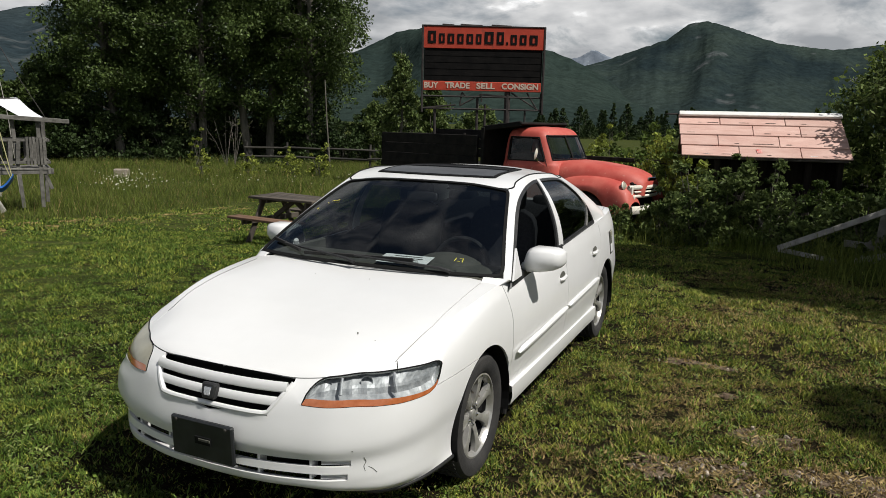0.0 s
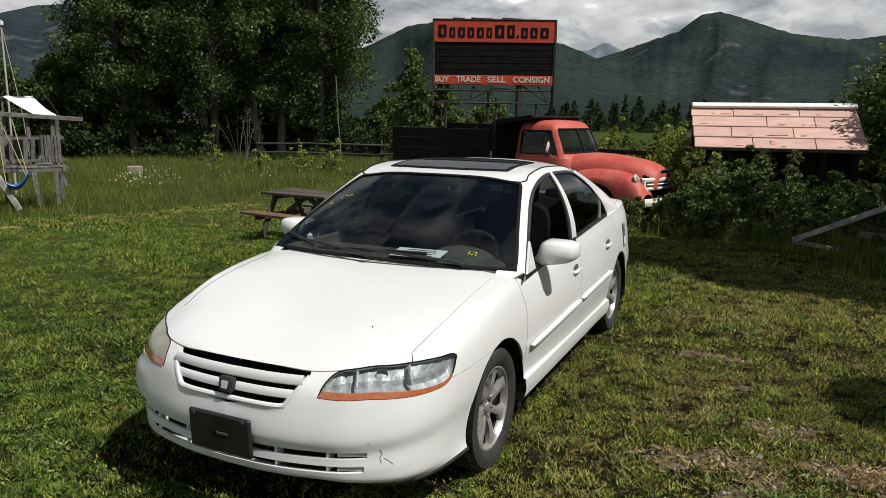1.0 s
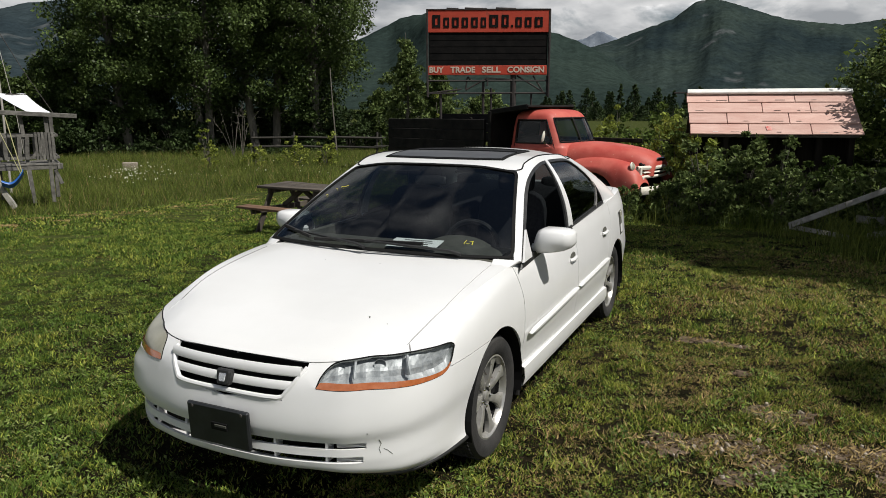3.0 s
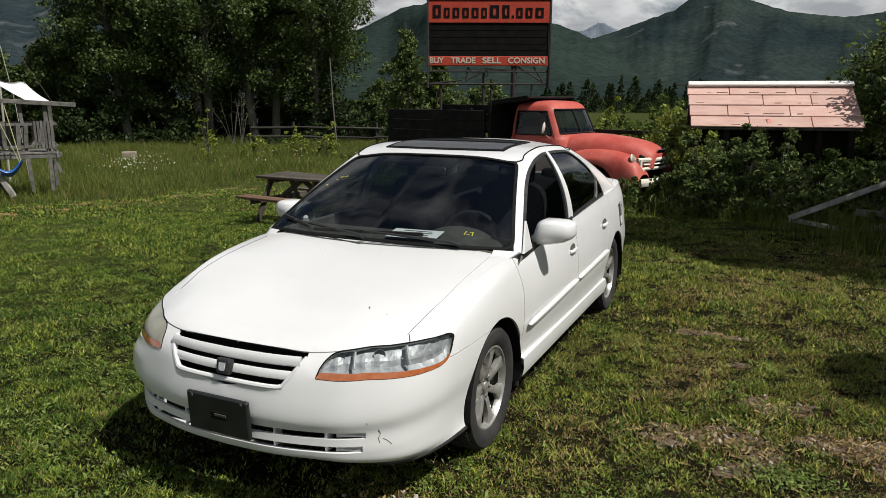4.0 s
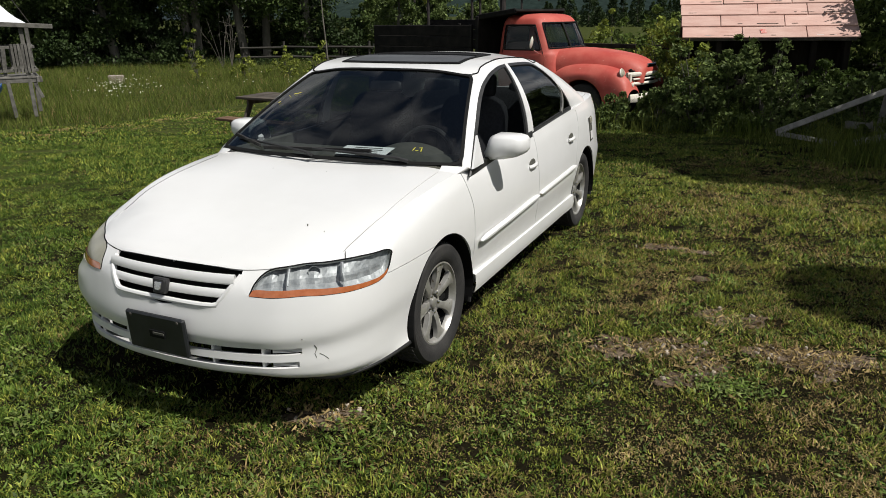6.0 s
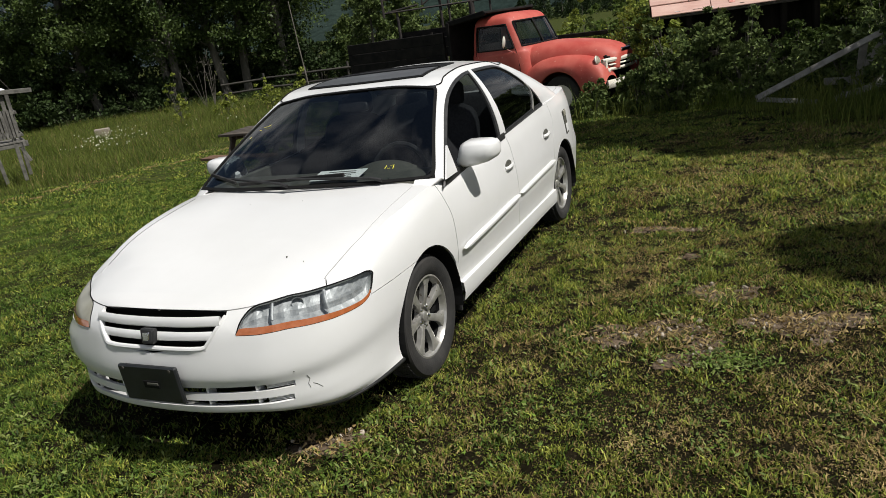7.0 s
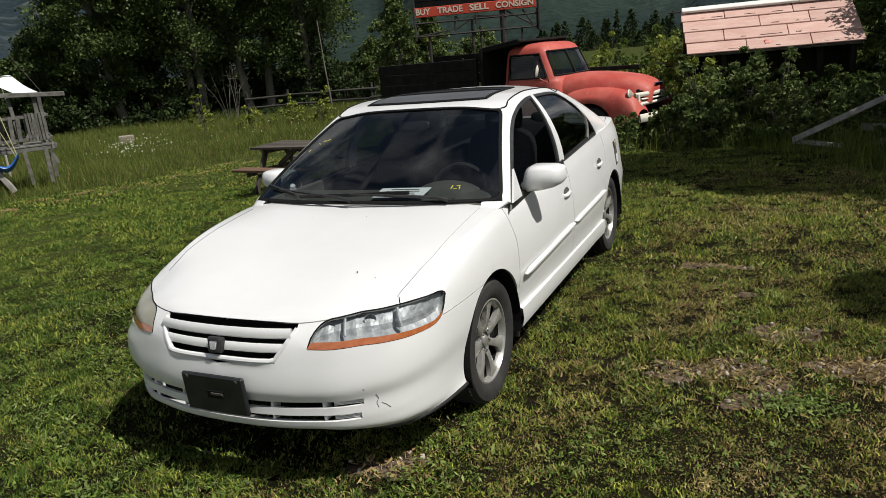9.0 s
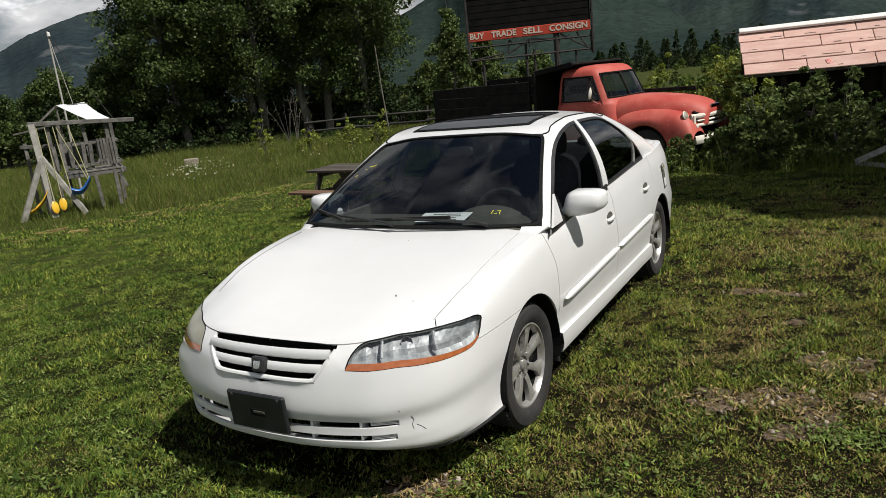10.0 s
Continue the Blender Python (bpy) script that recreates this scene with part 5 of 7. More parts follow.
ring = [(.36 + .185 * math.cos(2 * math.pi * k / 36), -.60 + .05 * math.sin(2 * math.pi * k / 36), .885 + .175 * math.sin(2 * math.pi * k / 36)) for k in range(37)]
sw = part("steering_wheel", Geo().tube(ring, .016, 8, cap=False), trim_black, car, "black steering wheel", smooth=True)
part("wheel_hub", Geo().box(.17, .05, .12, pose(.36, -.60, .875, -15), .02), dash_grey, sw)
for dx in (-.12, .12):
    part("wheel_spoke", Geo().box(.10, .025, .035, pose(.36 + dx, -.60, .885, -15), .008), trim_black, sw)


def rounded_slab(sx, sy, sz, m, e=.45):
    """A cushion: a box swollen towards a soft shape."""
    g = Geo()
    rows = []
    for a in np.linspace(-math.pi / 2, math.pi / 2, 11):
        r = []
        for b in np.linspace(0, 2 * math.pi, 25):
            f = lambda v: math.copysign(abs(v) ** e, v)
            r.append(m @ Vector((sx / 2 * f(math.cos(a)) * f(math.cos(b)), sy / 2 * f(math.cos(a)) * f(math.sin(b)), sz / 2 * f(math.sin(a)))))
        rows.append(r)
    return g.grid(rows)


for x in (.36, -.36):
    seat = part("front_seat", rounded_slab(.50, .52, .16, pose(x, -.20, .55, 6)), grey_cloth, car, "dark grey cloth front seat", smooth=True)
    part("seat_back", rounded_slab(.49, .15, .66, pose(x, .12, .86, -14)), grey_cloth, seat, smooth=True)
    part("headrest", rounded_slab(.26, .10, .17, pose(x, .235, 1.245, -8)), grey_cloth, seat, smooth=True)
bench = part("rear_seat", rounded_slab(1.28, .52, .18, pose(0, .78, .56, 4)), grey_cloth, car, "dark grey rear bench", smooth=True)
part("seat_back", rounded_slab(1.28, .17, .62, pose(0, 1.10, .84, -20)), grey_cloth, bench, smooth=True)
for x in (-.38, .38):
    part("headrest", rounded_slab(.26, .11, .13, pose(x, 1.18, 1.12, -10)), grey_cloth, bench, smooth=True)
part("parcel_shelf", Geo().box(1.2, .5, .02, pose(0, 1.45, 1.0), .005), dash_grey, car)
part("rear_view_mirror", rounded_slab(.22, .04, .065, pose(0, -.40, 1.285, -10)), trim_black, car, smooth=True)
for x in (.33, -.33):
    part("sun_visor", Geo().box(.40, .16, .012, pose(x, -.24, 1.352, 12), .005), dash_grey, car)
for side in (1, -1):
    part("door_trim", Geo().box(.03, 1.95, .40, pose(side * .795, .05, .74, 0, 0), .01), dash_grey, car)
part("headliner", Geo().box(.95, .95, .01, pose(0, .25, 1.372), .003), dash_grey, car)
paper = thing("paper_sheet", "white printed paper lying on the dashboard behind the windshield", "paper")
sheet_ob = part("sheet", Geo().box(.30, .15, .002, pose(.20, -1.02, .992, 8, 0, 4), .0005), paper_white, paper)
for k in range(4):
    part("printed_line", Geo().box(.20 - .03 * (k % 2), .012, .001, pose(.20, -1.065 + .03 * k, .9870 + .0042 * k, 8, 0, 4), .0002), dash_grey, sheet_ob)
# yellow grease-pen strokes on the glass, not legible
marks = ((.50, .14, .03, 70), (.515, .125, .018, 0), (.53, .15, .024, 5), (.535, .135, .03, 85), (-.555, .66, .022, 10), (-.535, .67, .018, 50), (-.60, .63, .016, -20), (-.575, .66, .016, 60), (-.64, .55, .018, 80))
for x, h, ln, a in marks:
    p = screen_at(x, h, .004)
    q = screen_at(x + .02, h + .05, .004)
    up = (screen_at(x, h + .08, .004) - p).normalized()
    rt = Vector((1, 0, 0))
    d = rt * math.cos(radians(a)) + up * math.sin(radians(a))
    part("pen_mark", Geo().beam(p - d * ln / 2, p + d * ln / 2, .0032, .002, .0006), yellow_mark, windscreen)

# ---- trees and shrubs ----
bark_grey = material("bark_grey", (0.075, 0.068, 0.056), (0.16, 0.145, 0.12), scale=3, rough=0.95, bump=0.6, bump_scale=14, stretch=(1, 1, .25))
bark_pale = material("bark_pale", (0.28, 0.26, 0.23), (0.42, 0.40, 0.36), scale=3, rough=0.9, bump=0.4, bump_scale=14, stretch=(1, 1, .3))
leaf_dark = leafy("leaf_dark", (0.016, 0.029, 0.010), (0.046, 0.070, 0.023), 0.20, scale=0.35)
leaf_cotton = leafy("leaf_cotton", (0.020, 0.037, 0.011), (0.110, 0.152, 0.044), 0.26, scale=0.5, rough=0.4)
leaf_mid = leafy("leaf_mid", (0.035, 0.060, 0.014), (0.09, 0.125, 0.03), 0.3, scale=0.6)
leaf_yellow = leafy("leaf_yellow", (0.15, 0.19, 0.03), (0.29, 0.32, 0.07), 0.35, scale=0.9)
leaf_light = leafy("leaf_light", (0.07, 0.11, 0.022), (0.15, 0.19, 0.05), 0.35, scale=0.9)
leaf_rose = leafy("leaf_rose", (0.030, 0.054, 0.014), (0.160, 0.205, 0.066), 0.28, scale=4.0)
LEAF = ((0, 1, 2), (0, 2, 3))


def leaf_cloud(rng, centres, radii, per, size, droop=0.0):
    """Leaves scattered round the centres: four-point pointed blades turned all ways."""
    c = np.repeat(np.asarray(centres, float), per, axis=0)
    r = np.repeat(np.asarray(radii, float), per)
    n = len(c)
    d = rng.normal(0, 1, (n, 3))
    d /= np.linalg.norm(d, axis=1)[:, None]
    p = c + d * (r * rng.uniform(.15, 1, n) ** .55)[:, None] * np.array((1, 1, .75))
    u = rng.normal(0, 1, (n, 3))
    u /= np.linalg.norm(u, axis=1)[:, None]
    v = np.cross(u, rng.normal(0, 1, (n, 3)) + np.array((0, 0, .8)))
    v /= np.linalg.norm(v, axis=1)[:, None] + 1e-9
    s = (size * rng.uniform(.55, 1.35, n))[:, None]
    return np.stack([p - u * s, p + v * s * .55, p + u * s, p - v * s * .55], 1)


def tree(name, label, x, y, height, spread, clusters, per, leaf, mat, bark, seed, crown_low=.18, trunk=.16, stems=1, category="tree", top_pow=.8, foot=.20):
    rng = np.random.default_rng(seed)
    ob = thing(name, label, category, pose(x, y, lie(x, y) - .05))
    wood, centres, radii = Geo(), [], []
    for s in range(stems):
        sx, sy = (0, 0) if stems == 1 else (rng.uniform(-.4, .4) * spread, rng.uniform(-.4, .4) * spread)
        bend = rng.uniform(-.06, .06, 2) * height
        path = []
        for f in np.linspace(0, 1, 9):
            path.append((sx * (.4 + .6 * f) + bend[0] * math.sin(f * 2.6), sy * (.4 + .6 * f) + bend[1] * math.sin(f * 2.1), height * .95 * f))
        tr = trunk / math.sqrt(stems)
        wood.tube(path, [tr * (1.25 - 1.15 * f) for f in np.linspace(0, 1, 9)], 8)
        for k in range(max(3, clusters // stems)):
            f = crown_low + (1 - crown_low) * rng.uniform(0, 1) ** top_pow
            base = np.array([np.interp(f * .85, np.linspace(0, 1, 9), [p[i] for p in path]) for i in range(3)])
            reach = spread * math.sin(math.pi * min(.97, max(.08, (f - crown_low) / (1 - crown_low) * (1 - foot) + foot))) ** .7 * rng.uniform(.35, 1.0)
            a = rng.uniform(0, 2 * math.pi)
            tip = np.array((base[0] + reach * math.cos(a), base[1] + reach * math.sin(a), min(height, base[2] + height * .13 * rng.uniform(-.1, 1))))
            if k % 2 == 0:
                mid = (base + tip) / 2 + np.array((0, 0, reach * .12))
                wood.tube([base, mid, tip], [tr * .33 * (1.1 - f), tr * .2 * (1.1 - f), tr * .06], 5)
            centres.append(tip)
            radii.append(spread * rng.uniform(.16, .30))
    part("trunk", wood, bark, ob, smooth=True)
    V = leaf_cloud(rng, centres, radii, per, leaf)
    V[:, :, 2] = np.maximum(V[:, :, 2], .06)
    part("crown", tri_mesh("crown", V, LEAF, mat), None, ob)
    return ob


def shrub(label, x, y, height, spread, clusters, per, leaf, mat, seed, name="shrub"):
    rng = np.random.default_rng(seed)
    ob = thing(name, label, "shrub", pose(x, y, lie(x, y) - .03))
    wood, centres, radii = Geo(), [], []
    for k in range(clusters):
        a, f = rng.uniform(0, 2 * math.pi), rng.uniform(.12, 1)
        reach = spread * math.sqrt(rng.uniform(.02, 1)) * (1.05 - .45 * f)
        lobe = .80 + .32 * math.sin(2 * a + seed) * math.sin(3 * a + 2.3 * seed)
        tip = (reach * math.cos(a), reach * math.sin(a), height * f * lobe * rng.uniform(.75, 1.15))
        if k % 2 == 0:
            wood.tube([(tip[0] * .15, tip[1] * .15, 0), (tip[0] * .55, tip[1] * .55, tip[2] * .6), tip], [.014, .010, .004], 5)
        centres.append(tip)
        radii.append(spread * rng.uniform(.08, .27))
    part("branchwork", wood, bark_grey, ob)
    V = leaf_cloud(rng, centres, radii, per, leaf)
    V[:, :, 2] = np.maximum(V[:, :, 2], .02)
    part("foliage", tri_mesh("foliage", V, LEAF, mat), None, ob)
    return ob


BIG = "tall dark green cottonwood at the field's edge"
for i, (x, y, h, s) in enumerate(((-33.0, 26.8, 13.5, 3.4), (-30.2, 29.6, 17, 4.4), (-27.4, 31.8, 18, 4.4), (-24.6, 33.6, 18.5, 3.9), (-34.6, 31.5, 15, 4.0), (-31.2, 35.0, 17, 4.6), (-27.8, 37.2, 16, 4.0))):
    tree("cottonwood", BIG, x, y, h, s, 230, 200 if i < 4 else 110, .098 if i < 4 else .12, leaf_cotton, bark_grey, 20 + i, .15, .30, 2, foot=.07)["group"] = "cottonwoods at the field's edge"
for i, (x, y, h, s) in enumerate(((-36.4, 25.6, 6.6, 2.3), (-38.8, 25.2, 6.4, 2.4), (-40.5, 23.0, 6.2, 2.4), (-42.5, 24.5, 5.2, 2.5), (-45, 22, 4.6, 2.6), (-49, 17, 4.6, 2.6))):
    tree("field_tree", "lower dark green tree behind the play set", x, y, h, s, 120, 150, .10, leaf_cotton, bark_grey, 40 + i, .06, .2, 2)
for i, (x, y, h, s) in enumerate(((-12.6, 22.6, 6.0, 1.0), (-11.6, 23.8, 4.5, .9))):
    tree("young_aspen", "young leafy aspen behind the truck bed", x, y, h, s, 130, 80, .07, leaf_rose, bark_grey, 50 + i, .06, .07, 1, foot=.45)
for i, (x, y, h, s) in enumerate(((-21.0, 36, 4.0, 1.5), (-19, 40, 4.6, 1.8), (-17.5, 44, 4.2, 2.0), (-22.5, 42, 6.0, 2.0), (-17, 37, 2.6, 1.2))):
    tree("far_tree", "hazy grey-green tree across the meadow", x, y, h, s, 70, 80, .11, leaf_rose, bark_pale, 60 + i, .05, .1, 2)
# yellow-green saplings before the big trees
for i, (x, y, h, s) in enumerate(((-21.7, 20.8, 2.0, .62), (-20.0, 22.0, 1.4, .6), (-18.6, 23.2, 1.7, .8), (-17.4, 24.0, 1.3, .7), (-8.6, 18.2, 2.6, .6))):
    shrub("yellow-green sapling at the meadow's far edge", x, y, h, s, 30, 34, .06, leaf_yellow, 70 + i, "sapling")
rr = np.random.default_rng(5)
# undergrowth and thicket take the canopy's shade into their dark leaf colour
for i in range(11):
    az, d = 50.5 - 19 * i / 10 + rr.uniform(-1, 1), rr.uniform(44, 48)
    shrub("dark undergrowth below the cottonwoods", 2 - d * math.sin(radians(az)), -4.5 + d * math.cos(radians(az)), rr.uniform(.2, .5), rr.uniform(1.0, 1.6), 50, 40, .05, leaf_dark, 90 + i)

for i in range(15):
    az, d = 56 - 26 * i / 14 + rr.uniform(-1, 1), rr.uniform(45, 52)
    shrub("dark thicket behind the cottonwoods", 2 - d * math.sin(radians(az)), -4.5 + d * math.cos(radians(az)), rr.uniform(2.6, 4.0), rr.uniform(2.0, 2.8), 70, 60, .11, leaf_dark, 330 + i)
# a leafless pale bush and thin dead stems among the cottonwoods
for i, (az, d, h) in enumerate(((41.2, 41.5, 3.2), (40.6, 42.0, 3.6))):
    x, y = 2 - d * math.sin(radians(az)), -4.5 + d * math.cos(radians(az))
    bare = thing("bare_bush", "leafless pale grey bush below the cottonwoods", "bush", pose(x, y, lie(x, y)))
    g = Geo()
    for k in range(5):
        a, lean = rr.uniform(0, 6.28), rr.uniform(.05, .45) * h
        tip = np.array((lean * math.cos(a), lean * math.sin(a), h * rr.uniform(.6, 1)))
        mid = tip * (.45, .45, .6) + rr.normal(0, .08, 3)
        g.tube([(0, 0, 0), mid, tip], [.016, .009, .004], 5)
        for q in range(3):
            g.tube([mid * (1 - .3 * q) + tip * .3 * q, tip * (.6 + .15 * q) + rr.normal(0, .22, 3)], [.008, .003], 4)
    part("branchwork", g, bark_grey, bare)

# shrubs round the truck's nose and the shed
for i, (x, y, h, s, mat) in enumerate(((-.55, 8.9, .75, .45, leaf_rose), (.35, 9.1, 1.15, .6, leaf_rose), (.62, 10.1, 1.85, .6, leaf_yellow), (-.05, 11.6, 2.05, .75, leaf_yellow), (.9, 9.0, 1.45, .75, leaf_rose), (1.35, 9.3, 1.85, .65, leaf_rose), (2.0, 9.5, 1.55, .5, leaf_rose), (2.75, 9.7, 1.35, .5, leaf_mid), (3.3, 9.5, 1.3, .55, leaf_mid),
                                     (2.1, 9.0, 1.05, .7, leaf_rose), (2.7, 8.8, .95, .65, leaf_rose), (3.5, 8.6, 1.2, .6, leaf_rose), (4.3, 7.7, 1.5, .8, leaf_rose), (-.9, 13.5, 1.7, .8, leaf_light), (-1.6, 17, 1.6, .9, leaf_light), (-.4, 16, 1.7, .9, leaf_light), (-2.6, 18.5, 1.5, 1.0, leaf_light), (.4, 13.5, 2.1, .8, leaf_rose), (4.2, 9.4, 1.7, .8, leaf_rose), (4.6, 6.4, 1.4, .8, leaf_rose), (4.5, 10.4, 1.9, .8, leaf_rose), (5.3, 9.6, 2.2, .9, leaf_mid), (5.2, 11.8, 2.6, 1.1, leaf_mid), (3.95, 12.6, 2.6, .9, leaf_mid), (4.9, 13.0, 2.9, 1.1, leaf_mid))):
    shrub("leafy rose-like shrub growing wild by the shed" if i > 2 else "leafy shrub growing over the truck's front", x, y, h, s, 84, 46, .036 + .006 * (i % 3), mat, 120 + i)
for i in range(9):
    az, d = 14.5 - 1.0 * i, rr.uniform(18, 26)
    shrub("yellow-green scrub in the field beyond the truck", 2 - d * math.sin(radians(az)), -4.5 + d * math.cos(radians(az)), rr.uniform(1.2, 1.6) + .8 * (2 < i < 8), rr.uniform(.6, 1.0), 56, 46, .06, leaf_light if i % 3 else leaf_yellow, 260 + i)
for i in range(12):
    if i in (1, 2, 3, 4):
        rr.uniform(0, 1, 3)
        continue
    az, d = 13.5 - .95 * i, rr.uniform(17, 23)
    shrub("yellow-green scrub in the field beyond the truck", 2 - d * math.sin(radians(az)), -4.5 + d * math.cos(radians(az)), rr.uniform(1.5, 2.4), rr.uniform(.6, 1.0), 46, 50, .05, leaf_yellow if i % 3 == 0 else leaf_light, 290 + i)
tree("small_tree", "leafy tree leaning over the shed roof", 4.55, 11.35, 4.3, 1.3, 90, 100, .05, leaf_rose, bark_grey, 150, .52, .06, 3)
tree("small_tree", "leafy pale green tree standing behind the shed", 4.5, 13.3, 4.5, 1.9, 120, 90, .065, leaf_light, bark_grey, 154, .12, .07, 3)
tree("shade_tree", "broad leafy tree shading the lawn", 6.7, 5.3, 12.5, 2.2, 240, 75, .13, leaf_mid, bark_grey, 151, .34, .14, 2)
tree("shade_tree", "broad leafy tree shading the lawn", 8.6, 5.2, 10.4, 2.3, 240, 80, .13, leaf_mid, bark_grey, 152, .25, .14, 2)
tree("shade_tree", "broad leafy tree beside the lawn", 6.75, -.15, 7.2, .85, 90, 150, .09, leaf_mid, bark_grey, 153, .68, .12, 1)
# far tree line across the field
def conifer(x, y, height, spread, seed):
    """A spire of drooping boughs round a straight stem, thinning to a point."""
    rng = np.random.default_rng(seed)
    ob = thing("far_conifer", "dark conifer in the tree line across the field", "tree", pose(x, y, lie(x, y) - .1), "tree line across the field")
    part("trunk", Geo().tube([(0, 0, 0), (0, 0, height)], [.10, .02], 6), bark_grey, ob)
    centres, radii = [], []
    for k in range(70):
        f = rng.uniform(.06, 1) ** .85
        reach, a = spread * (1.04 - f) * rng.uniform(.3, 1), rng.uniform(0, 6.28)
        centres.append((reach * math.cos(a), reach * math.sin(a), height * f - .15 * reach))
        radii.append(spread * (.10 + .26 * (1 - f)))
    part("crown", tri_mesh("crown", leaf_cloud(rng, centres, radii, 18, .20), LEAF, leaf_dark), None, ob)


for i in range(56):
    az, d = 17.5 - 15.5 * i / 55 + rr.uniform(-.3, .3), rr.uniform(140, 210)
    conifer(2 - d * math.sin(radians(az)), -4.5 + d * math.cos(radians(az)), rr.uniform(2.8, 7.4), rr.uniform(1.2, 3.2), 170 + i)

# ---- the old red truck: local x ahead, y to its left ----
faded_red = material("faded_red", (0.41, 0.055, 0.040), (0.50, 0.112, 0.082), scale=2.2, rough=0.62, coat=0.05, speck=(0.50, 0.18, 0.14), speck_scale=16, speck_cut=0.66)
bed_black = material("bed_black", (0.010, 0.010, 0.010), (0.022, 0.020, 0.018), scale=5, rough=0.9, bump=.2, bump_scale=20, spec=.12)
cream_paint = material("cream_paint", (0.66, 0.62, 0.53), (0.75, 0.72, 0.64), scale=8, rough=0.5)
truck_glass = glass("truck_glass", (0.45, 0.5, 0.48), 1.5)
truck = thing("pickup_truck", "faded red vintage truck with black flat bed, parked among shrubs", "truck", pose(-3.16, 11.05, -.43, 0, 0, -14) @ Matrix.Scale(1.06, 4))
CAB = [(.55, -.04, 1.36, .80), (.95, -.05, 1.38, .82), (1.24, -.04, 1.33, .81), (1.33, -.02, 1.28, .79), (1.52, .0, 1.20, .77), (1.72, .03, 1.10, .745), (1.86, .06, 1.03, .715), (1.95, .11, .95, .65), (2.0, .22, .82, .50), (2.02, .45, .58, .02)]


def cab_point(phi, zi):
    z, x0, x1, w = catmull(CAB, zi)
    c, s = math.cos(radians(phi)), math.sin(radians(phi))
    r = (abs(c) ** 5.5 + abs(s) ** 5.5) ** (-1 / 5.5)
    return ((x0 + x1) / 2 + (x1 - x0) / 2 * r * c, w * r * s, z)


def cab_zi(z):
    return float(np.interp(z, [c[0] for c in CAB], range(len(CAB))))


def cab_patch(p0, p1, z0, z1, out=.006, n=14, k=8):
    rows = []
    for p in np.linspace(p0, p1, n):
        r = []
        for z in np.linspace(z0, z1, k):
            q = np.array(cab_point(p, cab_zi(z)))
            d = np.array((q[0] - .6, q[1], 0))
            r.append(tuple(q + d / np.linalg.norm(d) * out))
        rows.append(r)
    return Geo().grid(rows)


OPENINGS = ((1, 45, 1.39, 1.84), (-45, -1, 1.39, 1.84), (-124, -57, 1.36, 1.80), (57, 124, 1.36, 1.80), (152, 208, 1.45, 1.76))
zs, phis = [c for c in np.linspace(0, 9, 46)], np.arange(-180, 181, 3)
g = Geo()
for a, b in zip(phis, phis[1:]):
    for c, d in zip(zs, zs[1:]):
        zm, pm = catmull(CAB, (c + d) / 2)[0], (a + b) / 2
        if any((o[0] < pm < o[1] or o[0] < pm + 360 < o[1]) and o[2] < zm < o[3] for o in OPENINGS):
            continue
        g.add([cab_point(a, c), cab_point(b, c), cab_point(b, d), cab_point(a, d)], [(0, 1, 2, 3)])
cab = part("cab", g, faded_red, truck, "faded red rounded cab with chalky roof", smooth=True, weld=.001)
for p0, p1, z0, z1 in OPENINGS:
    part("cab_window", pane(cab_patch(p0, p1, z0, z1, -.012), "cab_window", truck_glass, Vector((.6, 0, 1.4))), None, cab)
    rim = [Vector(cab_point(p, cab_zi(z0))) for p in np.linspace(p0, p1, 12)] + [Vector(cab_point(p1, cab_zi(z))) for z in np.linspace(z0, z1, 8)] + [Vector(cab_point(p, cab_zi(z1))) for p in np.linspace(p1, p0, 12)] + [Vector(cab_point(p0, cab_zi(z))) for z in np.linspace(z1, z0, 8)]
    part("window_seal", Geo().tube(rim, .016, 6, cap=False), seal_black, cab)
# door joint, handle
joint = [cab_point(p, cab_zi(z)) for p, z in ((-55, .62), (-55, 1.0), (-55, 1.28), (-56, 1.76), (-90, 1.80), (-126, 1.74), (-126, 1.28), (-126, .62))]
part("door_joint", Geo().tube(joint, .006, 5), seal_black, cab)
part("door_handle", Geo().beam((.25, -.835, 1.16), (.38, -.835, 1.16), .02, .03, .006), chrome, cab)
part("cab_seat", rounded_slab(.5, 1.3, .2, pose(.35, 0, .95)), grey_cloth, cab, smooth=True)
part("seat_back", rounded_slab(.16, 1.3, .55, pose(.14, 0, 1.2, 0, -8)), grey_cloth, cab, smooth=True)
part("cab_floor", Geo().box(1.3, 1.5, .04, pose(.65, 0, .6)), seal_black, cab)
part("steering_wheel", Geo().tube([(1.0 + .08 * math.sin(t), .38 + .2 * math.cos(t), 1.32 + .18 * math.sin(t)) for t in np.linspace(0, 2 * math.pi, 25)], .014, 6, cap=False), trim_black, cab)
# hood
rows = []
HX = [(1.24, .68, 1.37, .95), (1.5, .65, 1.385, .92), (1.9, .61, 1.365, .88), (2.3, .56, 1.32, .84), (2.6, .52, 1.26, .82), (2.80, .46, 1.18, .80), (2.92, .39, 1.09, .80), (2.95, .30, .98, .80)]
for t in np.linspace(0, 7, 40):
    x, w, top, low = catmull(HX, t)
    r = []
    for k in range(25):
        a = math.pi * k / 24
        c, s = math.cos(a), math.sin(a)
        r.append((x, w * math.copysign(abs(c) ** .55, c), low + (top - low) * abs(s) ** .62))
    rows.append(r)
part("hood", Geo().grid(rows, flip=True), faded_red, truck, "long rounded faded red hood", smooth=True)
part("hood_crest", Geo().box(.05, .34, .06, pose(2.93, 0, 1.10, 0, 30), .015), chrome, truck)
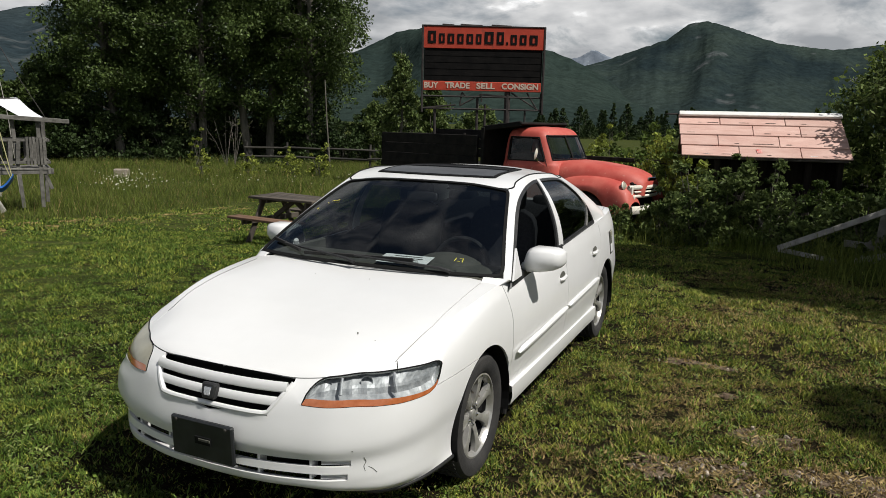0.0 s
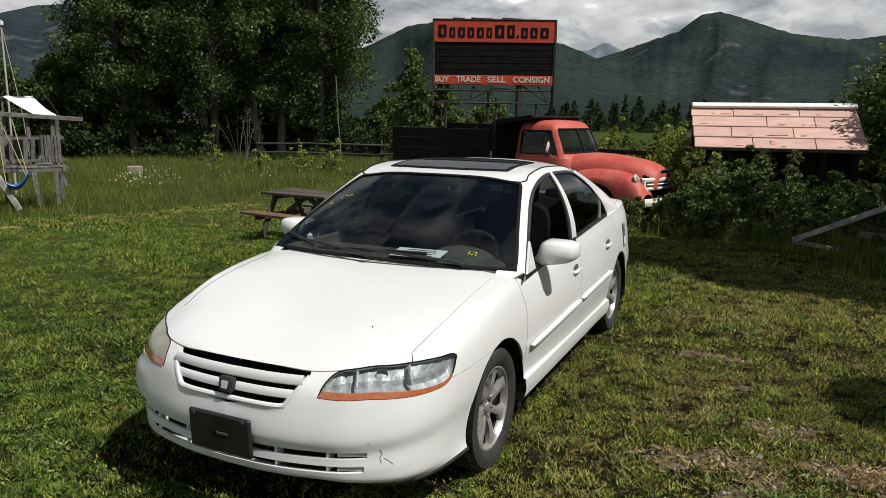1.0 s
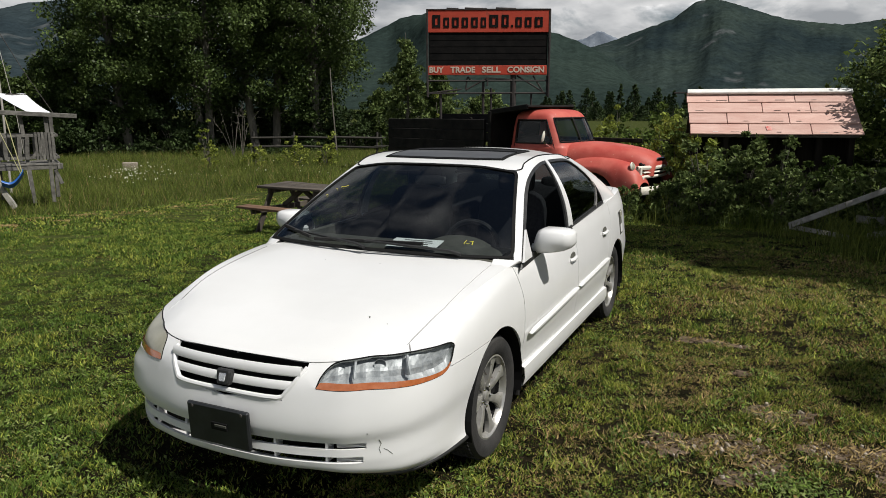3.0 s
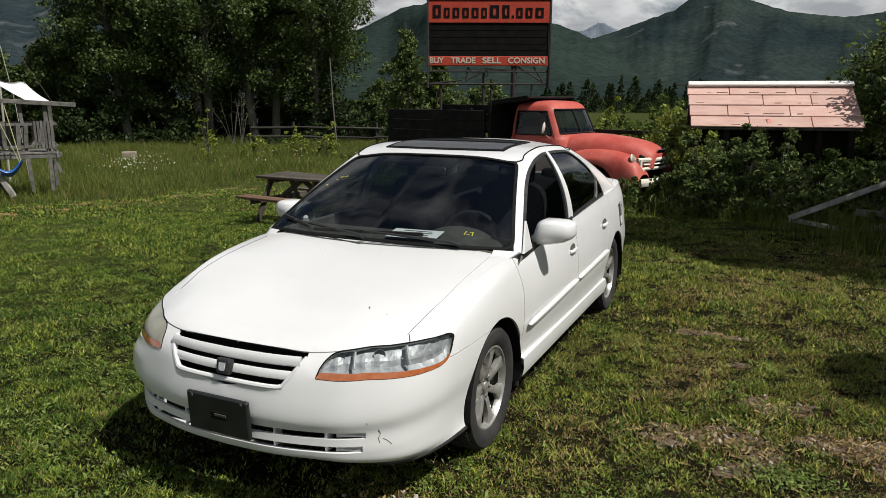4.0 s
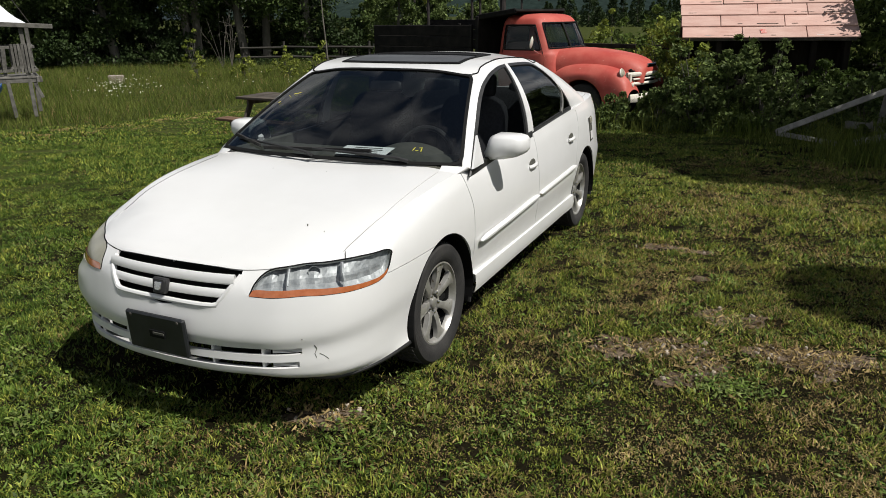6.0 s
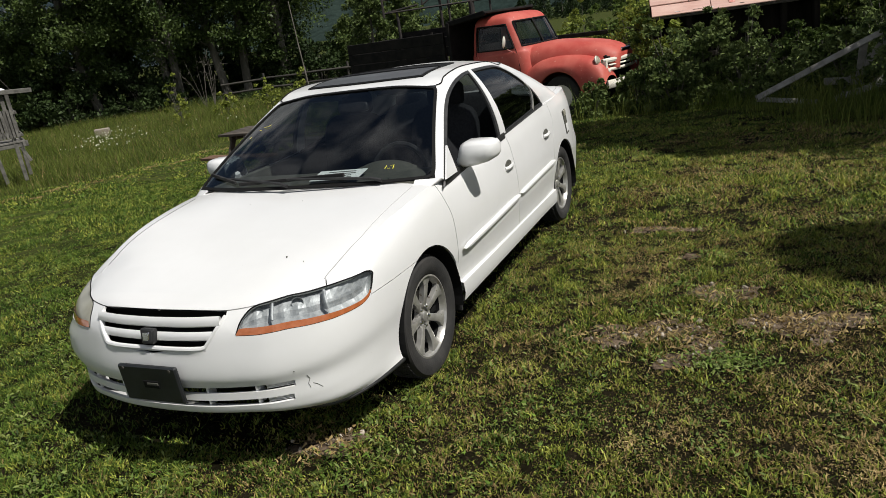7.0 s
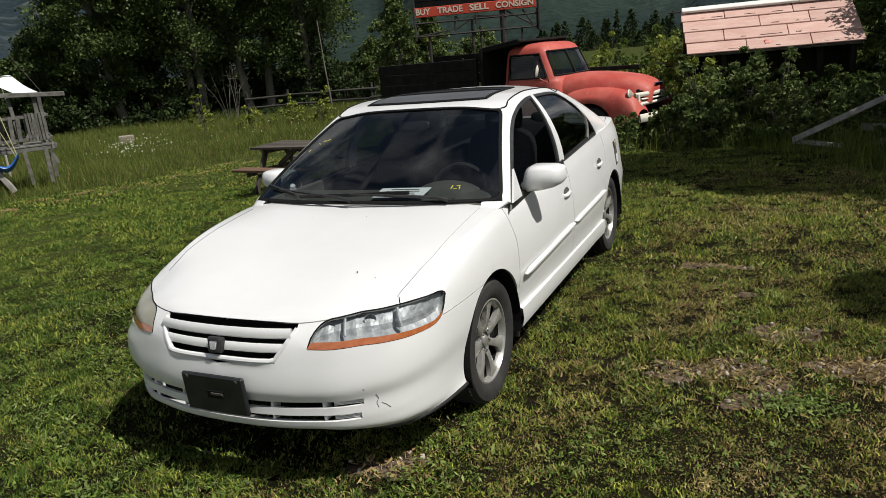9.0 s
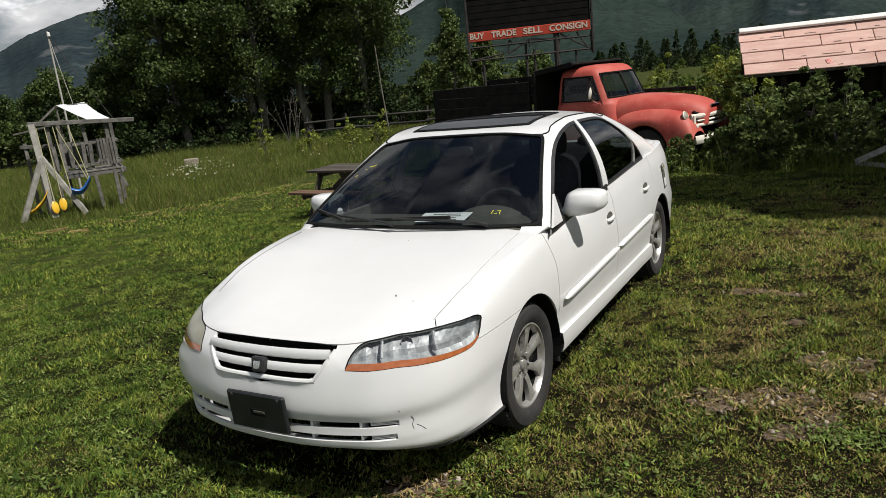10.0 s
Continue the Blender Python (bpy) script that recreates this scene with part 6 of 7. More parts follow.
part("radiator_block", Geo().box(.12, .95, .45, pose(2.72, 0, .82), .02), seal_black, truck)
FX = [(1.02, .66, .60), (1.2, .86, .60), (1.45, 1.04, .60), (1.75, 1.11, .60), (2.1, 1.12, .60), (2.4, 1.09, .60), (2.65, 1.02, .60), (2.82, .88, .58), (2.90, .70, .56)]
for side in (1, -1):
    rows = []
    for t in np.linspace(0, 8, 44):
        x, top, low = catmull(FX, t)
        dx = abs(x - 1.98)
        lo = .40 + math.sqrt(max(0, .46 ** 2 - dx * dx)) if dx < .46 else .42
        lo = min(lo, top - .04)
        pts = [(.36, top - .10), (.46, top - .03), (.60, top), (.74, top - .03), (.84, top - .12), (.885, (top - .12) * .6 + lo * .4), (.89, lo), (.86, lo + .005)]
        rows.append([(x, side * catmull(pts, q)[0], catmull(pts, q)[1]) for q in np.linspace(0, 7, 22)])
    fender = part("front_fender", Geo().grid(rows, flip=side > 0), faded_red, truck, smooth=True, angle=50)
    part("headlight", Geo().lathe([(0, .030), (.04, .026), (.066, .010), (.07, 0)], 20, pose(2.715, side * .72, .985, 0, 74)), hazed, fender)
    part("headlight_ring", Geo().lathe([(.066, .0), (.078, .013), (.088, .0), (.078, -.02)], 20, pose(2.715, side * .72, .985, 0, 74), closed=True), cream_paint, fender, smooth=True)
    part("side_lamp", Geo().lathe([(0, .03), (.035, .02), (.04, 0)], 12, pose(2.86, side * .60, .78, 0, 85)), cream_paint, fender)
    for wx in (1.98, -2.35):
        m = pose(wx, side * .70, .39, 90 * side, 0, 0)
        wh = part("wheel", Geo().lathe([(.05, -.08), (.22, -.08), (.22, .05), (.10, .08), (0, .09)], 24), cream_paint, truck, m=m)
        part("tyre", Geo().lathe([(.22, -.10), (.30, -.11), (.37, -.09), (.39, -.05), (.39, .05), (.37, .09), (.30, .11), (.22, .08)], 36), rubber, wh, smooth=True)
    part("running_board", Geo().box(1.0, .20, .05, pose(.55, side * .83, .50), .02), faded_red, truck)
# grille: bars bowed across the nose
gr = part("grille", Geo().box(.05, 1.0, .28, pose(2.80, 0, .88), .01), seal_black, truck, "cream barred grille")
for z, w, h in ((.955, .68, .080), (.87, .56, .035), (.79, .68, .060)):
    pts = [(2.94 - .12 * (y / .6) ** 2, y, z) for y in np.linspace(-w, w, 15)]
    rows = [[(x + .03 * math.cos(t), y, zz + h / 2 * math.sin(t)) for x, y, zz in pts] for t in np.linspace(0, 2 * math.pi, 9)]
    part("grille_bar", Geo().grid(rows), cream_paint, gr, smooth=True)
for y in (-.63, .63):
    part("grille_bar", Geo().box(.06, .07, .20, pose(2.82, y, .875), .008), cream_paint, gr)
pts = [(3.06 - .12 * (y / .85) ** 2, y, .56) for y in np.linspace(-.85, .85, 15)]
part("bumper", Geo().grid([[(x + .02 * math.cos(t), y, z + .075 * math.sin(t)) for x, y, z in pts] for t in np.linspace(0, 2 * math.pi, 9)]), cream_paint, truck, "dull pale front bumper", smooth=True)
part("bumper_bracket", Geo().box(.3, .06, .06, pose(2.9, .3, .56)), seal_black, truck)
part("bumper_bracket", Geo().box(.3, .06, .06, pose(2.9, -.3, .56)), seal_black, truck)
mir = part("mirror_arm", Geo().tube([(1.05, -.78, 1.26), (1.02, -.98, 1.36), (1.0, -1.03, 1.42)], .012, 6), chrome, truck, "long-armed door mirror")
part("mirror_head", Geo().lathe([(0, .02), (.05, .018), (.075, .006), (.078, 0), (.05, -.02), (0, -.03)], 18, pose(1.0, -1.04, 1.50, 0, -80, 12) @ Matrix.Diagonal((1.45, .8, 1, 1))), cream_paint, mir, smooth=True)
part("chassis", Geo().box(6.2, .8, .14, pose(-.4, 0, .55), .02), seal_black, truck)
bed = part("flat_bed", Geo().box(2.85, 1.9, .10, pose(-1.77, 0, 1.12), .01), bed_black, truck, "black flat bed with boarded sides")
for side in (1, -1):
    for k, z in enumerate((1.27, 1.49, 1.71)):
        part("side_board", Geo().box(2.68, .04, .212, pose(-1.80, side * .95, z + (.09 if side > 0 else 0)), .008), bed_black, bed)
    for x in (-3.08, -2.2, -1.3, -.50):
        part("stake", Geo().box(.06, .06, .72, pose(x, side * .91, 1.46), .01), bed_black, bed)
part("tail_board", Geo().box(.04, 1.86, .68, pose(-3.17, 0, 1.46), .01), bed_black, bed)
hb = part("headboard", Geo().box(.08, 1.9, .86, pose(-.34, 0, 1.55), .01), bed_black, bed)
part("cab_guard", Geo().beam((-.34, -.9, 1.96), (.55, -.9, 2.07), .06, .10, .01), bed_black, hb)
part("cab_guard", Geo().beam((-.34, .9, 1.96), (.55, .9, 2.07), .06, .10, .01), bed_black, hb)
part("cab_guard_sheet", Geo().box(.95, 1.85, .05, pose(.10, 0, 2.02, 0, -7), .01), bed_black, hb)

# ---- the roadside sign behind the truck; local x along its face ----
# red and black set darker, so the back-lit face's shade is in the colour
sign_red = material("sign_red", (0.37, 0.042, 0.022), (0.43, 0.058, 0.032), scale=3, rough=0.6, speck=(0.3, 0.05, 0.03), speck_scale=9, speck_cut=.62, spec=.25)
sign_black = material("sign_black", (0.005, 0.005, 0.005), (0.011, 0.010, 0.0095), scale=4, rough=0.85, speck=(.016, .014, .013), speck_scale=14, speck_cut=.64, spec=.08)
letter_cream = material("letter_cream", (0.56, 0.47, 0.38), (0.48, 0.40, 0.32), scale=10, rough=0.6)
steel_dark = material("steel_dark", (0.022, 0.020, 0.020), (0.05, 0.040, 0.035), scale=8, rough=0.7, metal=.3)
SX, SY = -6.22, 12.18
sg = ground_z(-4.8, 12.6)
sign = thing("roadside_sign", "tall red and black changeable-letter sign on a steel frame", "sign", pose(SX, SY, sg, 0, 0, 24.4))
B = 4.13 - sg                      # top above its base
W = 3.03
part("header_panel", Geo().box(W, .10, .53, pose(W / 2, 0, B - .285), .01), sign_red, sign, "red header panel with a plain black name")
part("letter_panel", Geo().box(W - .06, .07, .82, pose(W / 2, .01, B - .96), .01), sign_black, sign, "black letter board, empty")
for k in range(4):
    part("letter_rail", Geo().box(W - .08, .006, .004, pose(W / 2, -.030, B - .72 - .16 * k), .002), sign_black, sign)
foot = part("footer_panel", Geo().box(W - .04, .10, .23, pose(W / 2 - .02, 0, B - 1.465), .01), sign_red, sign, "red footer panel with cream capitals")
part("side_edge", Geo().box(.05, .13, 2.15, pose(-.01, 0, B - 1.06), .01), steel_dark, sign)
part("side_edge", Geo().box(.05, .13, 2.15, pose(W + .01, 0, B - 1.06), .01), steel_dark, sign)
part("top_edge", Geo().box(W + .06, .13, .03, pose(W / 2, 0, B), .006), steel_dark, sign)
for x, w in ((.62, .3), (1.2, .55), (1.95, .5)):
    part("roost_guard", Geo().box(w, .05, .03, pose(x, 0, B + .03, 0, 2), .006), steel_dark, sign)
# the owner's name on the header: plain blocks, one for each character
name_x = .10
for k, (w, h) in enumerate(((.24, .30), (.17, .24), (.20, .24), (.19, .24), (.20, .24), (.16, .24), (.27, .30), (.21, .30), (.05, .06), (.19, .24), (.20, .24), (.24, .24))):
    z = B - .43 + h / 2
    if w > .1:
        part("name_block", Geo().box(w * .82, .012, h * .22, pose(name_x + w / 2, -.056, z + h * .39), .003), sign_black, sign)
        part("name_block", Geo().box(w * .82, .012, h * .20, pose(name_x + w / 2, -.056, z - h * .40), .003), sign_black, sign)
        part("name_block", Geo().box(w * .30, .012, h * .62, pose(name_x + w * .22, -.056, z), .003), sign_black, sign)
        part("name_block", Geo().box(w * .26, .012, h * .62, pose(name_x + w * .78, -.056, z), .003), sign_black, sign)
    else:
        part("name_block", Geo().box(w, .012, h, pose(name_x + w / 2, -.056, z), .003), sign_black, sign)
    name_x += w + .042
# the words that can be read
def word(text, x, z, width, height):
    """One word, cut from the built-in font, fitted to its place on the footer."""
    cu = bpy.data.curves.new("word", "FONT")
    cu.body, cu.size, cu.extrude, cu.offset, cu.align_y = text, height / .69, .004, .006, "CENTER"
    tmp = bpy.data.objects.new("word", cu)
    scene.collection.objects.link(tmp)
    me = bpy.data.meshes.new_from_object(tmp.evaluated_get(bpy.context.evaluated_depsgraph_get()))
    bpy.data.objects.remove(tmp)
    me.materials.clear()
    me.materials.append(letter_cream)
    xs = [v.co.x for v in me.vertices]
    k = width / (max(xs) - min(xs))
    return part("word", me, None, foot, "cream painted capitals", m=pose(x - min(xs) * k, -.055, z, 90) @ Matrix.Diagonal((k, 1, 1, 1)))


for text, x0, x1 in (("BUY", .04, .40), ("TRADE", .57, 1.19), ("SELL", 1.36, 1.83), ("CONSIGN", 2.00, 2.92)):
    word(text, x0, B - 1.458, x1 - x0, .135)
# frame below
for z in (B - 1.72, B - 2.03):
    part("cross_bar", Geo().tube([(0, .0, z), (W, .0, z)], .022, 8), steel_dark, sign)
for a, b in (((.0, 0, B - 1.6), (.0, 0, B - 2.05)), ((W - .03, 0, B - 1.6), (W - .03, 0, B - 2.1)), ((1.0, 0, B - 1.62), (.95, .02, B - 1.95)), ((1.0, 0, B - 1.62), (1.15, 0, B - 1.75)), ((1.5, 0, B - 1.65), (.95, 0, B - 1.95)),
             ((2.25, 0, B - 1.6), (2.95, 0, B - 2.02)), ((2.65, 0, B - 1.6), (2.9, 0, B - 1.98)), ((.05, 0, B - 2.02), (.85, 0, B - 1.93)), ((1.5, -.05, B - 1.65), (1.5, -.05, B - 1.85)), ((1.5, 0, B - 1.66), (2.5, 0, B - 1.72))):
    part("brace", Geo().tube([a, b], .020, 6), steel_dark, sign)
for x, r, top in ((.32, .035, B - 2.0), (1.40, .035, B - 1.75), (1.60, .03, B - 1.9), (2.16, .075, B - 1.5), (2.62, .025, B - 2.0)):
    part("post", Geo().tube([(x, .05, 0), (x, .05, top)], r, 10), steel_dark, sign)

# ---- shed with a pink boarded roof ----
pink = material("pink_paint", (0.50, 0.300, 0.25), (0.60, 0.405, 0.345), scale=3.5, rough=0.75, bump=.25, bump_scale=30, speck=(0.42, 0.29, 0.25), speck_scale=12, speck_cut=0.66, island=.10, stretch=(.5, 2, 2))
white_paint = material("white_paint", (0.78, 0.77, 0.74), (0.66, 0.65, 0.62), scale=6, rough=0.6, speck=(.4, .38, .35), speck_scale=20, speck_cut=.66)
old_wood = material("old_wood", (0.055, 0.048, 0.04), (0.12, 0.105, 0.09), scale=5, rough=0.9, bump=.4, bump_scale=30, stretch=(1, 1, .15), island=.25)
# old_wood taken near black: posts and walls hold the shade below the roof
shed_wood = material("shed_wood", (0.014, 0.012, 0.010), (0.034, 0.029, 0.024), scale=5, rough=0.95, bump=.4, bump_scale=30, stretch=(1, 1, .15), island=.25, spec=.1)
grey_wood = material("grey_wood", (0.070, 0.066, 0.058), (0.165, 0.157, 0.14), scale=6, rough=0.9, bump=.35, bump_scale=40, island=.2)
# grey_wood again, lightened in colour for the timbers that stand in sun
sunlit_wood = material("sunlit_wood", (0.20, 0.19, 0.165), (0.34, 0.325, 0.29), scale=6, rough=0.9, bump=.35, bump_scale=40, island=.15)
red_scrap = material("red_scrap", (0.45, 0.06, 0.05), (0.62, 0.4, 0.35), scale=25, rough=.8)
E0, E1 = Vector((.44, 10.08, 1.22)), Vector((3.305, 10.574, 1.22))
along = (E1 - E0).normalized()
LONG = (E1 - E0).length
back = Vector((-along.y, along.x, 0))
rise = Vector((-.02, 1.02, .79))                # eave to ridge, in (along, back, up)
shed = thing("shed", "low wooden shed with a peeling pink boarded roof", "shed", Matrix.Translation((E0.x, E0.y, ground_z(2, 10.5))) @ Matrix((along, back, (0, 0, 1))).transposed().to_4x4())
ez = 1.22 - ground_z(2, 10.5)
slope = Vector((0, rise.y, rise.z))
sl = slope.length
tilt = math.degrees(math.atan2(rise.z, rise.y))
roof = part("roof", Geo().box(LONG, sl, .03, pose(LONG / 2, rise.y / 2, ez + rise.z / 2 - .03, tilt), .005), old_wood, shed, "pink boarded roof with a white ridge cap")
r5 = np.random.default_rng(3)
COURSES = 4
for c in range(COURSES):
    x = -.06
    cuts = {0: (1.02, 2.1), 1: (.65, 1.75), 2: (1.3, 2.15), 3: (.7, 1.9)}[c]
    edges = [-.03 - .02 * c, *[q * LONG / 2.9 for q in cuts], LONG + .02 + .015 * (3 - c)]
    for a, b in zip(edges, edges[1:]):
        f = (c + .5) / COURSES
        m = pose((a + b) / 2, rise.y * f, ez + rise.z * f + .012 + .004 * r5.uniform(), tilt - 4.2 + r5.uniform(-1.2, 1.2), r5.uniform(-.5, .5), r5.uniform(-.35, .35))
        part("board", Geo().box(b - a - .012, sl / COURSES + .02, .028, m, .006), pink, roof)
part("ridge_cap", Geo().box(LONG + .10, .15, .05, pose(LONG / 2 - .02, rise.y - .05, ez + rise.z + .035, tilt * .75), .008), white_paint, roof)
# thin dark strip added to draw the shadow line along the eave
part("eave_strip", Geo().box(LONG, .02, .02, pose(LONG / 2, .0, ez - .016), .004), old_wood, roof)
for k in range(26):
    c, x, w = k % 4, r5.uniform(.1, LONG - .2), r5.uniform(.03, .26)
    f = c / COURSES + .018
    part("paint_scar", Geo().box(w, .004 + .010 * r5.uniform(), .004, pose(x, rise.y * f, ez + rise.z * f + .050, tilt, 0, r5.uniform(-3, 3)), .001), old_wood if c or k % 8 else white_paint, roof)
part("patch", Geo().box(.10, .13, .006, pose(1.38, .12, ez + .128, tilt - 2, 0, 9), .002), red_scrap, roof)
part("ridge_pole", Geo().tube([(-.32, rise.y, ez + rise.z + .02), (.1, rise.y, ez + rise.z + .02)], .015, 6), steel_dark, roof)
part("rear_roof", Geo().box(LONG, sl, .05, pose(LONG / 2, rise.y * 1.5, ez + rise.z / 2 - .02, -tilt), .006), old_wood, shed)
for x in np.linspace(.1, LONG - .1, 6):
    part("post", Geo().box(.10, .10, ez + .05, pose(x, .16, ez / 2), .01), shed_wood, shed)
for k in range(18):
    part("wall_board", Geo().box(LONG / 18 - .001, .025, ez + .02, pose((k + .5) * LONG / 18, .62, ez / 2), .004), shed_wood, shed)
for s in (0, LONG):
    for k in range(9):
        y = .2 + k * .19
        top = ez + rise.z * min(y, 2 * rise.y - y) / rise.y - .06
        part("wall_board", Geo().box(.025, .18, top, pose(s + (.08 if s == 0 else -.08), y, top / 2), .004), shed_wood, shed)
for z in (.45, .85):
    part("rail", Geo().box(LONG - .1, .04, .09, pose(LONG / 2, .10, z), .008), shed_wood, shed)

# ---- picnic table ----
table_wood = material("table_wood", (0.045, 0.036, 0.028), (0.09, 0.075, 0.058), scale=4, rough=0.85, bump=.35, bump_scale=40, stretch=(.2, 1, 1), island=.25)
bench_wood = material("bench_wood", (0.10, 0.055, 0.03), (0.16, 0.09, 0.055), scale=4, rough=0.8, bump=.3, bump_scale=40, stretch=(.2, 1, 1), island=.2)
tz = ground_z(-5.1, 5.1)
table = thing("picnic_table", "weathered dark wooden picnic table with attached benches", "table", pose(-5.08, 5.18, tz, 0, 0, -8))
TL = 1.42
for k in range(5):
    part("top_board", Geo().box(TL, .138, .04, pose(0, (k - 2) * .146, .73, 0, .3 * (k - 2)), .006), table_wood, table)
for s in (-1, 1):
    for k in (0, 1):
        part("bench_board", Geo().box(TL + .06, .125, .04, pose(0, s * (.60 + .13 * k), .43), .006), bench_wood if s < 0 else table_wood, table)
    x = s * .50
    for q in (-1, 1):
        part("leg", Geo().beam((x, q * .20, .71), (x, q * .58, -.02), .045, .09, .006), table_wood, table)
    part("bench_support", Geo().box(.045, 1.46, .09, pose(x + .045, 0, .37), .006), table_wood, table)
    part("top_support", Geo().box(.045, .68, .08, pose(x + .045, 0, .67), .006), table_wood, table)
part("cross_brace", Geo().beam((-.45, 0, .40), (.0, 0, .69), .045, .08, .006), table_wood, table)
part("cross_brace", Geo().beam((.45, 0, .40), (.0, 0, .69), .045, .08, .006), table_wood, table)

# ---- play set; local x to the right along the swing beam ----
tarp = material("tarp_white", (0.8, 0.82, 0.84), (0.7, 0.73, 0.78), scale=3, rough=0.6, bump=.2, bump_scale=8)
blue_plastic = material("blue_plastic", (0.015, 0.09, 0.33), (0.02, 0.12, 0.40), scale=6, rough=0.4)
yellow_plastic = material("yellow_plastic", (0.75, 0.40, 0.02), (0.8, 0.5, 0.04), scale=6, rough=0.4)
rope = material("rope", (0.30, 0.29, 0.14), (0.40, 0.38, 0.2), scale=40, rough=.9)
pz = -.55
play = thing("play_set", "weathered wooden play tower with swings and a white tarp roof", "play set", pose(-14.62, 7.2, pz, 0, 0, 56))
U = .05
tower = part("platform", Geo().box(1.35, 1.25, .05, pose(-.05, .55, .90 + U), .008), grey_wood, play)
for x, y in ((-.92, -.02), (.40, -.02), (-.70, 1.15), (.56, 1.15)):
    part("tower_post", Geo().box(.09, .09, 2.1 + U, pose(x, y, 1.05 + U / 2), .008), grey_wood, play)
part("tower_post", Geo().beam((-.02, -.05, 0), (-.14, .02, 2.12), .085, .085, .008), grey_wood, play)
part("swing_beam", Geo().beam((-1.32, -.12, 2.26), (1.08, -.12, 2.11), .08, .11, .01), grey_wood, play, "long grey swing beam")
# frame at the beam's end
part("frame_leg", Geo().beam((-1.24, -.10, 2.25), (-1.14, -.42, -.05), .15, .13, .01), sunlit_wood, play)
part("frame_leg", Geo().beam((-1.20, -.24, 1.35), (-1.85, -.50, -.05), .11, .12, .01), sunlit_wood, play)
part("frame_leg", Geo().beam((-1.18, -.24, 1.45), (-.45, -.45, -.05), .11, .12, .01), sunlit_wood, play)
part("frame_leg", Geo().beam((-1.24, -.10, 2.2), (-1.30, .55, -.05), .09, .09, .01), grey_wood, play)
for k in range(6):
    part("picket", Geo().box(.055, .022, .68, pose(.14 + .073 * k, -.09, 1.34 + U), .004), grey_wood, play)
for z in (1.60, 1.06):
    part("rail", Geo().box(1.35, .035, .07, pose(-.05, -.05, z + U), .005), grey_wood, play)
    part("rail", Geo().box(.035, 1.25, .07, pose(-.72, .55, z + U), .005), grey_wood, play)
    part("rail", Geo().box(.035, 1.25, .07, pose(.60, .55, z + U), .005), grey_wood, play)
    part("rail", Geo().box(1.35, .035, .07, pose(-.05, 1.18, z + U), .005), grey_wood, play)
for k, (x, h) in enumerate(((-.86, .62), (-.70, .70), (-.52, .55), (-.22, .62), (-.06, .55))):
    part("picket", Geo().box(.09, .022, h, pose(x, -.09, 1.30 + U, 0, r5.uniform(-4, 4)), .004), grey_wood, play)
for k in range(7):
    part("picket", Geo().box(.10, .022, .62, pose(-.62 + .19 * k, 1.20, 1.32 + U), .004), grey_wood, play)
part("joist", Geo().box(1.45, .06, .14, pose(-.05, -.03, .84 + U), .008), grey_wood, play)
part("joist", Geo().box(.06, 1.3, .14, pose(.58, .55, .84 + U), .008), grey_wood, play)
part("brace", Geo().beam((.50, -.03, .80), (.62, -.03, .45), .05, .08, .005), grey_wood, play)
# small awning frame to the west
part("side_rail", Geo().beam((-1.62, .5, 1.72), (-.7, .2, 1.66), .05, .09, .006), grey_wood, play)
part("side_rail", Geo().beam((-1.70, .5, 2.04), (-.7, .2, 2.18), .04, .04, .006), grey_wood, play)
part("side_post", Geo().box(.08, .08, 1.8, pose(-1.5, .5, .9), .006), grey_wood, play)
# gable and tarp
part("ridge_pole", Geo().tube([(.05, .9, 2.63), (-.62, -.12, 2.61)], .03, 8), grey_wood, play)
part("rafter", Geo().beam((-.62, -.05, 2.62), (-1.25, -.05, 2.12), .05, .05, .005), grey_wood, play)
part("rafter", Geo().beam((-.62, -.05, 2.62), (-.60, .02, 1.7), .045, .045, .005), grey_wood, play)
rows = []
for a in np.linspace(0, 1, 9):
    r = []
    for b in np.linspace(0, 1, 9):
        x, y, z = -.60 + .72 * a + b * (.65 - .21 * a), -.1 + b, 2.64 - .46 * a + .02 * b
        r.append((x, y, z - .03 * math.sin(math.pi * a) + .012 * math.sin(9 * b + 4 * a)))
    rows.append(r)
part("tarp_roof", thick(Geo().grid(rows), "tarp_roof", tarp, .006), None, play, "white tarp stretched from ridge to eave")
# swings
for x0, x1, z, mat in ((-.84, -.30, .50, blue_plastic),):
    seat_rows = []
    for a in np.linspace(0, 1, 11):
        xx, zz = x0 + .16 + (x1 - x0 - .06) * a, z - .17 * math.sin(math.pi * a) + .24 * a
        seat_rows.append([(xx, -.42 + dy, zz + .16 * abs(dy) * 4) for dy in (-.17, -.09, 0, .09, .17)])
    sw2 = part("swing_seat", thick(Geo().grid(seat_rows), "swing_seat", mat, .02), None, play, "blue sling swing seat")
    part("swing_rope", Geo().tube([(x0 + .05, -.12, 2.15), (x0 + .16, -.42, z)], .012, 6), rope, sw2)
    part("swing_rope", Geo().tube([(x1 - .15, -.12, 2.10), (x1 + .08, -.42, z + .22)], .012, 6), rope, sw2)
    part("swing_rope", Geo().tube([(x0 + .12, -.12, 2.12), (x1 + .05, -.42, z + .24)], .010, 6), rope, sw2)
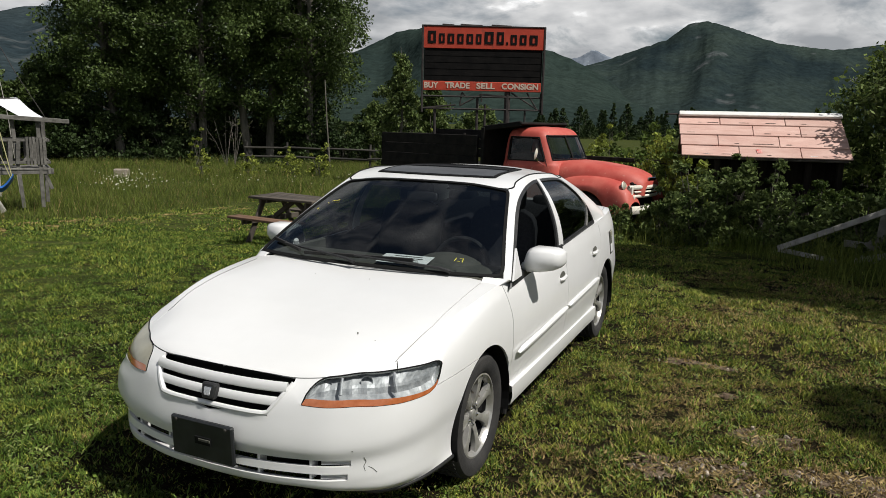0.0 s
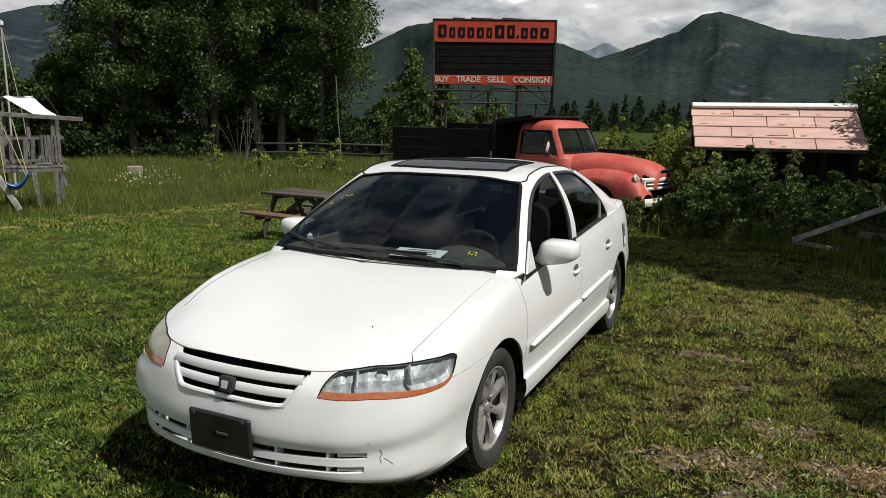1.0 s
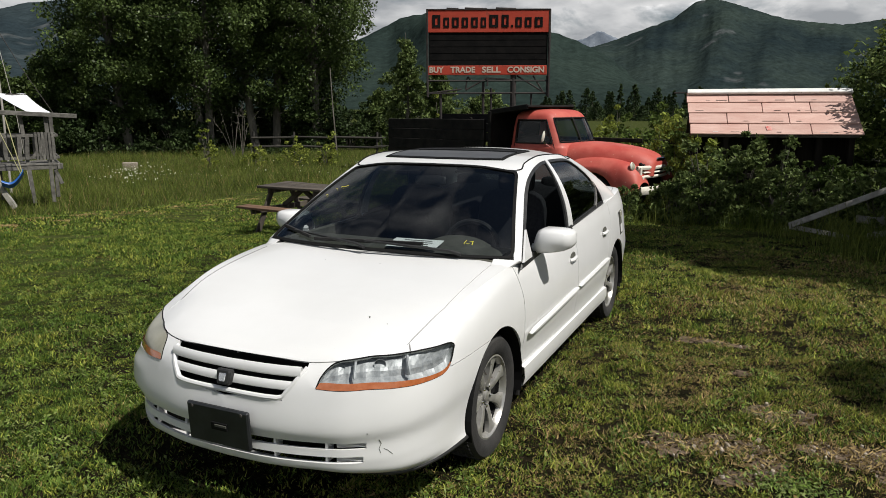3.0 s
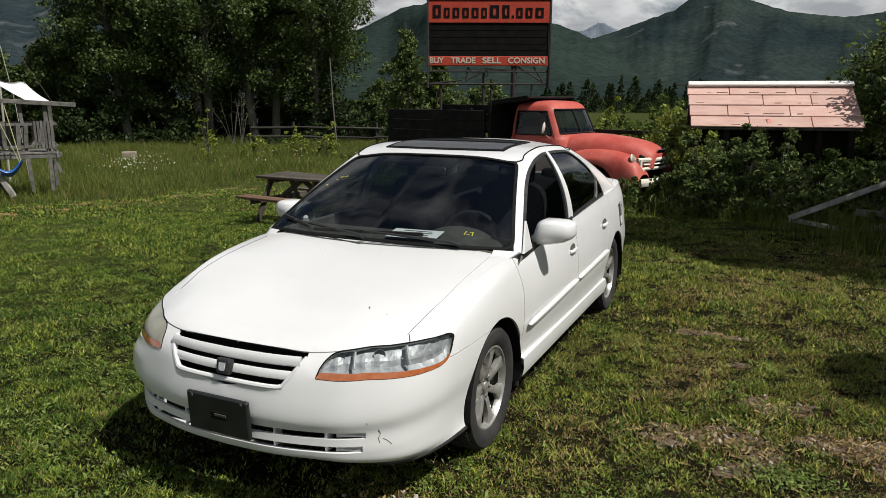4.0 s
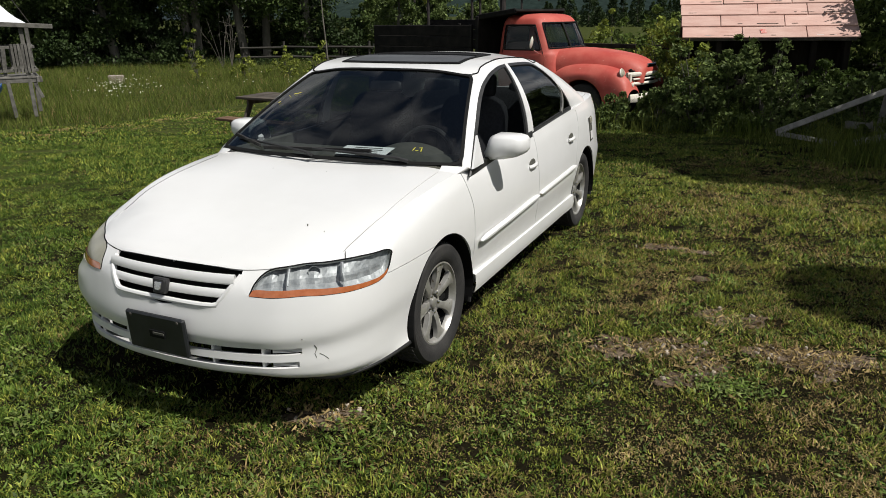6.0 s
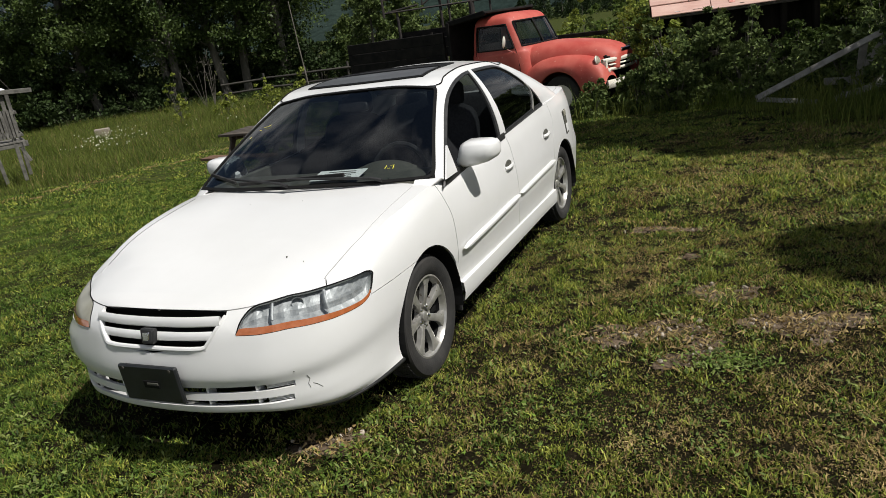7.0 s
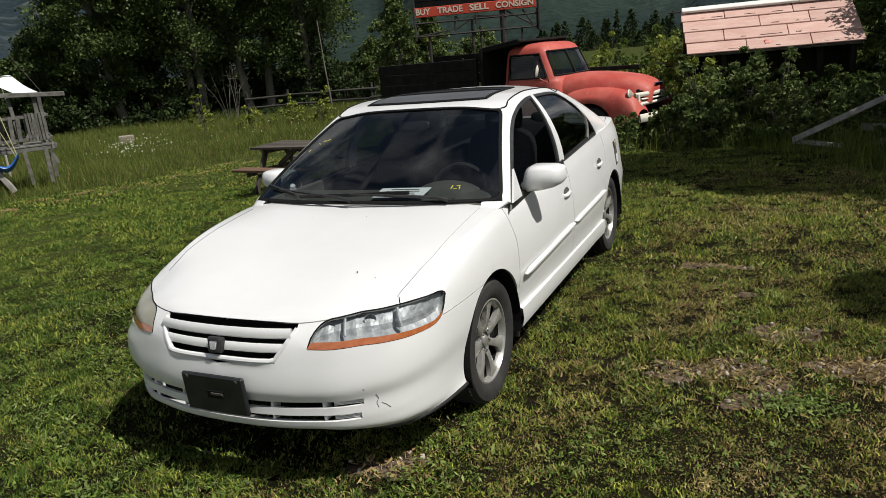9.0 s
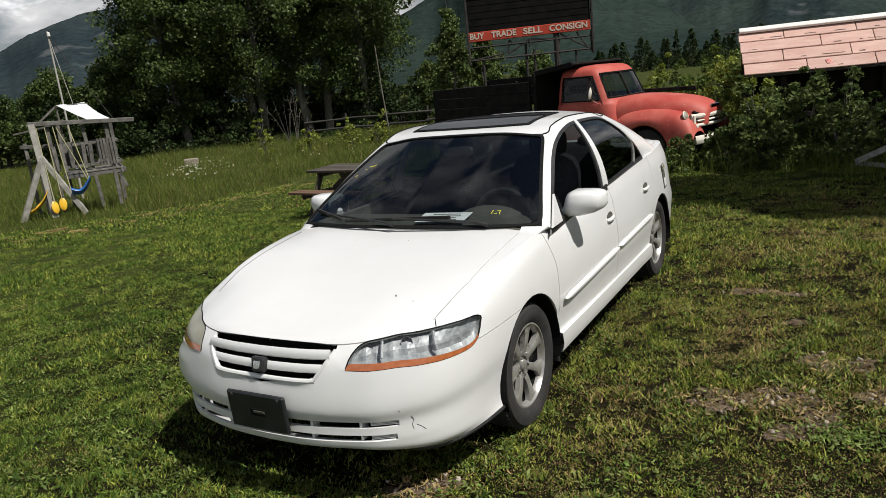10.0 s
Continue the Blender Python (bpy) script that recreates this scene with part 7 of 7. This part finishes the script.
for x, y, z, a in ((-1.10, -.5, .22, 25), (-.92, -.5, .27, -8)):
    part("hand_ring", Geo().lathe([(.0, .02), (.09, .02), (.125, .0), (.09, -.02), (0, -.02)], 18, pose(x, y, z, 80, 0, a) @ Matrix.Diagonal((.7, 1.25, 1, 1))), yellow_plastic, play, "yellow plastic swing toy", smooth=True)
    part("swing_rope", Geo().tube([(x, y, z + .1), (x - .05, -.12, 2.2)], .010, 6), rope, play)
rows = []
for a in np.linspace(0, 1, 12):
    rows.append([(-1.75 + .55 * a, -.2 + d, .12 + .45 * a * a + (.07 if abs(d) > .18 else 0)) for d in (-.22, -.2, -.1, 0, .1, .2, .22)])
part("slide", thick(Geo().grid(rows), "slide", yellow_plastic, .02), None, play, "short yellow plastic slide")

# ---- poles, wire, fence, fallen boards ----
pole = thing("antenna_pole", "thin grey metal mast behind the play set", "pole", pose(-19.1, 9.6, lie(-19.1, 9.6)))
part("mast", Geo().tube([(0, 0, 0), (.05, 0, 2.6), (-.12, .1, 5.15)], [.035, .03, .022], 8), bark_pale, pole)
part("mast_cap", Geo().lathe([(0, .08), (.05, .05), (.05, -.05), (0, -.08)], 10, pose(-.08, .1, 5.05)), white_paint, pole)
part("guy_wire", Geo().tube([(-.12, .1, 5.05), (.55, .45, 3.6), (1.25, .8, 2.3)], .010, 5), steel_dark, pole)
part("guy_wire", Geo().tube([(-.12, .1, 5.05), (.35, .2, 2.4), (.55, .25, .1)], .010, 5), bark_pale, pole)
pole2 = thing("utility_pole", "slim weathered pole at the meadow's edge", "pole", pose(-19.3, 27.8, lie(-19.3, 27.8)))
part("pole_shaft", Geo().tube([(0, 0, 0), (-.25, .1, 2.4), (-.5, .3, 4.7)], [.04, .035, .022], 8), bark_grey, pole2)
fence_wood = material("fence_wood", (0.022, 0.020, 0.017), (0.050, 0.045, 0.038), scale=5, rough=0.9, bump=.4, bump_scale=30, stretch=(.15, 1, 1), island=.25)
fence = thing("rail_fence", "old dark split-rail fence across the meadow", "fence", pose(-25, 28, lie(-25, 28), 0, 0, 14))
for k in range(6):
    part("post", Geo().tube([(k * 2.4, 0, 0), (k * 2.4 + .03, 0, 1.35)], .07, 8), fence_wood, fence)
for z in (.55, 1.05):
    for k in range(5):
        part("rail", Geo().tube([(k * 2.4 - .1, -.06, z + .05 * r5.uniform(-1, 1)), (k * 2.4 + 2.5, -.06, z + .05 * r5.uniform(-1, 1))], .055, 8), fence_wood, fence)
copy_thing(fence, pose(-4.5, 14.6, lie(-4.5, 14.6), 0, 0, 6))
pallet = thing("scrap_boards", "grey weathered boards leaning in tall grass", "boards", pose(2.25, 7.40, ground_z(2.25, 7.40)))
for a, b, w, h in (((-.03, .0, .22), (1.75, .72, .98), .085, .035), ((-.02, .05, .20), (.80, .25, .06), .07, .03), ((1.35, .75, 0), (1.42, .7, .85), .11, .03), ((.9, .6, .30), (1.7, .9, .22), .11, .03), ((1.12, .75, .10), (1.95, .85, 1.08), .11, .03), ((1.05, .5, .05), (1.9, .35, .32), .09, .03)):
    part("board", Geo().beam(a, b, w, h, .004, up=(0, -1, .4)), sunlit_wood, pallet)
rail = thing("timber_rail", "long dark timber rail on posts beyond the truck", "rail", pose(-2.4, 13.5, lie(-2.4, 13.5)))
part("beam", Geo().beam((-1.6, 0, 1.53), (2.3, -.1, 1.46), .08, .10, .01), shed_wood, rail)
for x in (-1.4, .3, 2.1):
    part("post", Geo().box(.09, .09, 1.46, pose(x, .08, .73), .01), shed_wood, rail)
crate = thing("pale_block", "pale concrete block lying in the meadow", "block", pose(-23.5, 18.0, lie(-23.5, 18.0)))
part("block", Geo().box(.6, .3, .36, pose(0, 0, .18, 0, 0, 35), .03), stone_grey, crate)

# tall grass and weeds at the foot of the shrubs
rw = np.random.default_rng(11)
n = 9000
x, y = rw.uniform(-.8, 5.5, n), rw.uniform(4.6, 9.2, n)
keep = y > 8.4 - np.clip(x - 1.6, 0, 1.4) * 2.2 + rw.normal(0, .25, n)
x, y = x[keep], y[keep]
tagged(part("weeds", tri_mesh("weeds", blades(rw, x, y, .40 + .22 * drift(x, y, .5, 31), .010, .6), BLADE, meadow_green), None), "tall rank grass at the foot of the shrubs", "grass", kind="stuff")
